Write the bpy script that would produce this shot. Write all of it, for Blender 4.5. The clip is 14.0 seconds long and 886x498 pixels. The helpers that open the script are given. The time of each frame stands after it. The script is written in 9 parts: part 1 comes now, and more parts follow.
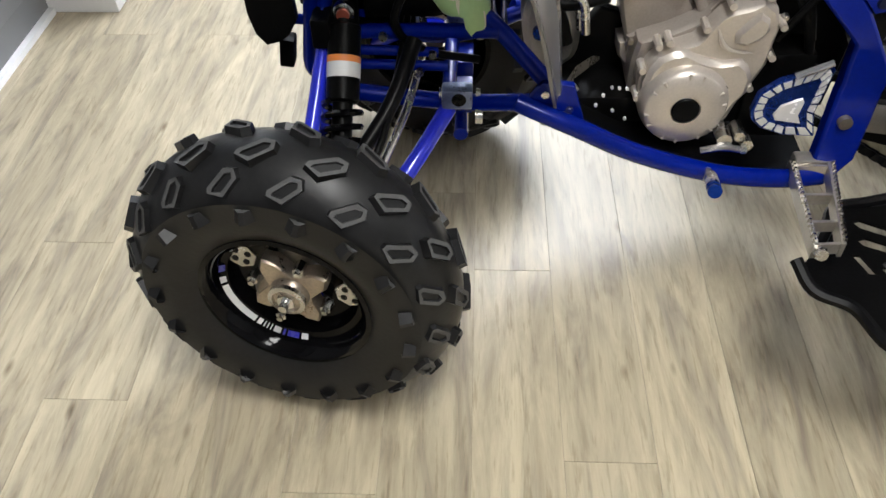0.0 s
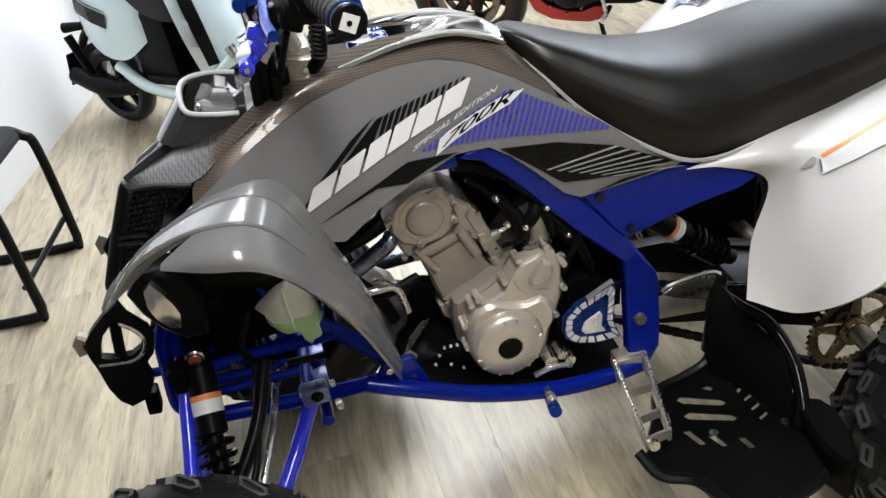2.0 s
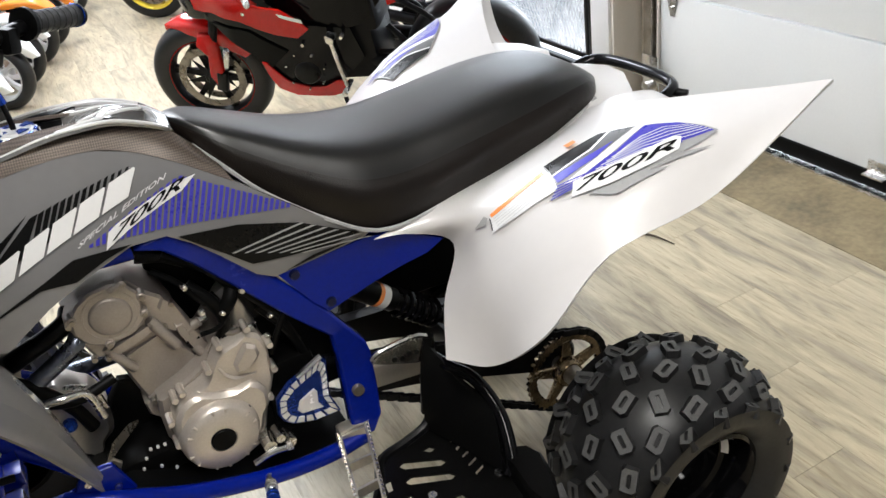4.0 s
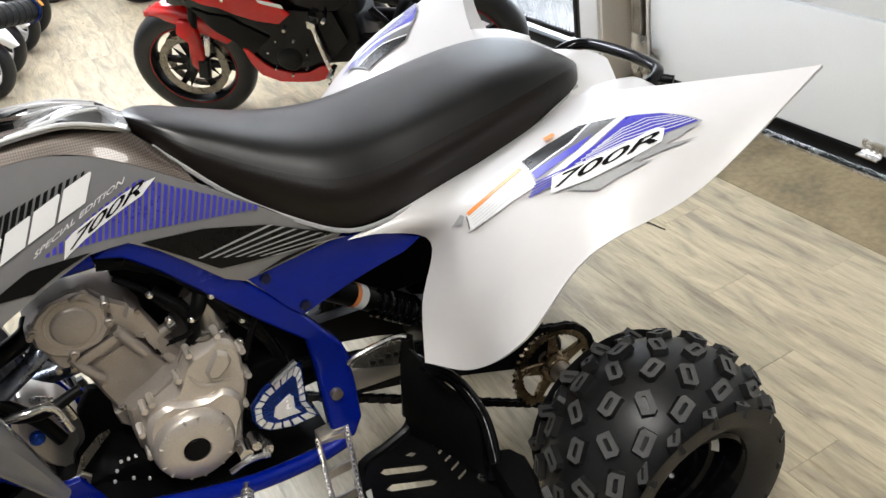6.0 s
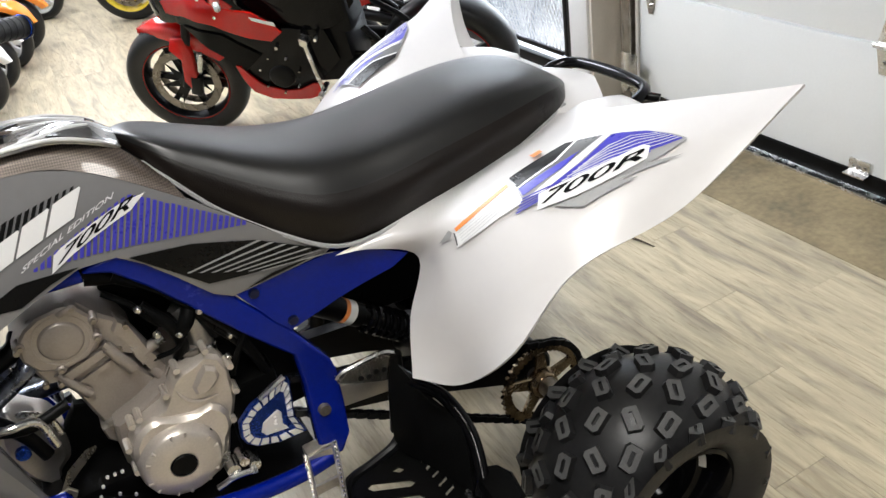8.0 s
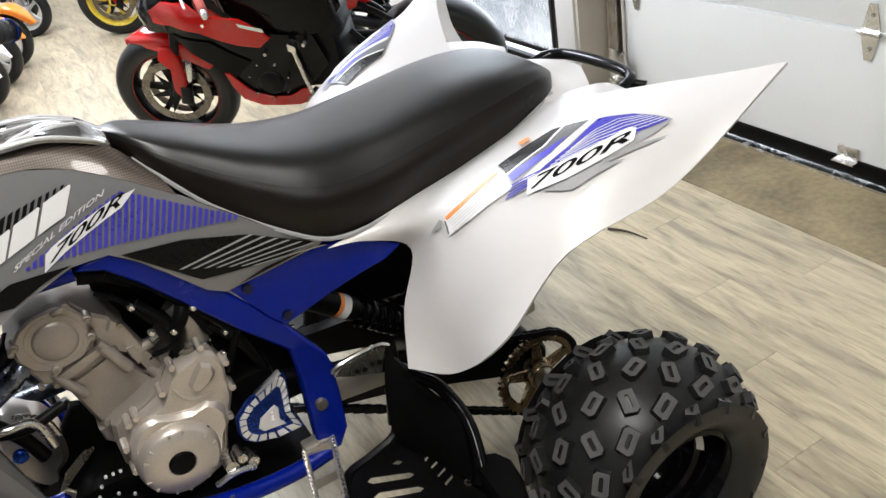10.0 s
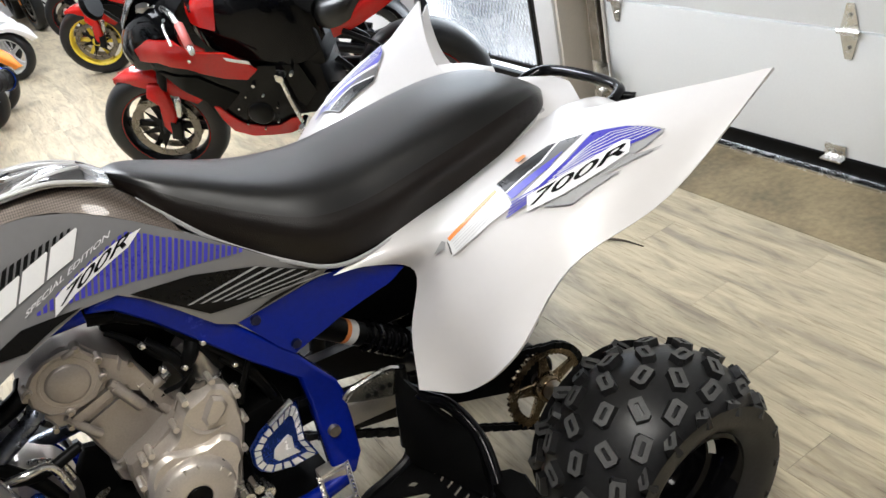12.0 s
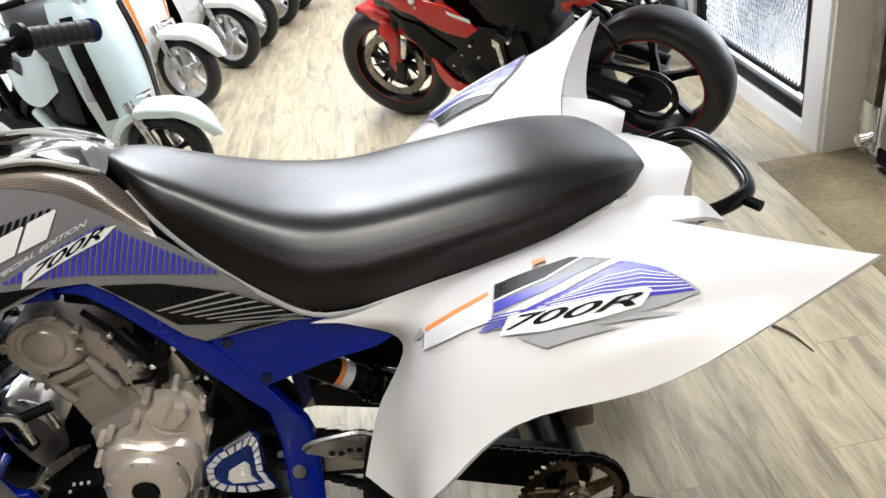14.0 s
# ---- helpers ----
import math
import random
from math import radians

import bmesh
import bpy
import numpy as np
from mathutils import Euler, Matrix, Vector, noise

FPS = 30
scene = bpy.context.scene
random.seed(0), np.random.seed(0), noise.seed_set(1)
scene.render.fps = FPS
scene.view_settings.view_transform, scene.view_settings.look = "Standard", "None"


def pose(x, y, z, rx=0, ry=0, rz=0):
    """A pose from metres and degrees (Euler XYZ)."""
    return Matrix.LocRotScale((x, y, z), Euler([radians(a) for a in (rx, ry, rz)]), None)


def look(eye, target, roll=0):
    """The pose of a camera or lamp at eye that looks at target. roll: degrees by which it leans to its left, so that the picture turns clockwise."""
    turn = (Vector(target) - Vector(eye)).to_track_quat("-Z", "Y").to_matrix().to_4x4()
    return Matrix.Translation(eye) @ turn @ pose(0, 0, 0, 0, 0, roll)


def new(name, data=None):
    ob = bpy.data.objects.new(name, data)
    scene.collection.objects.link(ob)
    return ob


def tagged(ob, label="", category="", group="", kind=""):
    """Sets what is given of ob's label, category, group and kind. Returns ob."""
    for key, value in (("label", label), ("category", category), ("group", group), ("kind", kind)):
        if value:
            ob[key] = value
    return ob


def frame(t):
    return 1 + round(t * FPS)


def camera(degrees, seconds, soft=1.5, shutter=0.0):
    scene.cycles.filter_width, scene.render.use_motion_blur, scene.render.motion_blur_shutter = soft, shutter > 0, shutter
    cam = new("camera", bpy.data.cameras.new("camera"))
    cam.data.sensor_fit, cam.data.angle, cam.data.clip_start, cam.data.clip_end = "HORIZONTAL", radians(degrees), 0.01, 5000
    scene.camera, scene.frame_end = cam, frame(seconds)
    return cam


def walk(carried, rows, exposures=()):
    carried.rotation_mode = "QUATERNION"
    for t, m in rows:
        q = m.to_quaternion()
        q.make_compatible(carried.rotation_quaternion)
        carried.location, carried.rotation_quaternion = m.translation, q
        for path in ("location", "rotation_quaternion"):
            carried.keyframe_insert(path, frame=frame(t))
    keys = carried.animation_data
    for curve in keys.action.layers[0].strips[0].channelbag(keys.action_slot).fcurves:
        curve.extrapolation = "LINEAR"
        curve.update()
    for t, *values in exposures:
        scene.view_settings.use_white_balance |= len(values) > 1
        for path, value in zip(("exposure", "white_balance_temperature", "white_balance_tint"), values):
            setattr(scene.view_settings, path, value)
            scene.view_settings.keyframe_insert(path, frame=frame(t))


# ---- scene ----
cam = camera(57.0, 14.0)
PATH = [
    (0, (0.299, -1.236, 1.202), (0.218, 0.166, -0.222), -1.6),
    (0.5, (0.245, -1.259, 1.221), (0.035, 0.092, -0.239), -2.9),
    (1, (0.281, -1.271, 1.32), (0.133, 0.209, -0.018), -7.3),
    (1.5, (0.333, -1.281, 1.421), (0.34, 0.348, 0.26), -7.2),
    (2, (0.392, -1.27, 1.425), (0.614, 0.381, 0.318), -11.3),
    (2.5, (0.445, -1.292, 1.418), (0.809, 0.384, 0.388), -7.4),
    (3, (0.494, -1.303, 1.418), (0.995, 0.336, 0.387), -7.9),
    (3.5, (0.552, -1.311, 1.425), (1.204, 0.296, 0.428), -6.7),
    (4, (0.584, -1.326, 1.406), (1.276, 0.238, 0.369), -8.7),
    (4.2, (0.599, -1.321, 1.402), (1.297, 0.234, 0.357), -8.9),
    (6.3, (0.646, -1.286, 1.401), (1.323, 0.255, 0.319), -9.9),
    (6.5, (0.646, -1.286, 1.401), (1.325, 0.255, 0.322), -9.9),
    (7, (0.659, -1.287, 1.403), (1.367, 0.253, 0.341), -10.6),
    (7.5, (0.651, -1.292, 1.403), (1.337, 0.257, 0.341), -10.1),
    (8, (0.65, -1.298, 1.402), (1.358, 0.252, 0.354), -9.3),
    (8.2, (0.654, -1.301, 1.401), (1.369, 0.247, 0.356), -9.3),
    (10.3, (0.638, -1.318, 1.376), (1.362, 0.239, 0.35), -10.9),
    (10.5, (0.636, -1.315, 1.379), (1.355, 0.249, 0.361), -10.8),
    (11, (0.638, -1.303, 1.387), (1.35, 0.278, 0.39), -12.1),
    (11.5, (0.651, -1.319, 1.391), (1.36, 0.251, 0.376), -14.3),
    (12, (0.623, -1.32, 1.392), (1.38, 0.239, 0.395), -13.7),
    (12.5, (0.586, -1.323, 1.395), (1.43, 0.163, 0.356), -13.4),
    (13, (0.705, -1.327, 1.405), (1.406, 0.258, 0.406), -11.3),
    (13.2, (0.787, -1.325, 1.437), (1.274, 0.328, 0.421), -9.7),
    (13.5, (0.908, -1.308, 1.456), (1.21, 0.342, 0.366), -6.4),
    (14, (1.138, -1.2, 1.404), (1.222, 0.521, 0.388), -9.1),
]
LIGHT = [(0, 0.02, 5950, 10), (0.6, -0.01, 5950, 10), (1.5, -0.15, 5950, 10), (2.5, -0.28, 6050, 10), (4, -0.24, 6100, 10), (8, -0.27, 6100, 10), (12, -0.26, 6100, 10), (14, -0.27, 6150, 10)]
walk(cam, [(t, look(eye, target, roll)) for t, eye, target, roll in PATH], LIGHT)

# ---- world, lamps, exposure ----
world = bpy.data.worlds.new("world")
world.use_nodes = True
scene.world = world
_n = world.node_tree.nodes
_bg = _n["Background"]
_sky = _n.new("ShaderNodeTexSky")
_sky.sky_type = "NISHITA"
_sky.sun_disc = False
_sky.sun_elevation = radians(38)
_sky.sun_rotation = radians(110)
world.node_tree.links.new(_sky.outputs[0], _bg.inputs[0])
_bg.inputs[1].default_value = 0.12


def area_lamp(name, eye, target, sx, sy, watts, color=(1, 1, 1), spread=180):
    data = bpy.data.lights.new(name, "AREA")
    data.shape, data.size, data.size_y, data.energy, data.color = "RECTANGLE", sx, sy, watts, color
    data.spread = radians(spread)
    ob = new(name, data)
    ob.matrix_world = look(eye, target)
    return tagged(ob, kind="structure")


# cool ceiling lamps over the showroom, warm lamps on the near side, daylight in the screened doorway
COOL, WARM = (0.985, 0.99, 1.0), (1.0, 0.94, 0.84)
area_lamp("ceiling_lamp", (0.75, 2.15, 2.92), (0.75, 2.15, 0), 1.25, 1.15, 148, COOL)
area_lamp("ceiling_lamp", (1.0, 4.5, 2.92), (1.0, 4.5, 0), 1.4, 1.4, 125, COOL)
area_lamp("ceiling_lamp", (0.70, -1.2, 2.92), (0.70, -1.2, 0), 0.5, 1.1, 37, WARM, 120)
area_lamp("ceiling_lamp", (0.80, -2.45, 2.92), (0.80, -2.45, 0), 0.5, 0.9, 34, WARM, 170)
area_lamp("ceiling_lamp", (1.2, 7.0, 2.92), (1.2, 7.0, 0), 0.35, 1.5, 75, COOL)
area_lamp("doorway_daylight", (2.96, 2.25, 1.2), (0.5, 1.6, 0.4), 1.1, 1.9, 40, (0.93, 0.97, 1.0))
scene.view_settings.exposure = 0.0

# ---- mesh tools ----
V = Vector


def thing(name, label, category, m=None, group=""):
    ob = new(name)
    ob.empty_display_size = 0.1
    if m is not None:
        ob.matrix_world = m
    return tagged(ob, label, category, group)


def part(name, bm, material, parent=None, label="", smooth=40, normals=True):
    """Links a bmesh as one mesh object under a thing or a part."""
    me = bpy.data.meshes.new(name)
    if normals:
        bmesh.ops.recalc_face_normals(bm, faces=bm.faces)
    lim = radians(smooth)
    for e in bm.edges:
        e.smooth = not (len(e.link_faces) == 2 and e.calc_face_angle(0) > lim)
    for f in bm.faces:
        f.smooth = smooth > 0
    bm.to_mesh(me)
    bm.free()
    for mt in material if isinstance(material, (list, tuple)) else (material,):
        me.materials.append(mt)
    ob = new(name, me)
    if parent is not None:
        ob.parent = parent
    if label:
        ob["label"] = label
    return ob


def spline(pts, n=6, closed=False):
    """Catmull-Rom curve through pts, n steps a span."""
    P = [V(p) for p in pts]
    if len(P) < 3:
        return P
    out, k = [], len(P)
    spans = k if closed else k - 1
    for i in range(spans):
        if closed:
            a, b, c, d = P[i - 1], P[i], P[(i + 1) % k], P[(i + 2) % k]
        else:
            b, c = P[i], P[i + 1]
            a = P[i - 1] if i else b * 2 - c
            d = P[i + 2] if i + 2 < k else c * 2 - b
        for j in range(n):
            t = j / n
            out.append(0.5 * (2 * b + (c - a) * t + (2 * a - 5 * b + 4 * c - d) * t * t + (3 * b - a - 3 * c + d) * t ** 3))
    if not closed:
        out.append(P[-1])
    return out


def bridge(bm, r0, r1, closed=True):
    k = len(r0)
    for i in range(k if closed else k - 1):
        j = (i + 1) % k
        try:
            bm.faces.new((r0[i], r0[j], r1[j], r1[i]))
        except ValueError:
            pass


def tube(bm, pts, r=0.01, seg=10, n=5, closed=False, caps=True):
    """A round bar along a smooth curve; r may be one radius or one for each given point."""
    P = spline(pts, n, closed)
    k = len(P)
    if isinstance(r, (list, tuple)):
        R = list(np.interp(np.linspace(0, len(pts) - 1, k), range(len(pts)), r))
    else:
        R = [r] * k
    up = None
    rings = []
    for i in range(k):
        t = (P[(i + 1) % k] - P[i - 1]) if closed else (P[min(i + 1, k - 1)] - P[max(i - 1, 0)])
        t.normalize()
        if up is None:
            up = t.orthogonal().normalized()
        up = (up - t * up.dot(t)).normalized()
        w = t.cross(up)
        rings.append([bm.verts.new(P[i] + (up * math.cos(a) + w * math.sin(a)) * R[i]) for a in (2 * math.pi * s / seg for s in range(seg))])
    for a, b in zip(rings, rings[1:]):
        bridge(bm, a, b)
    if closed:
        bridge(bm, rings[-1], rings[0])
    elif caps:
        bm.faces.new(rings[0][::-1])
        bm.faces.new(rings[-1])
    return bm


def basis(axis):
    z = V(axis).normalized()
    x = z.orthogonal().normalized()
    return x, z.cross(x), z


def cyl(bm, p0, p1, r0, r1=None, seg=20, bevel=0.0):
    p0, p1 = V(p0), V(p1)
    r1 = r0 if r1 is None else r1
    x, y, z = basis(p1 - p0)
    h = (p1 - p0).length
    prof = [(r0, 0), (r1, h)] if not bevel else [(r0 - bevel, 0), (r0, bevel), (r1, h - bevel), (r1 - bevel, h)]
    rings = [[bm.verts.new(p0 + z * a + (x * math.cos(t) + y * math.sin(t)) * r) for t in (2 * math.pi * s / seg for s in range(seg))] for r, a in prof]
    for a, b in zip(rings, rings[1:]):
        bridge(bm, a, b)
    bm.faces.new(rings[0][::-1])
    bm.faces.new(rings[-1])
    return bm


def revolve(bm, prof, centre, axis, seg=48, closed=False, ref=None):
    """Turns a profile of (radius, place along axis) round the axis."""
    c = V(centre)
    x, y, z = basis(axis)
    if ref is not None:
        x = (V(ref) - z * V(ref).dot(z)).normalized()
        y = z.cross(x)
    rings = [[bm.verts.new(c + z * a + (x * math.cos(t) + y * math.sin(t)) * r) for t in (2 * math.pi * s / seg for s in range(seg))] for r, a in prof]
    for a, b in zip(rings, rings[1:]):
        bridge(bm, a, b)
    if closed:
        bridge(bm, rings[-1], rings[0])
    return bm


def box(bm, centre, size, m=None, bevel=0.0, seg=2):
    """A box; m turns it about its centre."""
    geo = bmesh.ops.create_cube(bm, size=1)
    vs = geo["verts"]
    bmesh.ops.scale(bm, vec=size, verts=vs)
    if bevel:
        es = list({e for v in vs for e in v.link_edges})
        out = bmesh.ops.bevel(bm, geom=es, offset=bevel, segments=seg, profile=0.6, affect="EDGES")
        vs = list({v for f in out["faces"] for v in f.verts} | {v for v in vs if v.is_valid})
    if m is not None:
        bmesh.ops.transform(bm, matrix=m.to_4x4(), verts=vs)
    bmesh.ops.translate(bm, vec=V(centre), verts=vs)
    return bm


def prism(bm, outline, place, depth, bevel=0.0, rounds=0):
    """A plate cut to a 2D outline: place(u, v, w) gives the point, w runs from 0 to depth."""
    pts = [V((p[0], p[1], 0)) for p in outline]
    if rounds:
        pts = spline(pts, rounds, True)
    a = [bm.verts.new(place(p.x, p.y, 0)) for p in pts]
    if bevel:
        cx, cy = sum(p.x for p in pts) / len(pts), sum(p.y for p in pts) / len(pts)
        def inset(p):
            d = V((p.x - cx, p.y - cy, 0))
            return p - d.normalized() * min(bevel, d.length * 0.5)
        rings = [a, [bm.verts.new(place(p.x, p.y, depth - bevel)) for p in pts], [bm.verts.new(place(inset(p).x, inset(p).y, depth)) for p in pts]]
    else:
        rings = [a, [bm.verts.new(place(p.x, p.y, depth)) for p in pts]]
    for r0, r1 in zip(rings, rings[1:]):
        bridge(bm, r0, r1)
    bm.faces.new(a[::-1])
    bm.faces.new(rings[-1])
    return bm


def sheet(bm, rows, nu=5, nv=5, thick=0.0):
    """A smooth curved sheet through rows of points."""
    R = [spline(r, nu) for r in rows]
    cols = [spline([r[i] for r in R], nv) for i in range(len(R[0]))]
    vs = [[bm.verts.new(c[j]) for c in cols] for j in range(len(cols[0]))]
    faces = []
    for r0, r1 in zip(vs, vs[1:]):
        for i in range(len(r0) - 1):
            faces.append(bm.faces.new((r0[i], r0[i + 1], r1[i + 1], r1[i])))
    if thick:
        bmesh.ops.recalc_face_normals(bm, faces=faces)
        bmesh.ops.solidify(bm, geom=faces, thickness=thick)
    return bm


def shell_sheet(bm, rows, nu=5, nv=5, thick=0.006):
    """A curved panel through rows of points: its upper skin lies on them, its inner skin below by thick."""
    R = [spline(r, nu) for r in rows]
    cols = [spline([r[i] for r in R], nv) for i in range(len(R[0]))]
    n, m = len(cols[0]), len(cols)
    nrm = [[None] * m for _ in range(n)]
    for j in range(n):
        for i in range(m):
            du = cols[min(i + 1, m - 1)][j] - cols[max(i - 1, 0)][j]
            dv = cols[i][min(j + 1, n - 1)] - cols[i][max(j - 1, 0)]
            nrm[j][i] = du.cross(dv).normalized()
    side = 1 if sum(q.z for row in nrm for q in row) > 0 else -1
    top = [[bm.verts.new(cols[i][j]) for i in range(m)] for j in range(n)]
    low = [[bm.verts.new(cols[i][j] - nrm[j][i] * side * thick) for i in range(m)] for j in range(n)]
    for j in range(n - 1):
        for i in range(m - 1):
            bm.faces.new((top[j][i], top[j][i + 1], top[j + 1][i + 1], top[j + 1][i]))
            bm.faces.new((low[j][i], low[j + 1][i], low[j + 1][i + 1], low[j][i + 1]))
    rim = lambda g: [g[0][i] for i in range(m)] + [g[j][m - 1] for j in range(1, n)] + [g[n - 1][i] for i in range(m - 2, -1, -1)] + [g[j][0] for j in range(n - 2, 0, -1)]
    bridge(bm, rim(top), rim(low))
    return bm


def shift_thing(ob, by):
    """Moves the meshes of a part and of its pieces."""
    for q in (ob, *ob.children_recursive):
        q.data.transform(Matrix.Translation(by))


def drape(bm, outline, place, step=0.03, thick=0.0, rounds=0, mat=0, back=None):
    """A panel of any outline in (u, v), cut fine and laid on the surface place(u, v); back gives its inner face."""
    pts = [V((p[0], p[1], 0)) for p in outline]
    if rounds:
        pts = spline(pts, rounds, True)
    t = bmesh.new()
    f = t.faces.new([t.verts.new(p) for p in pts])
    bmesh.ops.triangulate(t, faces=[f])
    for _ in range(6):
        long = [e for e in t.edges if e.calc_length() > step]
        if not long:
            break
        bmesh.ops.subdivide_edges(t, edges=long, cuts=1)
        bmesh.ops.triangulate(t, faces=[q for q in t.faces if len(q.verts) > 3])
    t.verts.index_update()
    new_v = [bm.verts.new(place(v.co.x, v.co.y)) for v in t.verts]
    faces = []
    for q in t.faces:
        nf = bm.faces.new([new_v[v.index] for v in q.verts])
        nf.material_index = mat
        faces.append(nf)
    if back:
        inner = [bm.verts.new(back(v.co.x, v.co.y)) for v in t.verts]
        for q in t.faces:
            bm.faces.new([inner[v.index] for v in reversed(q.verts)])
        for e in t.edges:
            if len(e.link_faces) == 1:
                a, b = e.verts[0].index, e.verts[1].index
                bm.faces.new((new_v[a], new_v[b], inner[b], inner[a]))
    t.free()
    if thick:
        bmesh.ops.recalc_face_normals(bm, faces=faces)
        bmesh.ops.solidify(bm, geom=faces, thickness=thick)
    return bm


def letters(text, shear=0.0):
    """Outlines of a word in the built-in font: triangles in a box 1 high, and its width."""
    cu = bpy.data.curves.new("word", "FONT")
    cu.body, cu.size, cu.shear, cu.resolution_u, cu.offset = text, 1.0, shear, 3, 0.012
    ob = bpy.data.objects.new("word", cu)
    scene.collection.objects.link(ob)
    bpy.context.view_layer.update()
    me = ob.evaluated_get(bpy.context.evaluated_depsgraph_get()).to_mesh()
    pts = [V(v.co) for v in me.vertices]
    tris = [list(p.vertices) for p in me.polygons]
    ob.evaluated_get(bpy.context.evaluated_depsgraph_get()).to_mesh_clear()
    bpy.data.objects.remove(ob)
    bpy.data.curves.remove(cu)
    x0, x1 = min(p.x for p in pts), max(p.x for p in pts)
    y0, y1 = min(p.y for p in pts), max(p.y for p in pts)
    return [((p.x - x0) / (x1 - x0), (p.y - y0) / (y1 - y0)) for p in pts], tris


def word(bm, text, place, shear=0.0, mat=0):
    """Lays a word on a surface: place(u, v) with u along the line and v up it, both 0 to 1."""
    pts, tris = letters(text, shear)
    vs = [bm.verts.new(place(*p)) for p in pts]
    for t in tris:
        try:
            bm.faces.new([vs[i] for i in t]).material_index = mat
        except ValueError:
            pass
    return bm


def mirrored(p):
    return V((p[0], -p[1], p[2]))


def flip(pts, s):
    """The points as given for s = -1 (near side), mirrored for s = 1."""
    return [V(p) if s < 0 else mirrored(p) for p in pts]


def bolt(bm, p, axis, r=0.007, h=0.005):
    cyl(bm, V(p), V(p) + V(axis).normalized() * h, r, r * 0.85, 8)
    return bm


# ---- materials ----
def nodes(name):
    m = bpy.data.materials.new(name)
    m.use_nodes = True
    return m, m.node_tree.nodes, m.node_tree.links, m.node_tree.nodes["Principled BSDF"]


def surface(name, color, rough=0.5, metal=0.0, vary=0.12, scale=6.0, fine=60.0, bump=0.0, coat=0.0, spread=0.1, random_tint=0.0, coords="Object", stretch=(1, 1, 1), spec=0.5):
    """A material with colour and gloss that vary at two scales."""
    m, N, L, b = nodes(name)
    tc = N.new("ShaderNodeTexCoord")
    mp = N.new("ShaderNodeMapping")
    mp.inputs["Scale"].default_value = stretch
    L.new(tc.outputs[coords], mp.inputs[0])
    big, small = N.new("ShaderNodeTexNoise"), N.new("ShaderNodeTexNoise")
    big.inputs["Scale"].default_value, small.inputs["Scale"].default_value = scale, fine
    big.inputs["Detail"].default_value = 5
    small.inputs["Detail"].default_value = 4
    L.new(mp.outputs[0], big.inputs["Vector"])
    L.new(mp.outputs[0], small.inputs["Vector"])
    mix = N.new("ShaderNodeMath")
    mix.operation = "MULTIPLY_ADD"
    L.new(small.outputs[0], mix.inputs[0])
    mix.inputs[1].default_value = 0.5
    L.new(big.outputs[0], mix.inputs[2])
    ramp = N.new("ShaderNodeValToRGB")
    lo = [max(0, c * (1 - vary)) for c in color]
    hi = [min(1, c * (1 + vary)) for c in color]
    ramp.color_ramp.elements[0].position, ramp.color_ramp.elements[1].position = 0.5, 1.0
    ramp.color_ramp.elements[0].color, ramp.color_ramp.elements[1].color = (*lo, 1), (*hi, 1)
    L.new(mix.outputs[0], ramp.inputs[0])
    out = ramp.outputs[0]
    if random_tint:
        oi = N.new("ShaderNodeObjectInfo")
        hsv = N.new("ShaderNodeHueSaturation")
        mr = N.new("ShaderNodeMapRange")
        mr.inputs[3].default_value, mr.inputs[4].default_value = 1 - random_tint, 1 + random_tint
        L.new(oi.outputs["Random"], mr.inputs[0])
        L.new(mr.outputs[0], hsv.inputs["Value"])
        L.new(out, hsv.inputs["Color"])
        out = hsv.outputs[0]
    L.new(out, b.inputs["Base Color"])
    rr = N.new("ShaderNodeMapRange")
    rr.inputs[1].default_value, rr.inputs[2].default_value = 0.4, 1.1
    rr.inputs[3].default_value, rr.inputs[4].default_value = max(0.02, rough - spread), min(1, rough + spread)
    L.new(mix.outputs[0], rr.inputs[0])
    L.new(rr.outputs[0], b.inputs["Roughness"])
    b.inputs["Metallic"].default_value = metal
    b.inputs["Specular IOR Level"].default_value = spec
    b.inputs["Coat Weight"].default_value = coat
    b.inputs["Coat Roughness"].default_value = 0.06
    if bump:
        bp = N.new("ShaderNodeBump")
        bp.inputs["Strength"].default_value = bump
        bp.inputs["Distance"].default_value = 0.002
        L.new(small.outputs[0], bp.inputs["Height"])
        L.new(bp.outputs[0], b.inputs["Normal"])
    return m


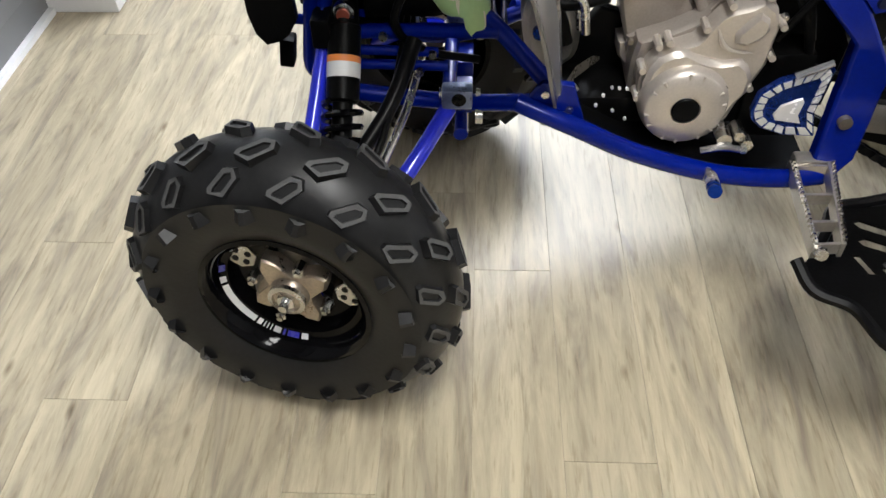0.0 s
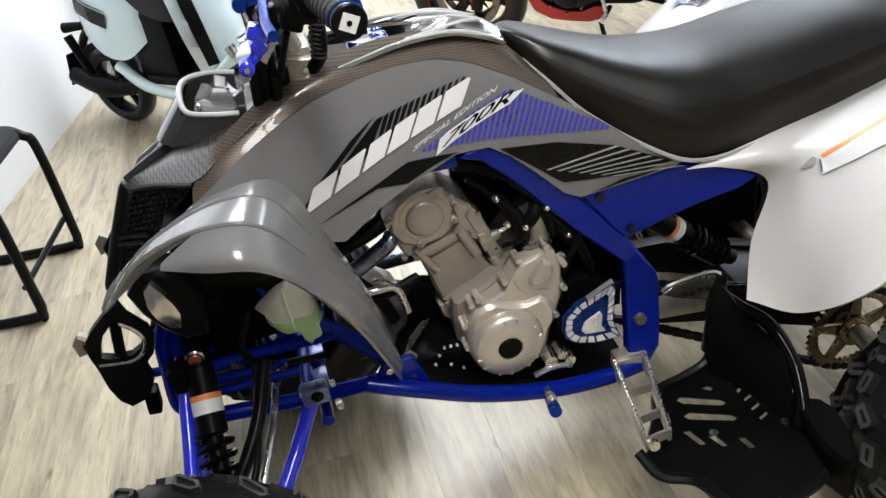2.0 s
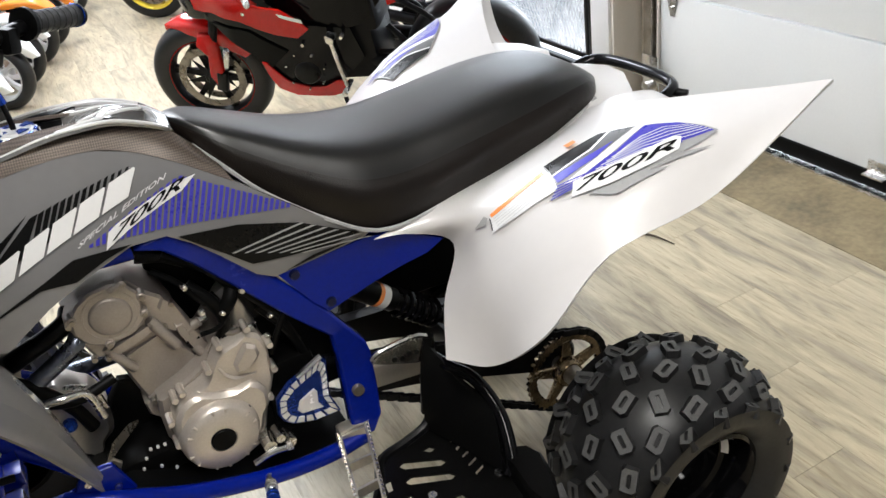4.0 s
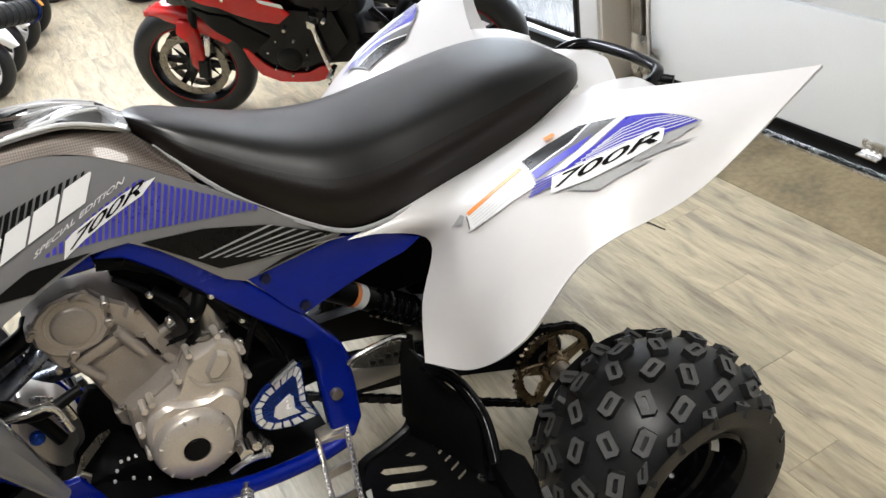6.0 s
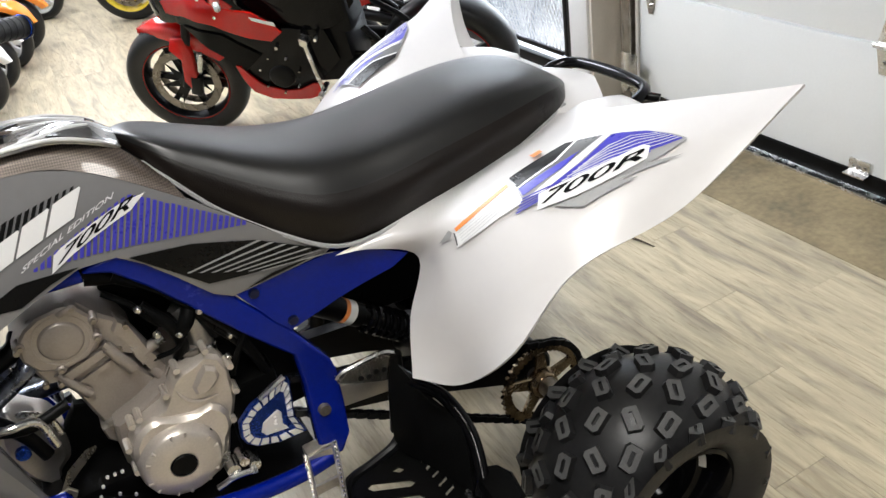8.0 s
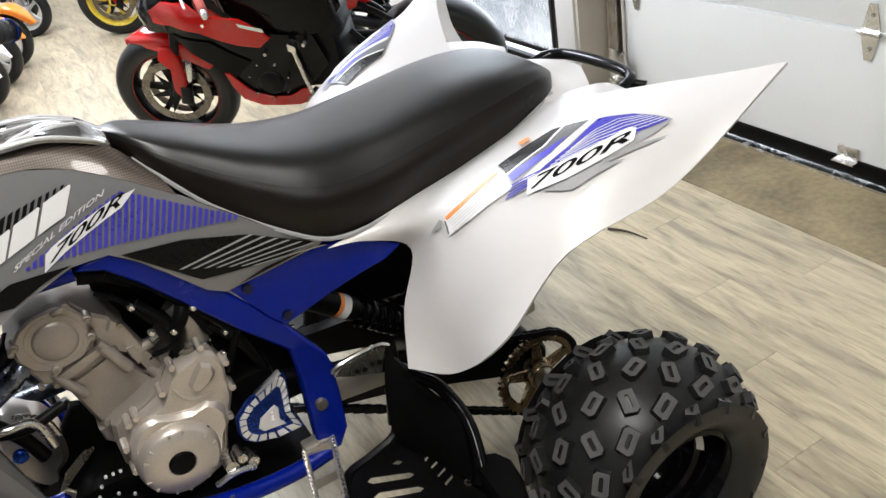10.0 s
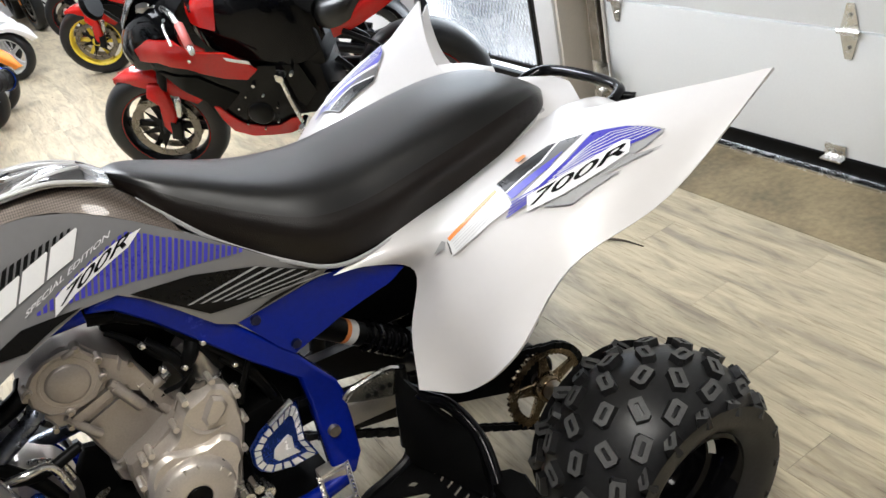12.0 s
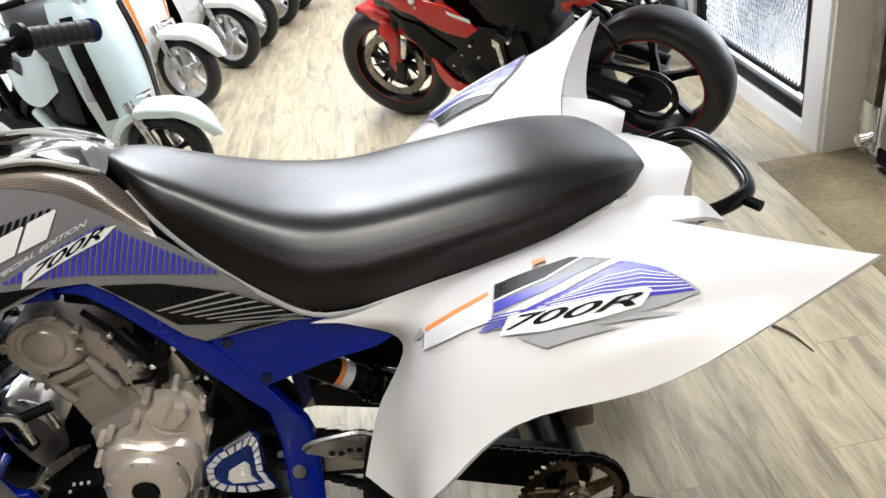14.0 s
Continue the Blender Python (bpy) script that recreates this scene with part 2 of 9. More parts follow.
def carbon_material(name, dark, light, scale=420.0, rough=0.28, metal=0.35, coat=0.6):
    """Woven carbon look: small squares that lean two ways, under a clear coat."""
    m, N, L, b = nodes(name)
    tc = N.new("ShaderNodeTexCoord")
    mp = N.new("ShaderNodeMapping")
    mp.inputs["Rotation"].default_value = (0, radians(38), 0)
    mp.inputs["Scale"].default_value = (1, 0.001, 1)
    L.new(tc.outputs["Object"], mp.inputs[0])
    ck = N.new("ShaderNodeTexChecker")
    ck.inputs["Scale"].default_value = scale
    ck.inputs["Color1"].default_value, ck.inputs["Color2"].default_value = (*dark, 1), (*light, 1)
    L.new(mp.outputs[0], ck.inputs[0])
    ns = N.new("ShaderNodeTexNoise")
    ns.inputs["Scale"].default_value = 7
    L.new(tc.outputs["Object"], ns.inputs["Vector"])
    mx = N.new("ShaderNodeMixRGB")
    mx.blend_type = "MULTIPLY"
    mx.inputs[0].default_value = 0.35
    L.new(ck.outputs[0], mx.inputs[1])
    L.new(ns.outputs[0], mx.inputs[2])
    L.new(mx.outputs[0], b.inputs["Base Color"])
    bp = N.new("ShaderNodeBump")
    bp.inputs["Strength"].default_value, bp.inputs["Distance"].default_value = 0.25, 0.0006
    L.new(ck.outputs["Fac"], bp.inputs["Height"])
    L.new(bp.outputs[0], b.inputs["Normal"])
    b.inputs["Roughness"].default_value, b.inputs["Metallic"].default_value, b.inputs["Coat Weight"].default_value = rough, metal, coat
    return m


def plank_material():
    """Driftwood vinyl boards: long streaks, dark grain, knots, each board of its own tone."""
    m, N, L, b = nodes("driftwood_board")
    tc, oi = N.new("ShaderNodeTexCoord"), N.new("ShaderNodeObjectInfo")
    off = N.new("ShaderNodeVectorMath")
    off.operation = "MULTIPLY_ADD"
    cmb = N.new("ShaderNodeCombineXYZ")
    for i in range(3):
        L.new(oi.outputs["Random"], cmb.inputs[i])
    L.new(cmb.outputs[0], off.inputs[0])
    off.inputs[1].default_value = (37, 61, 13)
    L.new(tc.outputs["Object"], off.inputs[2])

    def streak(sx, sy, detail, rough=0.6, dist=0.0):
        mp = N.new("ShaderNodeMapping")
        mp.inputs["Scale"].default_value = (sx, sy, 1)
        L.new(off.outputs[0], mp.inputs[0])
        t = N.new("ShaderNodeTexNoise")
        t.inputs["Scale"].default_value, t.inputs["Detail"].default_value, t.inputs["Roughness"].default_value = 1, detail, rough
        t.inputs["Distortion"].default_value = dist
        L.new(mp.outputs[0], t.inputs["Vector"])
        return t.outputs[0]

    wide, fine, hair = streak(13, 2.2, 5, 0.62, 1.3), streak(44, 3.8, 7, 0.68, 0.7), streak(110, 10, 4)
    r1 = N.new("ShaderNodeValToRGB")
    e = r1.color_ramp.elements
    e[0].position, e[0].color = 0.33, (0.292, 0.252, 0.190, 1)
    e[1].position, e[1].color = 0.66, (0.552, 0.483, 0.340, 1)
    mid = e.new(0.47)
    mid.color = (0.430, 0.371, 0.260, 1)
    L.new(wide, r1.inputs[0])
    r2 = N.new("ShaderNodeValToRGB")
    e = r2.color_ramp.elements
    e[0].position, e[0].color = 0.36, (0.50, 0.47, 0.43, 1)
    e[1].position, e[1].color = 0.56, (1, 1, 1, 1)
    L.new(fine, r2.inputs[0])
    mx = N.new("ShaderNodeMixRGB")
    mx.blend_type, mx.inputs[0].default_value = "MULTIPLY", 0.36
    L.new(r1.outputs[0], mx.inputs[1])
    L.new(r2.outputs[0], mx.inputs[2])
    r3 = N.new("ShaderNodeValToRGB")
    e = r3.color_ramp.elements
    e[0].position, e[0].color = 0.33, (0.6, 0.56, 0.5, 1)
    e[1].position, e[1].color = 0.45, (1, 1, 1, 1)
    L.new(hair, r3.inputs[0])
    mx2 = N.new("ShaderNodeMixRGB")
    mx2.blend_type, mx2.inputs[0].default_value = "MULTIPLY", 0.58
    L.new(mx.outputs[0], mx2.inputs[1])
    L.new(r3.outputs[0], mx2.inputs[2])
    # knots
    mpk = N.new("ShaderNodeMapping")
    mpk.inputs["Scale"].default_value = (9, 3.2, 1)
    L.new(off.outputs[0], mpk.inputs[0])
    vo = N.new("ShaderNodeTexVoronoi")
    vo.inputs["Scale"].default_value = 1.0
    L.new(mpk.outputs[0], vo.inputs["Vector"])
    rk = N.new("ShaderNodeValToRGB")
    e = rk.color_ramp.elements
    e[0].position, e[0].color = 0.02, (0.3, 0.24, 0.18, 1)
    e[1].position, e[1].color = 0.085, (1, 1, 1, 1)
    L.new(vo.outputs["Distance"], rk.inputs[0])
    mx3 = N.new("ShaderNodeMixRGB")
    mx3.blend_type, mx3.inputs[0].default_value = "MULTIPLY", 0.8
    L.new(mx2.outputs[0], mx3.inputs[1])
    L.new(rk.outputs[0], mx3.inputs[2])
    hsv = N.new("ShaderNodeHueSaturation")
    mr = N.new("ShaderNodeMapRange")
    mr.inputs[3].default_value, mr.inputs[4].default_value = 0.92, 1.06
    L.new(oi.outputs["Random"], mr.inputs[0])
    L.new(mr.outputs[0], hsv.inputs["Value"])
    L.new(mx3.outputs[0], hsv.inputs["Color"])
    L.new(hsv.outputs[0], b.inputs["Base Color"])
    rr = N.new("ShaderNodeMapRange")
    rr.inputs[3].default_value, rr.inputs[4].default_value = 0.28, 0.50
    L.new(fine, rr.inputs[0])
    L.new(rr.outputs[0], b.inputs["Roughness"])
    bp = N.new("ShaderNodeBump")
    bp.inputs["Strength"].default_value, bp.inputs["Distance"].default_value = 0.25, 0.0008
    L.new(fine, bp.inputs["Height"])
    L.new(bp.outputs[0], b.inputs["Normal"])
    return m


def light_material(name, color, power):
    m, N, L, b = nodes(name)
    b.inputs["Base Color"].default_value = (*color, 1)
    b.inputs["Emission Color"].default_value = (*color, 1)
    b.inputs["Emission Strength"].default_value = power
    return m


M_GREY = surface("grey_plastic", (0.175, 0.173, 0.175), 0.24, 0, 0.05, 3, 60, 0.0, 0.5, 0.03)
M_WHITE = surface("white_plastic", (0.625, 0.608, 0.603), 0.30, 0, 0.02, 3, 60, 0.0, 0.35, 0.02)
M_CARBON = carbon_material("bronze_carbon", (0.072, 0.057, 0.047), (0.155, 0.122, 0.100), 400)
M_CARBON_GREY = carbon_material("grey_carbon", (0.014, 0.013, 0.012), (0.110, 0.098, 0.088), 250, 0.34, 0.15, 0.25)
M_TANK = surface("gloss_dark_silver", (0.27, 0.265, 0.26), 0.16, 0.55, 0.25, 5, 80, 0, 0.8, 0.05)
M_SEAT = surface("black_vinyl", (0.004, 0.0038, 0.0036), 0.33, 0, 0.25, 6, 700, 0.10, 0, 0.05, spec=0.60)
M_SEAT_SIDE = surface("gripper_vinyl", (0.007, 0.005, 0.004), 0.30, 0, 0.3, 9, 420, 0.28, 0, 0.05, spec=0.30)
M_WORN_GRIP = surface("black_grip_rubber", (0.012, 0.012, 0.012), 0.5, 0, 0.4, 40, 300, 0.3, 0, 0.1, spec=0.3)
M_COWL = surface("gloss_gunmetal", (0.042, 0.041, 0.040), 0.17, 0.3, 0.2, 5, 80, 0, 0.4, 0.05)
M_SADDLE = surface("black_saddle_vinyl", (0.005, 0.005, 0.005), 0.42, 0, 0.3, 8, 500, 0.1, 0, 0.05, spec=0.3)
M_BLUE = surface("blue_frame_paint", (0.0012, 0.010, 0.200), 0.24, 0.1, 0.2, 5, 120, 0.0, 0.2, 0.05, spec=0.16)
M_NAVY = surface("dark_navy_bolt", (0.002, 0.004, 0.03), 0.3, 0.3, 0.2, 20, 200)
M_BLUE_BRIGHT = surface("bright_blue_paint", (0.02, 0.03, 0.62), 0.25, 0.1, 0.12, 6, 120, 0.02, 0.7, 0.05)
M_BLUE_ANOD = surface("blue_anodised", (0.012, 0.055, 0.36), 0.25, 0.8, 0.15, 12, 200, 0, 0, 0.08)
M_GUARD = surface("deep_blue_anodised", (0.006, 0.028, 0.20), 0.28, 0.7, 0.15, 12, 200, 0, 0, 0.08)
M_RUBBER = surface("tyre_rubber", (0.012, 0.012, 0.0125), 0.37, 0, 0.35, 9, 120, 0.14, 0, 0.1, spec=0.30)
M_WORN = surface("scuffed_rubber", (0.065, 0.065, 0.065), 0.7, 0, 0.3, 30, 250, 0.3, 0, 0.08)
M_BLACK = surface("black_plastic", (0.0025, 0.0025, 0.0025), 0.38, 0, 0.3, 10, 200, 0.12, 0, 0.10, spec=0.09)
M_GLOSSBLACK = surface("gloss_black_metal", (0.003, 0.003, 0.0035), 0.10, 0, 0.3, 8, 120, 0.01, 0, 0.03, spec=0.16)
M_SATIN = surface("satin_black_metal", (0.0035, 0.0035, 0.004), 0.34, 0.05, 0.3, 10, 160, 0.08, 0, 0.1, spec=0.15)
M_ALU = surface("cast_aluminium", (0.46, 0.435, 0.40), 0.38, 0.85, 0.16, 14, 260, 0.05, 0, 0.1)
M_CASE = surface("champagne_case_paint", (0.60, 0.545, 0.485), 0.38, 0.6, 0.12, 10, 240, 0.0, 0.0, 0.05)
M_CYL = surface("grey_engine_paint", (0.35, 0.312, 0.278), 0.40, 0.55, 0.15, 12, 240, 0.05, 0, 0.08)
M_STEEL = surface("bright_steel", (0.62, 0.61, 0.59), 0.25, 1.0, 0.15, 16, 220, 0.05, 0, 0.1)
M_DARKCHROME = surface("dark_chrome", (0.025, 0.025, 0.027), 0.12, 0.9, 0.15, 10, 150, 0, 0, 0.05)
M_PALE_BLUE = surface("scuffed_steel_blue", (0.16, 0.19, 0.30), 0.3, 0.6, 0.3, 30, 200, 0.05, 0, 0.1)
M_SILVER = surface("bright_silver_paint", (0.72, 0.72, 0.72), 0.22, 0.35, 0.06, 10, 100, 0, 0.5)
M_CHROME = surface("chrome", (0.75, 0.75, 0.75), 0.1, 1.0, 0.08, 10, 150, 0, 0, 0.04)
M_DULL = surface("worn_steel", (0.30, 0.27, 0.23), 0.42, 0.9, 0.35, 20, 200, 0.2, 0, 0.15)
M_BRASS = surface("bronzed_cast_metal", (0.50, 0.43, 0.34), 0.32, 0.85, 0.3, 22, 200, 0.1, 0, 0.1)
M_BURNT = surface("heat_blued_pipe", (0.20, 0.22, 0.27), 0.3, 0.95, 0.5, 14, 120, 0.03, 0, 0.1)
M_INK_WHITE = surface("white_print", (0.76, 0.76, 0.76), 0.35, 0, 0.03, 10, 200)
M_INK_BLACK = surface("black_print", (0.004, 0.004, 0.004), 0.3, 0, 0.1, 10, 200, spec=0.14)
M_INK_SHADE = surface("dark_grey_print", (0.10, 0.10, 0.10), 0.3, 0, 0.1, 10, 200)
M_INK_BLUE = surface("violet_blue_print", (0.046, 0.042, 0.40), 0.3, 0, 0.08, 10, 200)
M_INK_GREY = surface("grey_print", (0.33, 0.33, 0.33), 0.32, 0, 0.06, 10, 200)
M_PEG = surface("bare_peg_steel", (0.46, 0.43, 0.38), 0.36, 0.75, 0.2, 18, 200, 0.15, 0, 0.1)
M_BRACKET = surface("pale_zinc_plate", (0.56, 0.51, 0.41), 0.30, 0.9, 0.15, 14, 160, 0.05)
M_SPROCKET = surface("oily_sprocket_metal", (0.26, 0.20, 0.13), 0.22, 0.95, 0.5, 30, 160, 0.15, 0, 0.12)
M_INK_SOFT = surface("soft_grey_print", (0.62, 0.62, 0.63), 0.35, 0, 0.03, 10, 200)
M_INK_ORANGE = surface("orange_print", (0.80, 0.26, 0.06), 0.4, 0, 0.08, 10, 200)
M_BOTTLE = surface("milky_bottle_plastic", (0.70, 0.69, 0.58), 0.35, 0, 0.06, 6, 120)
M_COOLANT = surface("green_coolant_bottle", (0.40, 0.60, 0.28), 0.35, 0, 0.08, 6, 120)
M_WALL = surface("white_wall_paint", (0.76, 0.76, 0.76), 0.6, 0, 0.035, 1.6, 70, 0.08, 0, 0.08)
# grey-white laminate, its colour darkened to hold the shade far from the lamps
M_COUNTER = surface("shaded_grey_white_laminate", (0.17, 0.17, 0.175), 0.5, 0, 0.05, 2.5, 90, 0.05, 0, 0.08)
# back walls toned down so that they throw less light into the room
M_DARKWALL = surface("low_bounce_wall_grey", (0.24, 0.24, 0.245), 0.7, 0, 0.06, 2, 70, 0.08, 0, 0.08)
M_DOOR = surface("white_door_skin", (0.72, 0.73, 0.72), 0.42, 0, 0.03, 2, 110, 0.05, 0, 0.08)
M_JAMB = surface("cream_jamb_paint", (0.66, 0.62, 0.56), 0.5, 0, 0.06, 3, 90, 0.08, 0, 0.08)
# unseen ceiling, greyed to weaken the fill from above
M_CEIL = surface("low_bounce_ceiling_grey", (0.42, 0.42, 0.42), 0.8, 0, 0.04, 2, 60)
M_CONCRETE = surface("stained_threshold", (0.235, 0.187, 0.108), 0.6, 0, 0.5, 4.5, 45, 0.35, 0, 0.15)
M_CEMENT = surface("grey_cement_floor", (0.34, 0.335, 0.325), 0.55, 0, 0.22, 3, 50, 0.2, 0, 0.12)
M_BOARDS = plank_material()
M_JOINT = surface("dark_board_joint", (0.24, 0.20, 0.145), 0.8, 0, 0.2, 10, 100)
M_MINT = surface("mint_scooter_paint", (0.60, 0.71, 0.72), 0.2, 0, 0.05, 4, 120, 0, 0.7, 0.05)
M_PEARL = surface("white_scooter_paint", (0.74, 0.74, 0.73), 0.2, 0, 0.04, 4, 120, 0, 0.7, 0.05)
M_ORANGE = surface("orange_scooter_paint", (0.78, 0.25, 0.03), 0.22, 0, 0.06, 4, 120, 0, 0.7, 0.05)
M_RED = surface("red_fairing_paint", (0.42, 0.006, 0.004), 0.16, 0, 0.12, 5, 120, 0, 0.35, 0.03, spec=0.3)
M_RIM = surface("silver_cast_rim", (0.55, 0.55, 0.55), 0.35, 0.4, 0.08, 10, 120)
M_DISC = surface("brake_disc_steel", (0.17, 0.155, 0.135), 0.30, 0.95, 0.25, 30, 200)
M_FABRIC = surface("black_chair_fabric", (0.012, 0.012, 0.014), 0.9, 0, 0.4, 30, 500, 0.5)
M_DARKSCREEN = surface("smoked_screen", (0.03, 0.03, 0.035), 0.12, 0.1, 0.1, 5, 90, 0, 0.8, 0.04)
M_PLY = surface("bare_plywood", (0.52, 0.38, 0.25), 0.6, 0, 0.15, 8, 90, 0.1)
M_CABLE = surface("yellow_green_cable", (0.42, 0.55, 0.06), 0.45, 0, 0.1, 10, 100)
M_WIRE = surface("white_cord", (0.62, 0.6, 0.57), 0.5, 0, 0.08, 10, 100)
M_LEAF = surface("dry_leaf", (0.30, 0.13, 0.04), 0.7, 0, 0.4, 60, 300, 0.3)
M_TWIG = surface("dark_twig", (0.06, 0.045, 0.03), 0.8, 0, 0.3, 30, 300)
M_KEYS = surface("grey_keys", (0.35, 0.35, 0.36), 0.5, 0, 0.1, 20, 200)
M_YELLOW = surface("yellow_rim", (0.72, 0.55, 0.05), 0.3, 0, 0.1, 10, 100)
M_SKYCARD = light_material("bright_yard", (0.93, 0.97, 1.0), 10.0)

# ---- the showroom ----
def slab(name, centre, size, material, label="", bevel=0.0, parent=None):
    ob = part(name, box(bmesh.new(), centre, size, None, bevel), material, parent, "", 30)
    return ob if parent else tagged(ob, label, kind="structure")


floor = slab("floor", (0.55, 3.2, -0.027), (4.5, 12.4, 0.05), M_JOINT, "pale driftwood vinyl plank floor")
slab("threshold_floor", (2.80, -0.82, -0.023), (0.71, 4.38, 0.05), M_CONCRETE, "brown stained threshold strip along the garage door")
slab("wall_counter_side", (-1.02, -0.95, 0.65), (0.12, 3.72, 1.10), M_COUNTER, "grey-white laminate counter side with shade in its colour", 0.004)
slab("counter_base", (-1.03, -0.95, 0.05), (0.13, 3.72, 0.10), M_COUNTER, "recessed grey counter base with shade in its colour")
slab("baseboard", (-0.955, -0.95, 0.009), (0.02, 3.7, 0.018), M_WALL, "narrow white baseboard strip")
slab("wall_counter_end", (-0.93, 0.965, 0.61), (0.345, 0.12, 1.22), M_WALL, "white counter end post", 0.005)
slab("counter_top", (-1.15, -0.95, 1.23), (0.5, 4.0, 0.04), M_COUNTER, "grey-white counter top with shade in its colour", 0.004)


def wall_between(name, a, b, h, thick, material, label):
    a, b = V((*a, 0)), V((*b, 0))
    d = b - a
    m = Matrix.Rotation(math.atan2(d.y, d.x), 3, "Z")
    n = V((-d.y, d.x, 0)).normalized() * thick / 2
    ob = part(name, box(bmesh.new(), (a + b) / 2 + n + V((0, 0, h / 2)), (d.length, thick, h), m), material, None, "", 30)
    return tagged(ob, label, kind="structure")


H = 3.0
wall_between("wall_west", (-1.10, 1.03), (-0.62, 3.5), H, 0.1, M_WALL, "plain white painted wall")
wall_between("wall_west_far", (-0.62, 3.5), (-0.62, 9.4), H, 0.1, M_WALL, "plain white painted wall")
wall_between("wall_west_back", (-1.75, -2.9), (-1.75, 1.03), H, 0.1, M_DARKWALL, "wall behind the counter, toned grey to cut bounced light")
wall_between("wall_north", (-1.0, 9.4), (2.9, 9.4), H, 0.1, M_WALL, "far white wall")
wall_between("wall_south", (3.2, -2.9), (-1.8, -2.9), H, 0.1, M_DARKWALL, "unseen wall, toned grey to cut bounced light")
# east side: post, sill and wall round the screened doorway
slab("wall_east_post", (2.78, 1.43, H / 2), (0.22, 0.12, H), M_WALL, "white doorway post", 0.004)
slab("wall_east_sill", (2.78, 2.01, 0.035), (0.22, 1.04, 0.07), M_WALL, "low white sill under the screened door")
slab("wall_east_lintel", (2.78, 2.01, 2.6), (0.22, 1.04, 0.8), M_WALL, "white wall over the screened door")
slab("wall_east", (2.78, 5.97, H / 2), (0.22, 6.88, H), M_WALL, "white painted wall")
slab("post_side_trim", (2.785, 1.361, H / 2), (0.205, 0.016, H), M_JAMB, "cream painted side of the doorway post")
slab("ceiling", (0.6, 3.2, H + 0.05), (5.2, 12.6, 0.1), M_CEIL, "unseen ceiling, toned grey to cut bounced light")

# roll-up garage door in sections
DX = 2.79
garage_door = tagged(new("door_1"), "white sectional garage door with black bottom seal", "garage door", kind="structure")
for k, (z0, z1) in enumerate(((0.075, 0.485), (0.492, 0.95), (0.957, 1.41), (1.417, 1.87), (1.877, 2.99))):
    part("panel", box(bmesh.new(), (DX + 0.02, -0.89, (z0 + z1) / 2), (0.04, 4.16, z1 - z0), None, 0.004), M_DOOR, garage_door)
part("bottom_seal", box(bmesh.new(), (DX + 0.016, -0.89, 0.046), (0.045, 4.16, 0.056), None, 0.006), M_BLACK, garage_door, "black rubber bottom seal")
part("threshold_bar", box(bmesh.new(), (DX + 0.0, -0.89, 0.006), (0.05, 4.16, 0.010), None, 0.002), M_STEEL, garage_door, "pale metal threshold bar")


def hinge(y, z, big=True):
    h = bmesh.new()
    s = 1.0 if big else 0.6
    if big:
        for q in (1, -1):
            prism(h, [(-0.032, 0), (0.032, 0), (0.024, 0.035 * q), (0.012, 0.085 * q), (-0.012, 0.085 * q), (-0.024, 0.035 * q)], lambda u, v, w: V((DX - w, y + u, z + v)), 0.004)
        cyl(h, (DX - 0.008, y - 0.036, z), (DX - 0.008, y + 0.036, z), 0.009, None, 12)
    else:
        box(h, (DX - 0.004, y, z), (0.006, 0.075, 0.05), None, 0.002)
        box(h, (DX - 0.016, y, z - 0.022), (0.03, 0.075, 0.005))
    for dz in ((0.05, -0.05) if big else (0.0,)):
        for dy in ((0,) if big else (-0.022, 0, 0.022)):
            cyl(h, (DX - 0.012, y + dy, z + dz), (DX, y + dy, z + dz), 0.006, None, 8)
    return part("hinge", h, M_STEEL, garage_door, "galvanised steel hinge")


for y in (1.12, 0.13, -0.9, -1.95):
    hinge(y, 0.488)
    hinge(y, 0.953)
hinge(0.16, 0.09, False)
hinge(-0.95, 0.09, False)
track = bmesh.new()
box(track, (DX - 0.035, 1.225, 1.5), (0.008, 0.045, 2.9))
box(track, (DX - 0.005, 1.245, 1.5), (0.06, 0.006, 2.9))
part("side_track", track, M_DULL, garage_door, "dull steel roller track")
foot = bmesh.new()
box(foot, (DX - 0.045, 1.20, 0.16), (0.006, 0.10, 0.16), None, 0.002)
cyl(foot, (DX - 0.075, 1.20, 0.11), (DX - 0.04, 1.20, 0.11), 0.022, None, 16)
part("roller_bracket", foot, M_STEEL, garage_door, "galvanised bottom roller bracket")

slab("door_frame", (2.86, 1.27, 1.5), (0.06, 0.17, 3.0), M_JAMB, "cream painted garage door frame")

# screened steel door with daylight behind
GX, GY0, GY1 = 2.705, 1.49, 2.53
gate = tagged(new("door_2"), "dark steel door with expanded metal screen", "screen door", kind="structure")
for nm, c, s in (("stile", (GX, GY0 + 0.02, 1.12), (0.035, 0.04, 2.09)), ("stile", (GX, GY1 - 0.02, 1.15), (0.035, 0.04, 2.09)),
                 ("rail", (GX, (GY0 + GY1) / 2, 0.095), (0.035, GY1 - GY0 - 0.08, 0.045)), ("rail", (GX, (GY0 + GY1) / 2, 2.17), (0.035, GY1 - GY0 - 0.08, 0.045)),
                 ("inner_stile", (GX + 0.012, GY0 + 0.085, 1.15), (0.02, 0.022, 2.0)), ("inner_rail", (GX + 0.012, (GY0 + GY1) / 2 + 0.02, 0.155), (0.02, GY1 - GY0 - 0.19, 0.02))):
    part(nm, box(bmesh.new(), c, s, None, 0.003), M_SATIN, gate)
scr = bmesh.new()
y0, y1, z0, z1 = GY0 + 0.10, GY1 - 0.045, 0.16, 2.14
step = 0.026
k = 2.0
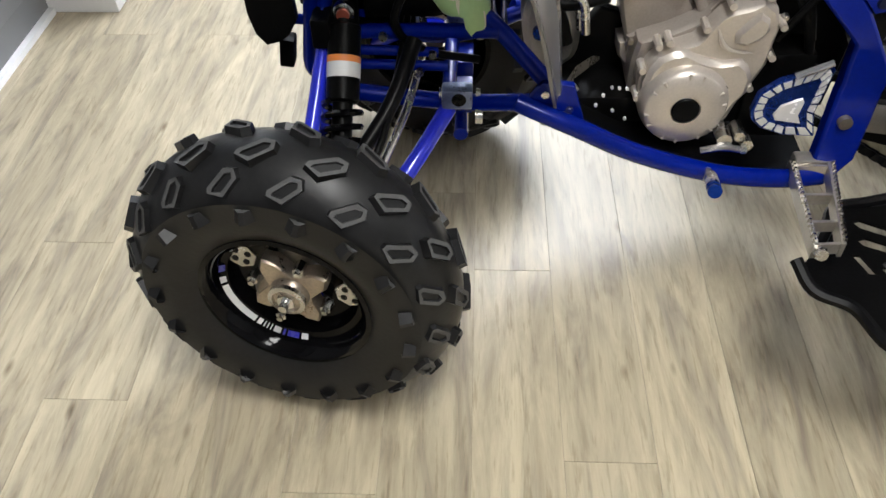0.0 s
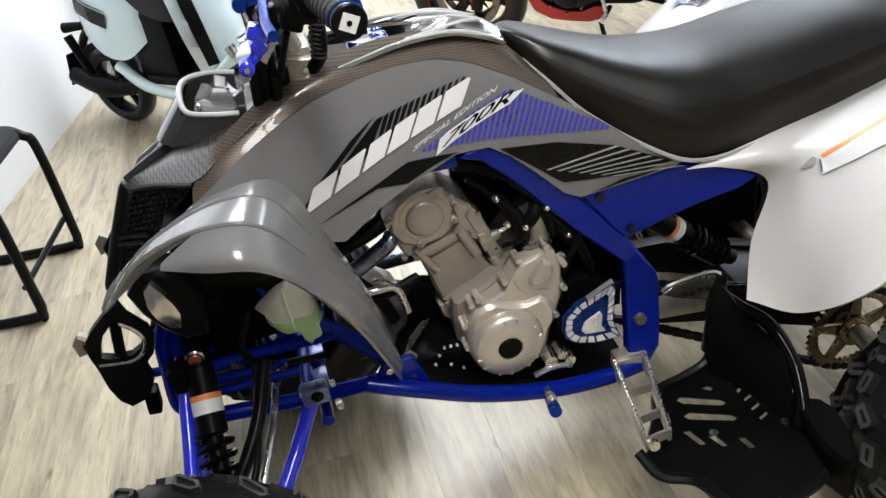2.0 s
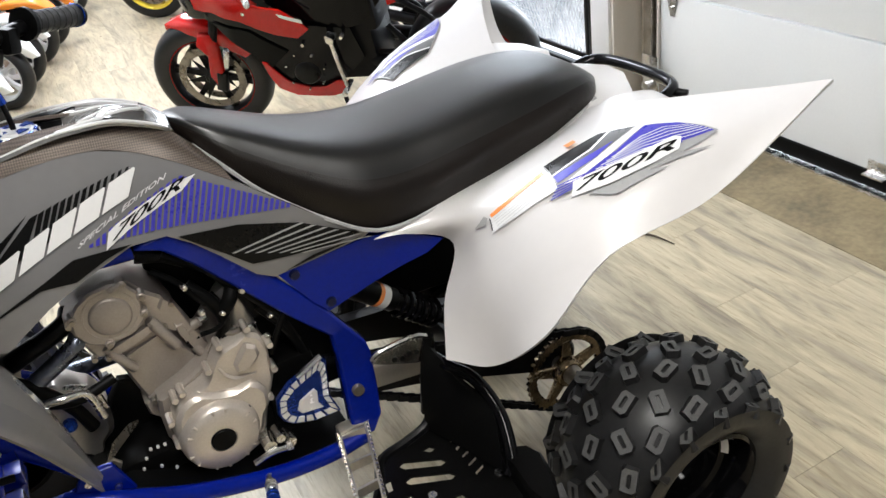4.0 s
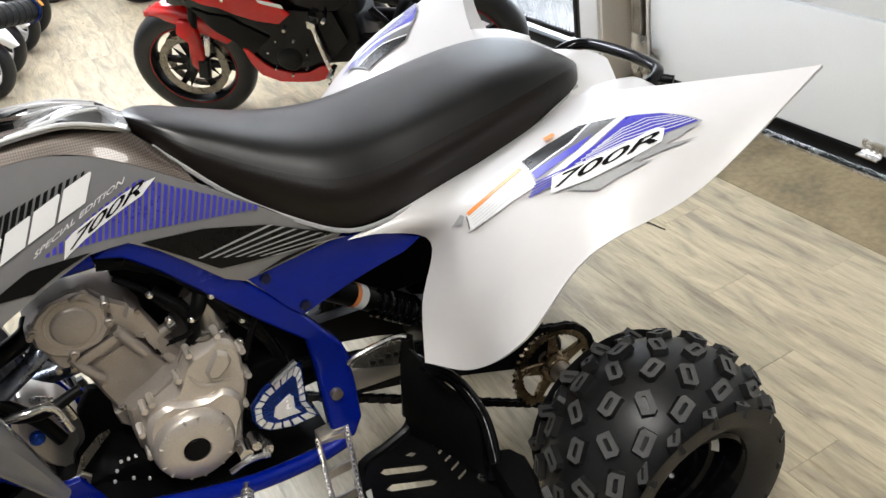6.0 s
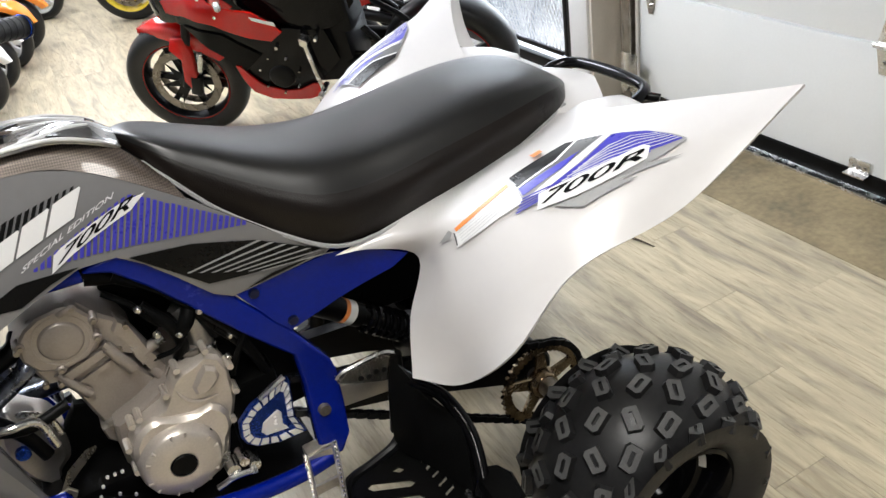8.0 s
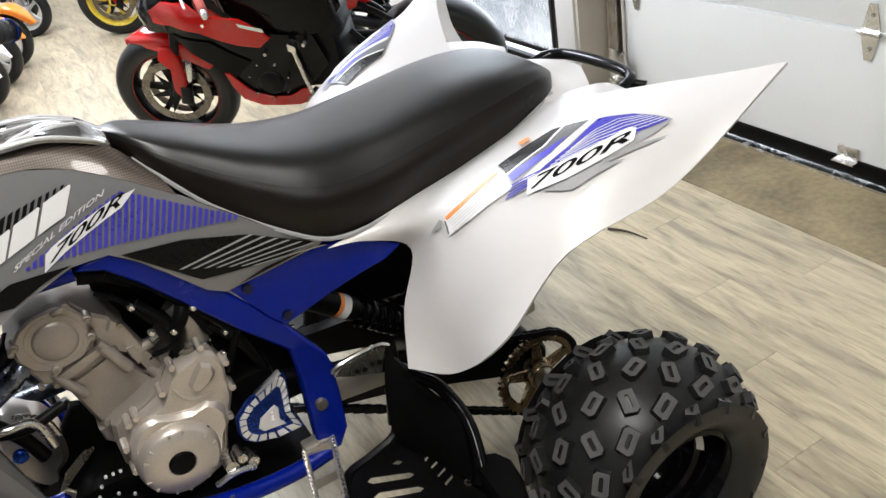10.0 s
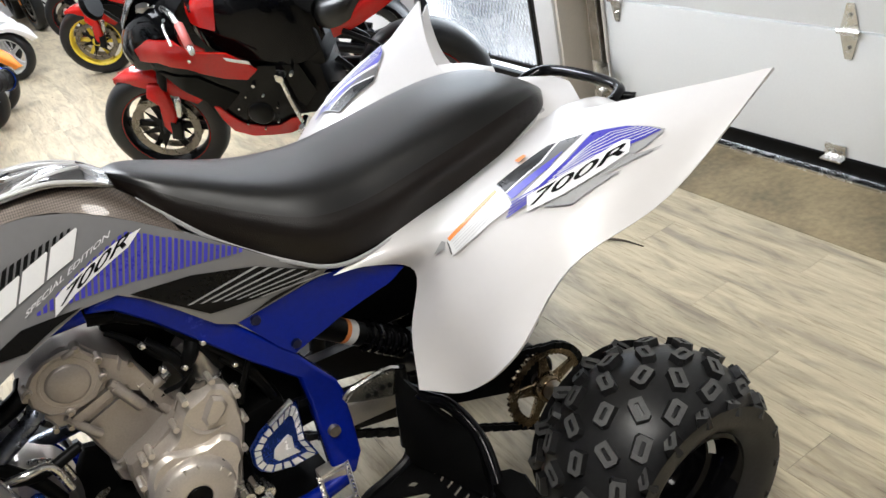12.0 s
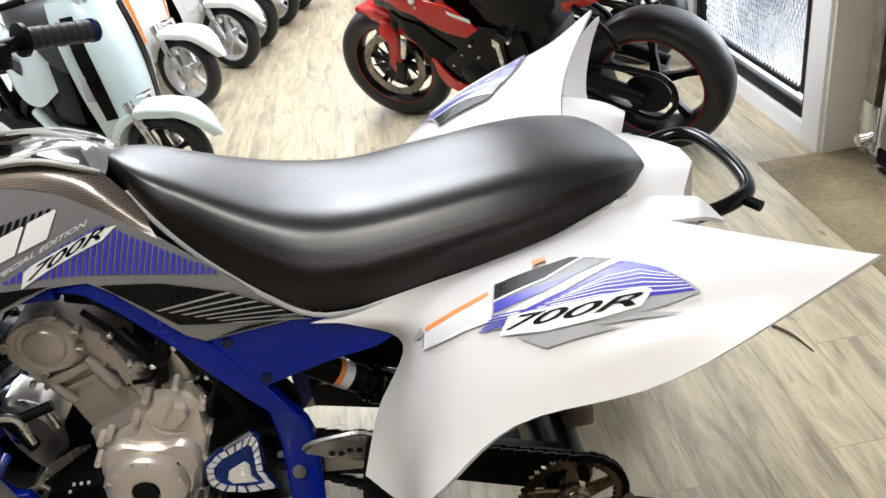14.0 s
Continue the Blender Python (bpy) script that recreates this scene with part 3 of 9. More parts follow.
for sgn in (1, -1):
    c = -2.5
    while c < 4:
        pts = []
        for i in range(2):
            yy = (y0, y1)[i]
            pts.append((yy, (yy - y0) * sgn * k + c * 1.0 + z0))
        (ya, za), (yb, zb) = pts
        # clip to the opening
        def at(z):
            return ya + (yb - ya) * (z - za) / (zb - za)
        lo, hi = max(min(za, zb), z0), min(max(za, zb), z1)
        if hi > lo + 0.01:
            a, b2 = at(lo), at(hi)
            p, q = V((GX + 0.012, a, lo)), V((GX + 0.012, b2, hi))
            d = (q - p).normalized()
            n = V((0, -d.z, d.y)) * 0.0008
            x = V((0.0022, 0, 0))
            vs = [scr.verts.new(o) for o in (p - n - x, p + n - x, p + n + x, p - n + x, q - n - x, q + n - x, q + n + x, q - n + x)]
            bridge(scr, vs[:4], vs[4:])
        c += step * k
part("mesh_screen", scr, M_STEEL, gate, "expanded metal mesh screen", 0)

# the bright yard outside
slab("ground_outside", (9.0, 2.0, -0.06), (12.0, 22.0, 0.04), M_CEMENT, "sunlit cement yard")
backdrop = part("backdrop", box(bmesh.new(), (15.0, 3.0, 4.0), (0.1, 26.0, 9.0)), M_SKYCARD, None, "", 0)
tagged(backdrop, "pale overexposed yard and sky", kind="structure")

# LED panels in the ceiling
for x, y, w, l in ((0.75, 2.15, 1.35, 1.25), (1.0, 4.5, 1.5, 1.5), (0.70, -1.2, 0.6, 1.2), (0.80, -2.45, 0.6, 1.0), (1.2, 7.0, 0.45, 1.6)):
    lp = thing("ceiling_light", "white LED panel light fixed to the ceiling", "ceiling light", pose(x, y, H - 0.07), "ceiling lights")
    part("frame", box(bmesh.new(), (0, 0, 0.045), (w, l, 0.04), None, 0.006), M_DOOR, lp)

# counter socket and bare patch
sock = thing("wall_socket", "black power socket with lit red switch on the counter side", "socket", pose(-0.958, 0.80, 0.36))
sb = bmesh.new()
box(sb, (0, 0, 0), (0.02, 0.075, 0.115), None, 0.003)
part("plate", sb, M_BLACK, sock)
part("plug", box(bmesh.new(), (0.022, 0.0, 0.015), (0.03, 0.035, 0.04), None, 0.004), M_BLACK, sock)
part("neon", cyl(bmesh.new(), (0.010, 0.018, -0.035), (0.0125, 0.018, -0.035), 0.003, None, 8), M_INK_ORANGE, sock)
part("cable", tube(bmesh.new(), [(0.03, 0.0, 0.03), (0.06, 0.03, 0.06), (0.055, 0.07, 0.16), (0.03, 0.07, 0.32), (0.02, 0.05, 0.6), (0.01, 0.04, 0.84)], 0.0045, 8), M_CABLE, sock, "yellow-green cable")
patch = part("bare_patch", box(bmesh.new(), (-0.90, 0.9025, 0.36), (0.085, 0.006, 0.10), None, 0.001), M_PLY)
tagged(patch, "small bare plywood cover plate on the counter", "cover plate")
leaf = bmesh.new()
drape(leaf, [(-0.06, 0), (-0.03, 0.022), (0.0, 0.016), (0.03, 0.03), (0.05, 0.008), (0.075, 0.0), (0.045, -0.012), (0.0, -0.022), (-0.035, -0.014)], lambda u, v: V((2.31 + u * 0.9, -0.37 + v, 0.003 + 0.22 * v * v * 20 + abs(u) * 0.12)), 0.02, 0.0008)
tagged(part("leaf", leaf, M_LEAF), "curled dry brown leaf on the floor", "leaf")
tagged(part("twig", tube(bmesh.new(), [(2.055, 0.46, 0.006), (2.08, 0.40, 0.011), (2.10, 0.33, 0.006)], [0.005, 0.004, 0.002], 6), M_TWIG), "short dark twig on the floor", "twig")

# ---- the quad bike ----
atv = thing("quad_bike", "grey and white sport quad bike with blue frame and black seat", "quad bike")

BX = [0.0, 0.05, 0.1, 0.25, 0.346, 0.5, 0.643, 0.75, 0.868, 1.0, 1.1]
BY = [0.21, 0.215, 0.21, 0.19, 0.167, 0.115, 0.094, 0.108, 0.126, 0.15, 0.19]


def flank(s=-1, off=0.0):
    """The body's side surface over (x, z); off lifts a print off it."""
    def place(x, z):
        y = sum(float(np.interp(x + d, BX, BY)) for d in (-0.045, -0.03, -0.015, 0.0, 0.015, 0.03, 0.045)) / 7
        y += 0.15 * (0.8 - z) + 0.010 - 0.9 * max(-0.16, min(0.16, z - 0.84)) ** 2 + off
        return V((x, s * y, z))
    return place


# -- wheels --
def lug(bm, o, u, v, n, ln, wd, h, turn):
    """One tread block: a six-sided block with a slot sunk in its worn top."""
    c, s = math.cos(turn), math.sin(turn)
    a, b = u * c + v * s, v * c - u * s
    long = ln > 0.045                         # front blocks are longer, with a wider hollow
    hexa = [(-0.5, -0.05), (-0.30, -0.5), (0.40, -0.5), (0.5, -0.30), (0.26, 0.5), (-0.38, 0.42)] if long else [(-0.5, -0.3), (-0.36, -0.5), (0.42, -0.5), (0.5, 0.25), (0.36, 0.5), (-0.46, 0.5)]
    su, sv = (0.76, 0.52) if long else (0.58, 0.28)
    ring = lambda f, k, g: [bm.verts.new(o + a * (p * ln * f) + b * (q * wd * g) + n * k) for p, q in hexa]
    r0, r1, r2, r3 = ring(1.12, -0.012, 1.15), ring(1.0, h, 1.0), ring(su, h, sv), ring(su - 0.04, h - 0.004, sv - 0.04)
    bridge(bm, r0, r1)
    k = len(r1)
    for i in range(k):
        j = (i + 1) % k
        bm.faces.new((r1[i], r1[j], r2[j], r2[i])).material_index = 1
    bridge(bm, r2, r3)
    bm.faces.new(r3)


def tyre_shape(R, W, rim, crown):
    """Carcass profile as (radius, place across), from the outer bead over the tread to the inner bead."""
    h = W / 2
    half = [(rim, h * 0.70), (rim + 0.012, h * 0.80), (rim + 0.028, h * 0.93), (rim + (R - rim) * 0.42, h * 1.0), (rim + (R - rim) * 0.66, h * 0.985),
            (R - crown * 1.25, h * 0.93), (R - crown * 0.8, h * 0.84), (R - crown * 0.38, h * 0.62), (R - crown * 0.1, h * 0.32), (R, 0)]
    return half + [(r, -a) for r, a in half[-2::-1]]


def tread_point(prof, a):
    """Radius and slope of the carcass at the place a across."""
    P = sorted([(x, r) for r, x in prof if r > prof[0][0] + 0.05])
    xs, rs = [p[0] for p in P], [p[1] for p in P]
    r = float(np.interp(a, xs, rs))
    d = (float(np.interp(a + 0.004, xs, rs)) - float(np.interp(a - 0.004, xs, rs))) / 0.008
    return r, d


def wheel(name, R, W, rim, crown, rows, count, label):
    """A wheel about the y axis at the origin, its outer face towards -y."""
    w = thing(name, label, "wheel")
    prof = tyre_shape(R, W, rim, crown)
    t = bmesh.new()
    revolve(t, prof, (0, 0, 0), (0, 1, 0), 72)
    tyre = part("tyre", t, M_RUBBER, w)
    g = bmesh.new()
    rnd = random.Random(5)
    for a, ln, wd, h, turn, shift, side_only in rows:
        r, d = tread_point(prof, a * W / 2)
        for k in range(count):
            q = 2 * math.pi * (k + shift) / count
            rad = V((math.cos(q), 0, math.sin(q)))
            tan = V((-math.sin(q), 0, math.cos(q)))
            n = (rad - V((0, d, 0))).normalized()
            v = n.cross(tan).normalized()
            lug(g, rad * r + V((0, a * W / 2, 0)), tan, v, n, ln, wd, h, turn + rnd.uniform(-0.04, 0.04))
    part("tread", g, [M_RUBBER, M_WORN], tyre, "scuffed grey tread blocks", 25)
    b = bmesh.new()
    h = W / 2
    revolve(b, [(rim + 0.008, -h * 0.74), (rim + 0.010, -h * 0.80), (rim + 0.002, -h * 0.82), (rim - 0.006, -h * 0.74), (rim - 0.012, -h * 0.4), (rim - 0.022, -h * 0.36), (rim - 0.03, -h * 0.05),
                (rim - 0.045, h * 0.02), (0.055, h * 0.04), (0.045, h * 0.04)], (0, 0, 0), (0, 1, 0), 60)
    revolve(b, [(rim + 0.008, h * 0.74), (rim + 0.010, h * 0.80), (rim, h * 0.8), (rim - 0.012, h * 0.5), (rim - 0.02, -h * 0.1)], (0, 0, 0), (0, 1, 0), 60)
    rim_ob = part("rim", b, M_GLOSSBLACK, w, "gloss black steel rim", 50)
    for q0, q1, mt in ((200, 243, 1), (245, 249, 0), (251, 252, 0), (254, 255, 0), (257, 258, 0), (260, 266, 0), (268, 270, 1), (272, 282, 1), (284, 290, 0), (190, 197, 0), (176, 184, 1), (20, 63, 1), (65, 69, 0), (78, 90, 1), (92, 100, 0), (120, 150, 1), (152, 156, 0)):
        st = bmesh.new()
        arc = [radians(x) for x in np.linspace(q0, q1, max(2, int((q1 - q0) / 4)))]
        ra, rb, ya, yb = rim - 0.0115, rim - 0.0195, -h * 0.46, -h * 0.374
        A = [st.verts.new((ra * math.cos(q), ya, ra * math.sin(q))) for q in arc]
        B = [st.verts.new((rb * math.cos(q), yb - 0.001, rb * math.sin(q))) for q in arc]
        for i in range(len(arc) - 1):
            st.faces.new((A[i], A[i + 1], B[i + 1], B[i]))
        part("rim_stripe", st, M_INK_BLUE if mt == 1 and q0 not in (200, 20, 120) else M_INK_WHITE, rim_ob, "white and blue rim tape", 0, False)
    return w


def hub_parts(w, y0):
    """Cast hub with drilled brake plates, four studs and the axle nut; y0 is the nut's place."""
    hb = bmesh.new()
    cyl(hb, (0, y0 + 0.05, 0), (0, y0 + 0.012, 0), 0.036, 0.030, 24, 0.003)
    for k in range(4):
        q = radians(45 + 90 * k)
        d, e = V((math.cos(q), 0, math.sin(q))), V((-math.sin(q), 0, math.cos(q)))
        prism(hb, [(0.02, -0.026), (0.060, -0.017), (0.074, 0), (0.060, 0.017), (0.02, 0.026)], lambda u, v, t: d * u + e * v + V((0, y0 + 0.052 - t, 0)), 0.026, 0.004)
    hub = part("hub", hb, M_BRASS, w, "bronzed cast hub")
    ring = bmesh.new()
    revolve(ring, [(0.030, y0 + 0.022), (0.030, y0 + 0.008), (0.023, y0 + 0.006), (0.021, y0 + 0.02)], (0, 0, 0), (0, 1, 0), 28)
    part("dust_ring", ring, M_STEEL, hub)
    nut = bmesh.new()
    cyl(nut, (0, y0 + 0.02, 0), (0, y0 + 0.004, 0), 0.015, None, 6)
    cyl(nut, (0, y0 + 0.01, 0), (0, y0 - 0.010, 0), 0.008, 0.007, 12)
    part("axle_nut", nut, M_CHROME, hub, "chrome axle nut")
    for k in range(4):
        q = radians(90 * k - 8)
        p = V((0.060 * math.cos(q), y0 + 0.04, 0.060 * math.sin(q)))
        n = bmesh.new()
        cyl(n, p, p - V((0, 0.020, 0)), 0.009, None, 6)
        cyl(n, p, p - V((0, 0.027, 0)), 0.005, None, 8)
        part("wheel_nut", n, M_STEEL, hub, "bright wheel nut")
    for q0 in (160, 12):
        pl = bmesh.new()
        c = V((0.092 * math.cos(radians(q0)), y0 + 0.045, 0.092 * math.sin(radians(q0))))
        cyl(pl, c, c - V((0, 0.004, 0)), 0.025, None, 7)
        brk = part("brake_plate", pl, M_STEEL, hub, "drilled brake plate")
        ho = bmesh.new()
        for dx, dz in ((0.010, 0.008), (-0.010, 0.009), (0.009, -0.010), (-0.009, -0.009)):
            cyl(ho, c + V((dx, -0.004, dz)), c + V((dx, -0.005, dz)), 0.0055, None, 10)
        part("hole", ho, M_INK_BLACK, brk, "dark drilled holes")


def wheel_parts_under(parent, w, m):
    """Makes a wheel a part of the quad bike."""
    w.parent = parent
    w.matrix_basis = m
    for key in ("category", "group"):
        if key in w:
            del w[key]


FR, RR = 0.275, 0.234
front_rows = ((-0.30, 0.058, 0.026, 0.010, 0.55, 0.0, 0), (0.30, 0.058, 0.026, 0.010, -0.55, 0.5, 0), (-0.72, 0.052, 0.026, 0.008, 0.75, 0.45, 0),
              (0.72, 0.046, 0.026, 0.008, -0.75, 0.95, 0), (-0.93, 0.034, 0.02, 0.007, 0.95, 0.1, 0), (0.93, 0.034, 0.02, 0.007, -0.95, 0.6, 0))
rear_rows = ((-0.12, 0.042, 0.026, 0.013, 0.25, 0.0, 0), (0.16, 0.042, 0.026, 0.013, 1.15, 0.5, 0), (-0.40, 0.042, 0.027, 0.013, 1.15, 0.55, 0), (0.44, 0.042, 0.027, 0.013, 0.25, 0.05, 0),
             (-0.66, 0.044, 0.027, 0.012, 0.35, 0.1, 0), (0.70, 0.044, 0.027, 0.012, 1.2, 0.6, 0), (-0.86, 0.038, 0.022, 0.008, 0.9, 0.6, 0), (0.88, 0.038, 0.022, 0.008, -0.9, 0.1, 0))
FW_Y, RW_Y, RX, RZ = -0.37, -0.472, 1.355, 0.222
STEER = -10.0
for s in (-1, 1):
    turn = 0 if s < 0 else 180
    fw = wheel("front_wheel", FR - 0.010, 0.168, 0.128, 0.050, front_rows, 17, "black front wheel with knobbly tyre")
    hub_parts(fw, -0.066)
    wheel_parts_under(atv, fw, pose(0.02 if s < 0 else 0.20, -s * FW_Y, 0.262, 0, 14 if s < 0 else 40, turn + STEER))
    rw = wheel("rear_wheel", RR - 0.013, 0.272, 0.108, 0.060, rear_rows, 15, "black rear wheel with wide knobbly tyre")
    hub_parts(rw, -0.005)
    wheel_parts_under(atv, rw, pose(RX, -s * RW_Y, RZ, 0, 25 if s < 0 else 63, turn))

# -- frame --
fr = bmesh.new()
for s in (-1, 1):
    tube(fr, flip([(0.36, -0.150, 0.437), (0.456, -0.17, 0.402), (0.56, -0.172, 0.352), (0.69, -0.172, 0.312), (0.80, -0.17, 0.299), (0.875, -0.165, 0.302)], s), 0.0165, 12)
    tube(fr, flip([(0.38, -0.145, 0.432), (0.25, -0.105, 0.405), (0.06, -0.10, 0.425)], s), 0.015)
    tube(fr, flip([(0.43, -0.14, 0.44), (0.34, -0.115, 0.535), (0.25, -0.10, 0.63), (0.20, -0.09, 0.75)], s), 0.0145)
    tube(fr, flip([(0.06, -0.10, 0.425), (0.055, -0.10, 0.55), (0.10, -0.09, 0.70)], s), 0.013)
    tube(fr, flip([(0.05, -0.10, 0.53), (0.18, -0.10, 0.535), (0.33, -0.12, 0.545)], s), 0.012)
    tube(fr, flip([(0.26, -0.09, 0.70), (0.42, -0.08, 0.80), (0.60, -0.085, 0.80)], s), 0.017)
for x, z in ((0.06, 0.425), (0.25, 0.405), (0.27, 0.34), (0.055, 0.55), (0.33, 0.545)):
    tube(fr, [(x, -0.11, z), (x, 0.11, z)], 0.013)
part("frame", fr, M_BLUE, atv, "deep blue painted tube frame")
for s in (-1, 1):
    part("frame_gusset", box(bmesh.new(), (0.265, s * 0.055, 0.385), (0.05, 0.07, 0.03), None, 0.004), M_BLUE, atv)
    part("frame_gusset", prism(bmesh.new(), [(0.375, 0.435), (0.40, 0.475), (0.45, 0.47), (0.47, 0.405), (0.42, 0.40)], lambda u, v, w: V((u, s * (0.142 + w), v)), 0.012, 0.002), M_BLUE, atv)
    part("frame_gusset", box(bmesh.new(), (0.265, s * 0.125, 0.43), (0.05, 0.03, 0.036), None, 0.005), M_PALE_BLUE, atv, "pale scuffed bracket")
    part("gusset_hole", cyl(bmesh.new(), (0.268, s * 0.139, 0.432), (0.268, s * 0.1415, 0.432), 0.012, None, 16), M_INK_BLACK, atv)
for s in (-1, 1):
    for x in (0.235, 0.295):
        part("clamp_bolt", cyl(bmesh.new(), (x, s * 0.13, 0.395), (x + 0.012, s * 0.13, 0.395), 0.014, None, 12), M_STEEL, atv, "bright clamp bolt")
        part("clamp_bolt", cyl(bmesh.new(), (x, s * 0.11, 0.425), (x + 0.008, s * 0.11, 0.425), 0.009, None, 8), M_STEEL, atv, "bright clamp bolt")
    for p in ((0.405, 0.150, 0.452), (0.445, 0.152, 0.425)):
        part("clamp_bolt", bolt(bmesh.new(), (p[0], s * p[1], p[2]), (0, s, 0), 0.008), M_STEEL, atv, "bright clamp bolt")

spar = [(0.60, 0.803), (0.62, 0.812), (0.654, 0.813), (0.70, 0.785), (0.79, 0.69), (0.87, 0.588), (0.922, 0.50), (0.928, 0.47), (0.925, 0.404), (0.918, 0.335), (0.895, 0.298), (0.855, 0.298), (0.860, 0.37), (0.866, 0.464), (0.862, 0.535), (0.800, 0.600), (0.740, 0.670), (0.681, 0.745), (0.64, 0.787)]
for s in (-1, 1):
    sp = bmesh.new()
    SP = lambda x, z, d=0.0: flank(s, -d - (0.006 if z > 0.55 else 0.006 + 0.02 * min(1, (0.55 - z) / 0.1)))(x, z)
    drape(sp, spar, SP, 0.03, back=lambda x, z: SP(x, z, 0.03))
    so = part("main_spar", sp, M_BLUE, atv, "", 35)
    bv = so.modifiers.new("round", "BEVEL")
    bv.width, bv.segments, bv.limit_method, bv.angle_limit = 0.006, 2, "ANGLE", radians(50)
    bl = bmesh.new()
    pb = SP(0.886, 0.402, 0.002)
    cyl(bl, pb, pb + V((0, s * 0.010, 0)), 0.012, 0.011, 16)
    part("spar_bolt", bl, M_DULL, so)
    pn = bmesh.new()
    drape(pn, [(0.804, 0.682), (0.87, 0.692), (0.966, 0.708), (1.03, 0.698), (1.092, 0.672), (1.06, 0.652), (0.96, 0.618), (0.872, 0.588), (0.85, 0.612)], flank(s, -0.003), 0.03, back=flank(s, -0.02))
    po = part("side_cover", pn, M_BLUE, atv, "blue plastic side cover", 35)
    for x, z in ((0.832, 0.673), (0.879, 0.605)):
        part("cover_bolt", bolt(bmesh.new(), flank(s, -0.003)(x, z), (0, s, 0), 0.010, 0.005), M_NAVY, po, "dark cover bolt")

# -- front suspension --
for s in (-1, 1):
    for nm, pts, r, mt in (("lower_arm", [(0.25, -0.125, 0.405), (0.178, -0.24, 0.345), (0.04, -0.365, 0.215)], 0.0145, M_BLUE_BRIGHT), ("lower_arm", [(0.05, -0.12, 0.43), (0.04, -0.25, 0.34), (0.01, -0.365, 0.215)], 0.0145, M_BLUE_BRIGHT),
                           ("upper_arm", [(0.058, -0.135, 0.52), (0.044, -0.24, 0.44), (0.02, -0.345, 0.345)], 0.0125, M_BLUE_BRIGHT), ("upper_arm", [(0.20, -0.12, 0.53), (0.155, -0.22, 0.455), (0.04, -0.345, 0.345)], 0.0125, M_SATIN),
                           ("tie_rod", [(0.205, -0.04, 0.455), (0.18, -0.17, 0.42), (0.11, -0.345, 0.335)], 0.007, M_STEEL), ("brake_hose", [(0.19, -0.05, 0.56), (0.17, -0.18, 0.48), (0.14, -0.29, 0.42), (0.06, -0.35, 0.36)], 0.006, M_BLACK)):
        part(nm, tube(bmesh.new(), flip(pts, s), r, 12), mt, atv)
    kn = bmesh.new()
    box(kn, flip([(0.02, -0.355, 0.275)], s)[0], (0.05, 0.045, 0.17), None, 0.012)
    cyl(kn, (0, s * 0.33, 0.253), (0, s * 0.40, 0.253), 0.045, None, 24, 0.005)
    part("knuckle", kn, M_DULL, atv)
    ax = flip([(0.094, -0.10, 0.578)], s)[0]
    lo = flip([(0.088, -0.345, 0.325)], s)[0]
    d = (lo - ax).normalized()
    sh = bmesh.new()
    cyl(sh, ax + d * 0.03, ax + d * 0.15, 0.0255, None, 24, 0.004)
    cyl(sh, ax + d * 0.135, lo, 0.016, None, 16)
    cyl(sh, ax - d * 0.015, ax + d * 0.035, 0.019, 0.023, 16)
    body = part("shock_absorber", sh, M_BLACK, atv, "black coil-over shock absorber")
    coil, n = [], 7
    x, y, z = basis(d)
    for k in range(n * 12 + 1):
        q = 2 * math.pi * k / 12
        coil.append(ax + d * (0.15 + 0.15 * k / (n * 12)) + (x * math.cos(q) + y * math.sin(q)) * 0.029)
    part("spring", tube(bmesh.new(), coil, 0.0055, 6, 1), M_GLOSSBLACK, body)
    for a, b2, mt, nm in ((0.080, 0.090, M_INK_ORANGE, "orange_band"), (0.090, 0.113, M_INK_WHITE, "white_label")):
        lb = bmesh.new()
        revolve(lb, [(0.0262, a), (0.0262, b2)], ax, d, 28)
        part(nm, lb, mt, body, "", 40, False)
    cap = bmesh.new()
    cyl(cap, ax + V((0, s * 0.012, 0)), ax + V((0, s * 0.030, 0)), 0.017, None, 20, 0.003)
    co = part("top_eye", cap, M_STEEL, body)
    cyl_b = cyl(bmesh.new(), ax + V((0, s * 0.030, 0)), ax + V((0, s * 0.033, 0)), 0.010, None, 16)
    part("eye_centre", cyl_b, surface("red_copper", (0.45, 0.12, 0.08), 0.3, 0.6), co)
    bt = bmesh.new()
    cyl(bt, ax + V((-0.034, s * -0.02, -0.006)), ax + V((-0.034, s * 0.02, -0.006)), 0.009, None, 8)
    part("mount_bolt", bt, M_CHROME, body)

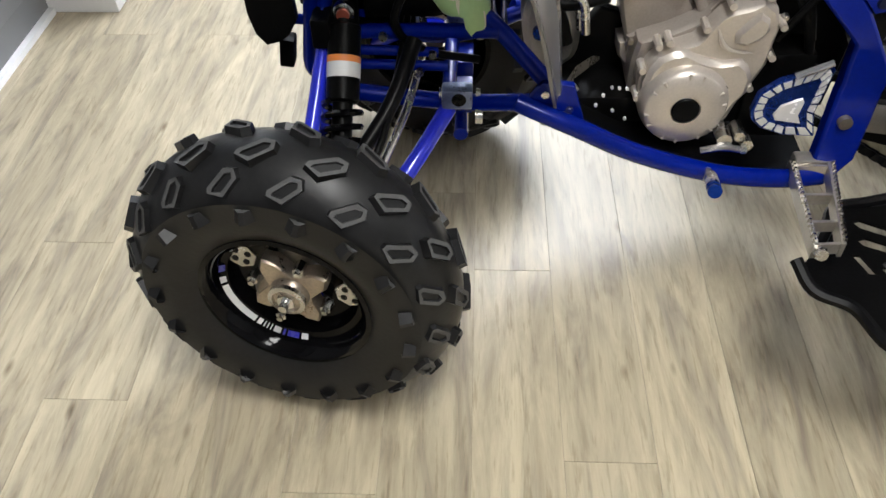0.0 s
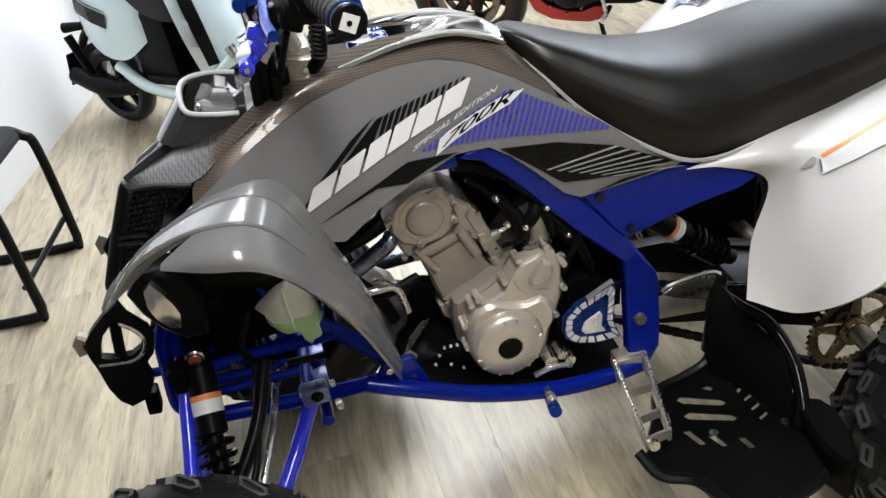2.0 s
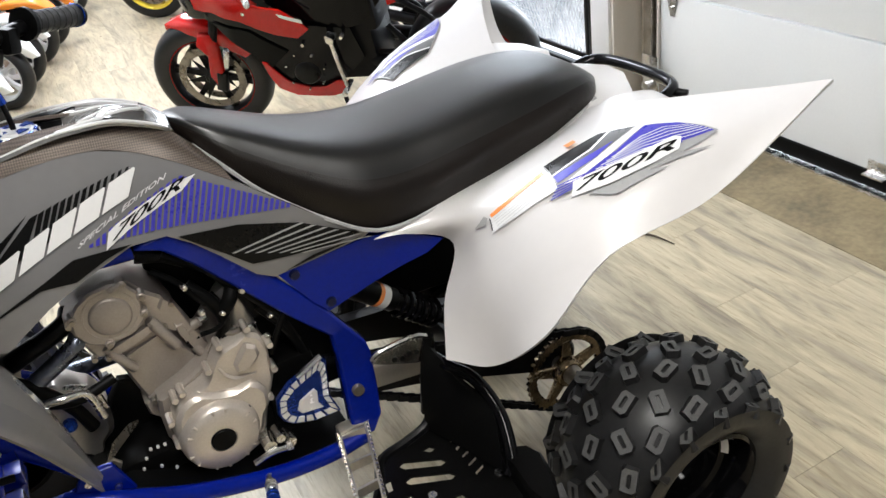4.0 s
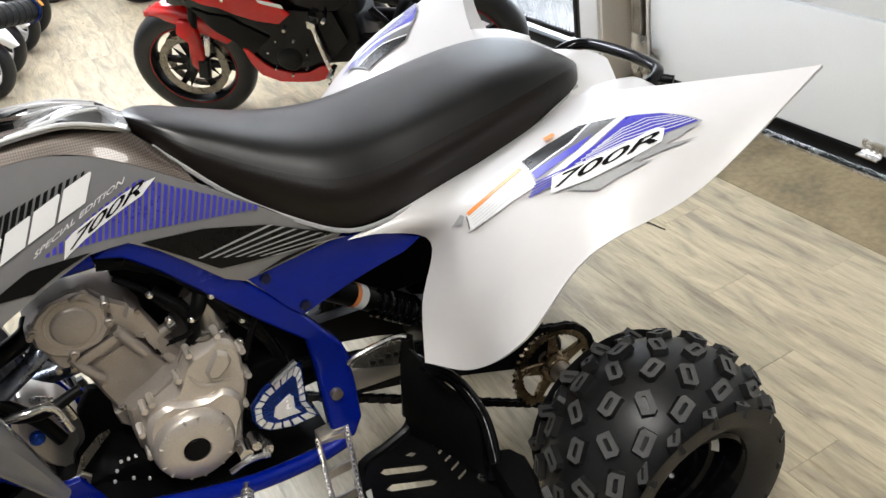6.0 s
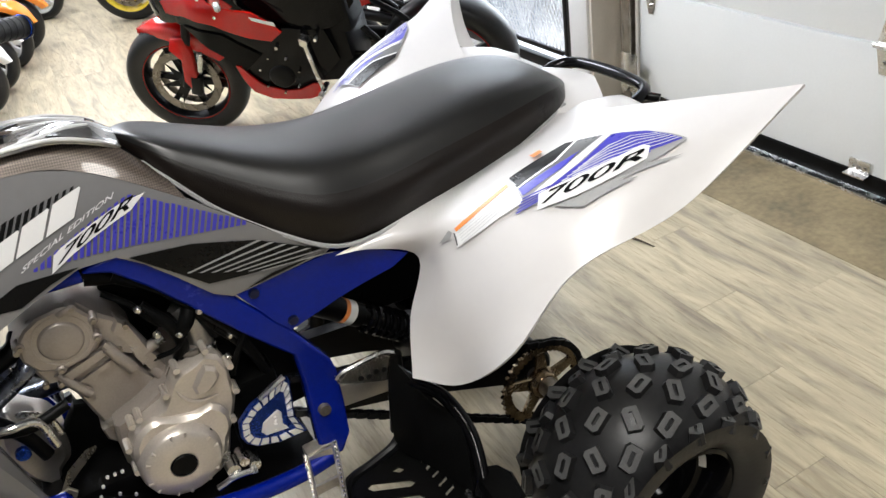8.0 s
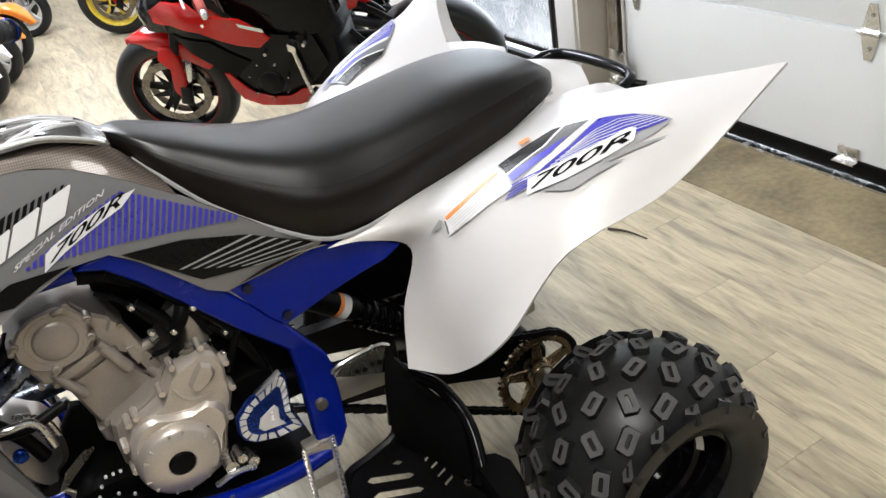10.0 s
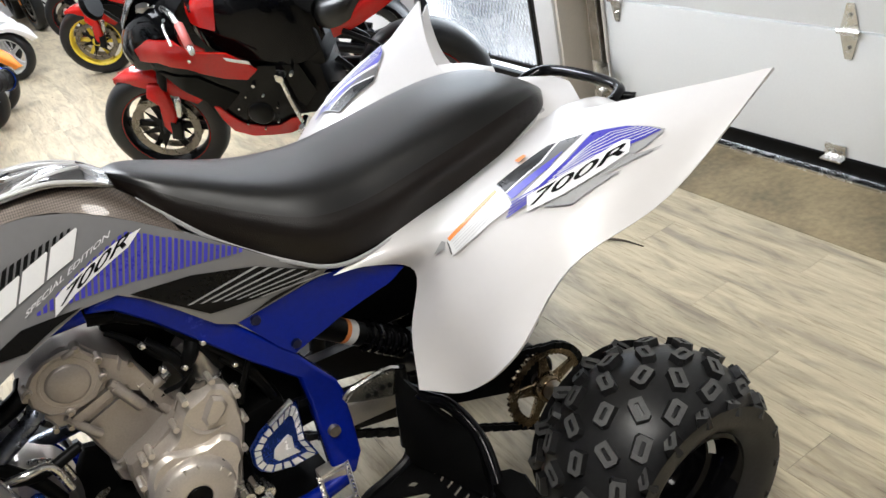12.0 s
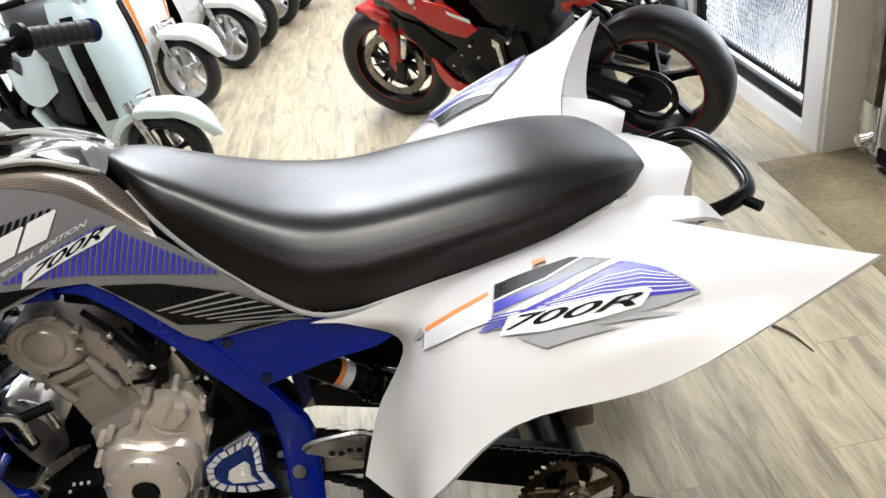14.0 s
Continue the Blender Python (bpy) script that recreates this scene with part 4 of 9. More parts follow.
# front frame loop, its cross tubes and the black box between them
for s in (-1, 1):
    loop = part("front_loop", tube(bmesh.new(), flip([(0.075, -0.100, 0.652), (0.056, -0.102, 0.636), (0.044, -0.104, 0.600), (0.034, -0.104, 0.530), (0.028, -0.104, 0.478), (0.040, -0.104, 0.458), (0.075, -0.104, 0.452)], s), 0.0115, 12), M_BLUE, atv, "blue front frame loop")
    for z, x0, x1 in ((0.556, 0.000, 0.060), (0.476, 0.040, 0.250), (0.502, 0.060, 0.235)):
        part("cross_tube", tube(bmesh.new(), flip([(x0, -0.100, z), (x1, -0.100, z - 0.006)], s), 0.0085, 10), M_BLUE, loop)
    for x, z in ((0.052, 0.556), (0.052, 0.470), (0.150, 0.532), (0.205, 0.468), (0.226, 0.500), (0.180, 0.498)):
        part("loop_bolt", bolt(bmesh.new(), (x, s * 0.112, z), (0, s, 0), 0.0075, 0.008), M_STEEL, loop)
    part("rubber_block", box(bmesh.new(), (-0.006, s * 0.10, 0.500), (0.024, 0.03, 0.050), Matrix.Rotation(radians(8), 3, "Y"), 0.005), M_BLACK, loop)
    part("gusset", prism(bmesh.new(), [(0.060, 0.640), (0.120, 0.600), (0.120, 0.545), (0.052, 0.560), (0.050, 0.600)], lambda u, v, w: V((u, s * (0.074 + w), v)), 0.006, 0.001), M_BLUE, loop)
part("electrics_box", box(bmesh.new(), (0.135, 0, 0.585), (0.13, 0.12, 0.17), None, 0.012), M_BLACK, atv, "black electrics box")

# -- front bumper and nose --
bar_out = [(0.024, 0.748), (-0.005, 0.732), (-0.035, 0.708), (-0.058, 0.684), (-0.057, 0.655), (-0.054, 0.625), (-0.053, 0.585), (-0.045, 0.550), (-0.030, 0.531), (-0.006, 0.537), (0.010, 0.549), (0.026, 0.575), (0.024, 0.612), (0.046, 0.632), (0.056, 0.660), (0.054, 0.684), (0.040, 0.706), (0.030, 0.722)]
bar_hole = [(0.006, 0.716), (-0.020, 0.694), (-0.034, 0.668), (-0.040, 0.650), (-0.020, 0.641), (0.010, 0.639), (0.030, 0.650), (0.040, 0.672), (0.030, 0.694), (0.016, 0.711)]
bar_out, bar_hole = [[(0.026 + (x - 0.02) * 0.90, 0.658 + (z - 0.65) * 0.92) for x, z in loop] for loop in (bar_out, bar_hole)]
bumper = thing("front_bumper", "black front bumper", "bumper")
wheel_parts_under(atv, bumper, pose(0, 0, 0))
del bumper["label"]
for s in (-1, 1):
    sp = bmesh.new()
    loops = []
    for loop in (bar_out, bar_hole):
        vs = [sp.verts.new((x, s * 0.150, z)) for x, z in loop]
        loops += [sp.edges.new((vs[k], vs[(k + 1) % len(vs)])) for k in range(len(vs))]
    fill = bmesh.ops.triangle_fill(sp, use_beauty=True, use_dissolve=False, edges=loops)
    bmesh.ops.solidify(sp, geom=[f for f in fill["geom"] if isinstance(f, bmesh.types.BMFace)], thickness=0.016)
    part("side_plate", sp, M_BLACK, bumper, "black bumper side plate", 20)
    part("upright", tube(bmesh.new(), flip([(0.014, -0.142, 0.730), (0.002, -0.142, 0.68), (-0.008, -0.142, 0.632)], s), 0.009, 8), M_BLACK, bumper)
    part("bumper_trim", tube(bmesh.new(), flip([(0.020, -0.162, 0.712), (0.036, -0.162, 0.694), (0.044, -0.162, 0.672), (0.034, -0.162, 0.648), (0.010, -0.162, 0.637), (-0.036, -0.162, 0.645)], s), 0.0052, 8), M_STEEL, bumper, "bright edge trim")
    part("corner_bracket", prism(bmesh.new(), [(-0.060, 0.693), (-0.046, 0.709), (-0.034, 0.700), (-0.040, 0.672), (-0.058, 0.668)], lambda u, v, w: V((u, s * (0.150 + w), v)), 0.016, 0.004), M_DULL, bumper, "grey corner bracket")
    for x, z in ((-0.030, 0.632), (-0.018, 0.563)):
        part("bumper_bolt", bolt(bmesh.new(), (x, s * 0.151, z), (0, s, 0), 0.006, 0.003), M_STEEL, bumper)
part("cross_bar", box(bmesh.new(), (0.060, 0, 0.555), (0.03, 0.30, 0.05), None, 0.006), M_BLACK, bumper)

# the nose is a wedge: two studded grilles that meet at a sloping prow
PROW = lambda z: 0.071 + (z - 0.856) * 0.51
part("prow", tube(bmesh.new(), [(0.078, 0, 0.862), (0.071, 0, 0.850), (0.030, 0, 0.772), (-0.013, 0, 0.688), (-0.018, 0, 0.676)], [0.010, 0.014, 0.015, 0.014, 0.008], 12), M_SATIN, atv, "black nose front panel")
for s in (-1, 1):
    GP = lambda x, z, d=0.0: V((x, s * (0.012 - d + 0.158 * min(1, max(0, (x - PROW(z)) / (0.205 - PROW(z))))), z))
    g2 = drape(bmesh.new(), [(0.073, 0.857), (0.140, 0.884), (0.206, 0.912), (0.184, 0.884), (0.124, 0.816), (0.064, 0.757), (0.010, 0.705), (-0.026, 0.673), (0.020, 0.759), (0.045, 0.808)], GP, 0.03, back=lambda x, z: GP(x, z, 0.011))
    side = part("nose_grille", g2, M_BLACK, atv, "black side grille")
    for k in range(15):                       # rows of small grille studs
        v = 0.16 + 0.78 * k / 14
        if 0.47 < v < 0.58:
            continue
        xl, zl = -0.026 + 0.099 * v, 0.673 + 0.184 * v
        reach = (zl - 0.705 - 1.03 * (xl - 0.010)) / 0.57 - 0.012
        row = bmesh.new()
        a = 0.018 + 0.003 * (k % 2)
        while a < reach:
            p = GP(xl + 0.924 * a, zl + 0.382 * a)
            box(row, p + V((0, s * 0.003, 0)), (0.0078, 0.008, 0.0058), Matrix.Rotation(radians(-22), 3, "Y"), 0.0015, 1)
            a += 0.0112
        if len(row.verts):
            part("grille_bar", row, M_SATIN, side, "dark studded grille bar")
    for pts in ([(0.082, 0.862), (0.140, 0.885), (0.204, 0.910)], [(0.000, 0.690), (0.026, 0.742), (0.050, 0.790), (0.074, 0.838), (0.092, 0.864)], [(0.030, 0.768), (0.056, 0.776), (0.082, 0.783)], [(0.034, 0.778), (0.060, 0.788), (0.092, 0.796)]):
        part("grille_rim", tube(bmesh.new(), [GP(x, z, -0.004) for x, z in pts], 0.0045, 6), M_SATIN, side)
    hd = bmesh.new()
    LENS = lambda x, z, d=0.0: V((x, s * (0.180 - d + 0.022 * max(0, 1 - ((x - 0.098) / 0.03) ** 2 * 0.6 - ((z - 0.737) / 0.055) ** 2 * 0.6)), z))
    drape(hd, [(0.082, 0.772), (0.095, 0.781), (0.106, 0.765), (0.115, 0.743), (0.119, 0.719), (0.112, 0.690), (0.098, 0.699), (0.085, 0.723), (0.079, 0.746)], LENS, 0.01, rounds=1, back=lambda x, z: LENS(x, z, 0.02))
    hl = part("headlamp", hd, surface("headlamp_reflector", (0.62, 0.60, 0.57), 0.18, 0.9, 0.3, 30, 60), atv, "clear chromed headlamp", 60)
    hs = bmesh.new()
    prism(hs, [(0.052, 0.762), (0.062, 0.721), (0.081, 0.685), (0.108, 0.656), (0.143, 0.654), (0.158, 0.72), (0.150, 0.765), (0.11, 0.792), (0.08, 0.79)], lambda u, v, w: V((u, s * (0.120 + w), v)), 0.060, 0.008)
    box(hs, (0.20, s * 0.125, 0.78), (0.14, 0.08, 0.14), None, 0.02)
    part("headlamp_shell", hs, M_BLACK, hl)

# -- front fenders and body flanks --
fender_edge = [(0.010, -0.19, 0.748), (0.04, -0.23, 0.785), (0.103, -0.30, 0.853), (0.16, -0.36, 0.897), (0.219, -0.39, 0.914), (0.281, -0.40, 0.901), (0.327, -0.36, 0.828), (0.377, -0.27, 0.674), (0.424, -0.158, 0.450)]
fender_ridge = [(0.012, -0.18, 0.756), (0.047, -0.20, 0.804), (0.122, -0.215, 0.863), (0.187, -0.225, 0.898), (0.256, -0.232, 0.921), (0.323, -0.228, 0.910), (0.359, -0.205, 0.815), (0.402, -0.178, 0.662), (0.431, -0.152, 0.462)]
for s in (-1, 1):
    rows = []
    for e, r in zip(fender_edge, fender_ridge):
        e, r = V(e), V(r)
        if s > 0:                             # the far fender hangs lower and closer in
            e, r = V((e.x, e.y * 0.80, e.z - 0.035)), V((r.x, r.y * 0.90, r.z - 0.025))
        wid = (e - r).length
        up = V((-0.1, -0.3, 0.35)) * wid * 0.30 if e.z > 0.80 else V((0.5, -0.4, 0.2)) * wid * 0.25
        m1, m2 = e.lerp(r, 0.35) + up, e.lerp(r, 0.72) + up * 0.8
        lip = e + V((0.0, -0.004, -0.018))
        rows.append(flip([lip, e, m1, m2, r], s))
    fb = bmesh.new()
    sheet(fb, [r[2:] for r in rows], 4, 4, 0.005)
    tip = rows[3]
    sheet(fb, [[tip[1].lerp(tip[2], q) for q in (0.0, 0.12, 0.30)]] + [r[:3] for r in rows[4:]], 4, 4, 0.005)
    ff = part("front_fender", fb, M_GREY, atv, "glossy grey front fender", 60)
    for a, r_ in ((2, 0.0045), (3, 0.0035)):
        part("crease", tube(bmesh.new(), [r[a] + V((0, 0, -0.001)) for r in rows[1:7]], [0.0015, r_, r_, r_, r_, 0.0015], 8, 5), M_GREY, ff)

panel = [(0.030, 0.775), (0.06, 0.812), (0.136, 0.853), (0.200, 0.891), (0.25, 0.917), (0.278, 0.930), (0.333, 0.952), (0.396, 0.968), (0.467, 0.974), (0.53, 0.975), (0.592, 0.969), (0.652, 0.949), (0.711, 0.916), (0.785, 0.864), (0.865, 0.798), (0.901, 0.766), (0.975, 0.722), (0.962, 0.712), (0.853, 0.690), (0.80, 0.681), (0.772, 0.697), (0.726, 0.750), (0.69, 0.787), (0.656, 0.812), (0.60, 0.816), (0.521, 0.794), (0.462, 0.776), (0.392, 0.745), (0.36, 0.76), (0.34, 0.82), (0.30, 0.86), (0.22, 0.86), (0.12, 0.83)]
strip_lo = [(0.196, 0.889), (0.25, 0.917), (0.333, 0.952), (0.40, 0.9685), (0.50, 0.975), (0.592, 0.969), (0.652, 0.949), (0.711, 0.916), (0.78, 0.868)]
strip_hi = [(0.205, 0.915), (0.26, 0.955), (0.335, 0.988), (0.42, 1.006), (0.51, 1.009), (0.60, 1.001), (0.67, 0.985), (0.715, 0.958), (0.765, 0.90)]
for s in (-1, 1):
    b = bmesh.new()
    drape(b, panel, flank(s), 0.016, back=flank(s, -0.006))
    flank_ob = part("body_flank", b, M_GREY, atv, "glossy grey body panel with printed graphics", 50)
    cs = bmesh.new()
    rows = []
    for (x0, z0), (x1, z1) in zip(strip_lo, strip_hi):
        a = flank(s, 0.001)(x0, z0)
        c = flank(s, 0)(x1, z1)
        c.y -= s * (0.030 if x1 > 0.3 else 0.03)
        rows.append([a, a.lerp(c, 0.5) + V((0, s * 0.007, 0.003)), c])
    sheet(cs, rows, 4, 5, 0.005)
    part("carbon_strip", cs, M_CARBON, atv, "bronze carbon-look trim strip", 60)
    # prints
    P1, P2, P3 = flank(s, 0.0022), flank(s, 0.0032), flank(s, 0.0040)

    def ink(name, outline, place, material, label=""):
        return part(name, drape(bmesh.new(), outline, place, 0.022), material, flank_ob, label, 0, False)

    ink("black_print", [(0.357, 0.793), (0.469, 0.818), (0.518, 0.832), (0.604, 0.820), (0.56, 0.812), (0.511, 0.797), (0.462, 0.809)], P1, M_INK_BLACK)
    ink("black_print", [(0.672, 0.806), (0.765, 0.798), (0.858, 0.773), (0.955, 0.724), (0.90, 0.712), (0.82, 0.716), (0.77, 0.72), (0.735, 0.752)], P1, M_INK_BLACK)
    ink("black_print", [(0.815, 0.686), (0.87, 0.698), (0.96, 0.716), (0.87, 0.705)], P1, M_INK_BLACK)
    # the name as plain slanted blocks, with black wedges and slanted bars behind it
    A, B, C, D = V((0.344, 0.818)), V((0.366, 0.853)), V((0.650, 0.931)), V((0.624, 0.891))
    q = lambda u, v: (lambda e: (e.x, e.y))((A.lerp(D, u)).lerp(B.lerp(C, u), v))
    ink("black_print", [q(-0.045, 0.25), q(0.05, 1.10), q(0.19, 1.78), q(0.33, 2.05), q(0.22, 1.45), q(0.10, 0.85), q(0.0, 0.1)], P1, M_INK_BLACK)
    ink("black_print", [q(0.14, 0.8), q(0.24, 1.35), q(0.355, 1.86), q(0.40, 1.80), q(0.385, 1.20), q(0.37, 0.55), q(0.22, 0.5)], P1, M_INK_BLACK)
    for k in range(13):
        u, top, wide = 0.405 + 0.044 * k, 1.76 - 0.052 * k, 0.034 - 0.0012 * k
        ink("slanted_bar", [q(u, 0.4), q(u + wide, 0.4), q(u + wide, top), q(u, top)], P1, M_INK_BLACK)
    for k, wfr in enumerate((0.155, 0.155, 0.14, 0.14, 0.15, 0.16)):
        u0 = (0.0, 0.178, 0.358, 0.515, 0.67, 0.838)[k]
        block = [(0, 0), (1, 0), (1, 0.92), (0.92, 1), (0, 1)]
        ink("name_block", [q(u0 + wfr * x, v) for x, v in block], P2, M_INK_WHITE, "plain white slanted block")
    # blue hatched wedge
    zl = lambda x: 0.840 - (x - 0.54) * 0.118
    zu = lambda x: min(0.852 + (x - 0.575) * 0.36, 0.902 - (x - 0.70) * 0.608)
    for k in range(36):
        ends = []
        for x in (0.536 + 0.0091 * k, 0.536 + 0.0091 * k + 0.0056):
            rise = 0.0
            while zu(x + 0.42 * rise) > zl(x) + rise and rise < 0.12:
                rise += 0.002
            ends += [(x, zl(x)), (x + 0.42 * rise, zl(x) + rise)]
        if ends[1][1] - ends[0][1] > 0.003 and ends[3][1] - ends[2][1] > 0.003:
            ink("hatch_stripe", [ends[0], ends[2], ends[3], ends[1]], P1, M_INK_BLUE, "violet-blue printed stripe")
    for k in range(7):                                    # pale bars in the rear black field
        x, z = 0.742 + 0.018 * k, 0.752 - 0.006 * k
        ink("pale_bar", [(x, z), (x + 0.006, z - 0.002), (x + 0.125, z + 0.018 - 0.004 * k), (x + 0.118, z + 0.0205 - 0.004 * k)], P2, M_INK_GREY)
    # model figures on a slim white slash
    ink("white_slash", [(0.566, 0.826), (0.578, 0.851), (0.592, 0.858), (0.686, 0.889), (0.728, 0.896), (0.700, 0.876), (0.603, 0.842)], P2, M_INK_WHITE)
    a0, a1, b0 = V((0.577, 0.835)), V((0.700, 0.880)), V((0.590, 0.854))
    if s < 0:
        fig = word(bmesh.new(), "700R", lambda u, v: P3(*(a0 + (a1 - a0) * u + (b0 - a0) * v)), 0.3)
        part("model_figure_print", fig, M_INK_BLACK, flank_ob, "black model figures", 0, False)
        c0, c1, d0 = V((0.530, 0.845)), V((0.684, 0.901)), V((0.534, 0.853))
        ed = word(bmesh.new(), "SPECIAL EDITION", lambda u, v: P3(*(c0 + (c1 - c0) * u + (d0 - c0) * v)), 0.2)
        part("edition_line", ed, M_INK_SOFT, flank_ob, "small grey edition lettering", 0, False)

# -- tank cover, nose cowl --
TANK_X = [0.30, 0.38, 0.455, 0.54, 0.59, 0.64, 0.69, 0.722]
TANK_W = [0.10, 0.095, 0.084, 0.073, 0.066, 0.062, 0.060, 0.050]
TANK_MID = [0.965, 0.966, 0.963, 0.972, 0.994, 1.004, 0.992, 0.970]
TANK_EDGE = [0.955, 0.985, 0.996, 1.005, 1.004, 0.998, 0.978, 0.957]


def on_tank(x, y, off=0.0):
    """The tank cover's top: a hollow round the cap that closes to a crowned hump before the seat."""
    w = float(np.interp(x, TANK_X, TANK_W))
    t = min(1.0, abs(y) / w)
    mid, edge = float(np.interp(x, TANK_X, TANK_MID)), float(np.interp(x, TANK_X, TANK_EDGE))
    return V((x, y, mid + (edge - mid) * t * t * (3 - 2 * t) + off))


tk = bmesh.new()
sheet(tk, [[on_tank(x, w * k / 4) for k in range(-4, 5)] for x, w in zip(TANK_X, TANK_W)], 3, 5, 0.006)
cover = part("tank_cover", tk, M_TANK, atv, "sculpted gloss silver tank cover", 60)
part("cap_hollow", drape(bmesh.new(), [(0.455, -0.035), (0.50, -0.046), (0.548, -0.036), (0.572, 0.0), (0.575, 0.024), (0.545, 0.040), (0.49, 0.044), (0.45, 0.02)], lambda x, y: on_tank(x, y, 0.004), 0.012, back=on_tank), M_SATIN, cover, "black hollow round the cap", 50)
for s in (-1, 1):
    part("dark_inset", drape(bmesh.new(), [(0.630, s * 0.050), (0.660, s * 0.030), (0.690, s * 0.026), (0.704, s * 0.050), (0.700, s * 0.056), (0.660, s * 0.055)], lambda x, y: on_tank(x, y, 0.0045), 0.01, back=on_tank), M_COWL, cover, "dark triangular inset", 50)
    part("crease", tube(bmesh.new(), [on_tank(x, s * y, 0.002) for x, y in ((0.56, 0.058), (0.60, 0.052), (0.632, 0.040), (0.662, 0.022), (0.69, 0.014))], [0.002, 0.004, 0.0045, 0.004, 0.002], 8), M_SILVER, cover)
    part("crease", tube(bmesh.new(), [on_tank(x, s * y, 0.001) for x, y in ((0.575, 0.034), (0.60, 0.025), (0.635, 0.010))], [0.002, 0.004, 0.002], 8), M_SILVER, cover)
    part("silver_edge", tube(bmesh.new(), [on_tank(x, s * (float(np.interp(x, TANK_X, TANK_W)) - 0.001), 0.001) for x in (0.45, 0.50, 0.54, 0.59, 0.64, 0.69, 0.715)], [0.001, 0.0016, 0.0022, 0.003, 0.0035, 0.0032, 0.002], 8), M_SILVER, cover, "bright silver edge")
    part("black_strip", drape(bmesh.new(), [(0.44, s * 0.058), (0.50, s * 0.062), (0.56, s * 0.056), (0.60, s * 0.046), (0.55, s * 0.044), (0.48, s * 0.048)], lambda x, y: on_tank(x, y, 0.003), 0.012, back=on_tank), M_SATIN, cover)
gc = bmesh.new()
cyl(gc, (0.505, 0, 0.960), (0.508, 0, 1.004), 0.033, 0.031, 32, 0.003)
cap = part("fuel_cap", gc, M_BLACK, atv, "silver and blue fluted fuel cap")
for k in range(8):                            # fluted petals round the cap, blue between them at the top
    q = 2 * math.pi * k / 8 + 0.25
    turn = Matrix.Rotation(q, 3, "Z")
    petal = prism(bmesh.new(), [(-0.0115, -0.012), (0.0115, -0.012), (0.0105, 0.004), (0.005, 0.016), (0, 0.019), (-0.005, 0.016), (-0.0105, 0.004)], lambda u, v, w: V((0.507, 0, 0.986)) + turn @ V((0.030 + w - 0.10 * (v + 0.012), u, v)), 0.008, 0.002)
    part("cap_petal", petal, M_SILVER, cap, "bright silver petal")
    turn2 = Matrix.Rotation(q + math.pi / 8, 3, "Z")
    gap = prism(bmesh.new(), [(-0.008, 0.019), (0.008, 0.019), (0.0, -0.004)], lambda u, v, w: V((0.507, 0, 0.986)) + turn2 @ V((0.029 + w - 0.08 * v, u, v)), 0.006, 0.001)
    part("cap_wedge", gap, M_BLUE_ANOD, cap, "blue wedge")
part("cap_top", cyl(bmesh.new(), (0.508, 0, 1.002), (0.5085, 0, 1.009), 0.032, 0.028, 32, 0.003), M_SILVER, cap, "silver cap top")
for k in range(4):
    q = math.pi / 2 * k + 0.5
    turn = Matrix.Rotation(q, 3, "Z")
    part("cap_wedge", prism(bmesh.new(), [(0.012, -0.004), (0.027, -0.009), (0.027, 0.009), (0.012, 0.004)], lambda u, v, w: V((0.508, 0, 1.0085)) + turn @ V((u, v, w)), 0.0016), M_BLUE_ANOD, cap)
part("breather_hose", tube(bmesh.new(), [(0.508, 0, 1.005), (0.508, 0.0, 1.03), (0.506, -0.002, 1.055)], 0.0045, 8), M_BLACK, cap)
part("breather_tip", cyl(bmesh.new(), (0.507, -0.002, 1.05), (0.504, -0.004, 1.075), 0.0075, 0.006, 10), M_BLUE_ANOD, cap, "blue breather tip")
for s in (-1, 1):
    side = bmesh.new()
    sheet(side, [flip([(0.078, -0.010, 0.870), (0.134, -0.014, 0.894), (0.197, -0.018, 0.918), (0.26, -0.03, 0.932), (0.307, -0.05, 0.946)], s), flip([(0.080, -0.014, 0.866), (0.142, -0.055, 0.897), (0.207, -0.095, 0.930), (0.262, -0.100, 0.946), (0.310, -0.100, 0.962)], s),
                 flip([(0.076, -0.018, 0.859), (0.140, -0.092, 0.887), (0.206, -0.170, 0.915), (0.255, -0.160, 0.940), (0.312, -0.142, 0.968)], s)], 4, 4, 0.005)
    part("nose_cowl", side, M_CARBON_GREY, atv, "dark carbon-look nose cowl", 60)
part("nose_edge", tube(bmesh.new(), [(0.078, 0, 0.869), (0.134, 0, 0.893), (0.197, 0, 0.917), (0.26, 0, 0.932), (0.307, 0, 0.946)], [0.008, 0.012, 0.014, 0.02, 0.03], 10), M_COWL, atv)
mt_ = bmesh.new()
sheet(mt_, [[(0.175, -0.052, 0.925), (0.155, -0.03, 0.928), (0.148, 0, 0.926), (0.155, 0.03, 0.928), (0.175, 0.052, 0.925)], [(0.212, -0.055, 0.974), (0.206, -0.03, 0.985), (0.204, 0, 0.988), (0.206, 0.03, 0.990), (0.212, 0.055, 0.986)]], 5, 4, 0.006)
pod = part("meter_cowl", mt_, M_COWL, atv, "gloss gunmetal meter cowl", 30)
for s, dz in ((-1, 0.0), (1, 0.018)):
    sd = bmesh.new()
    sheet(sd, [flip([(0.175, -0.052, 0.925), (0.23, -0.07, 0.928), (0.285, -0.07, 0.938)], s), flip([(0.212, -0.055, 0.974 + dz * 0.6), (0.248, -0.068, 0.966 + dz), (0.288, -0.066, 0.957 + dz)], s)], 4, 3, 0.005)
    part("cowl_side", sd, M_COWL, pod, "", 30)
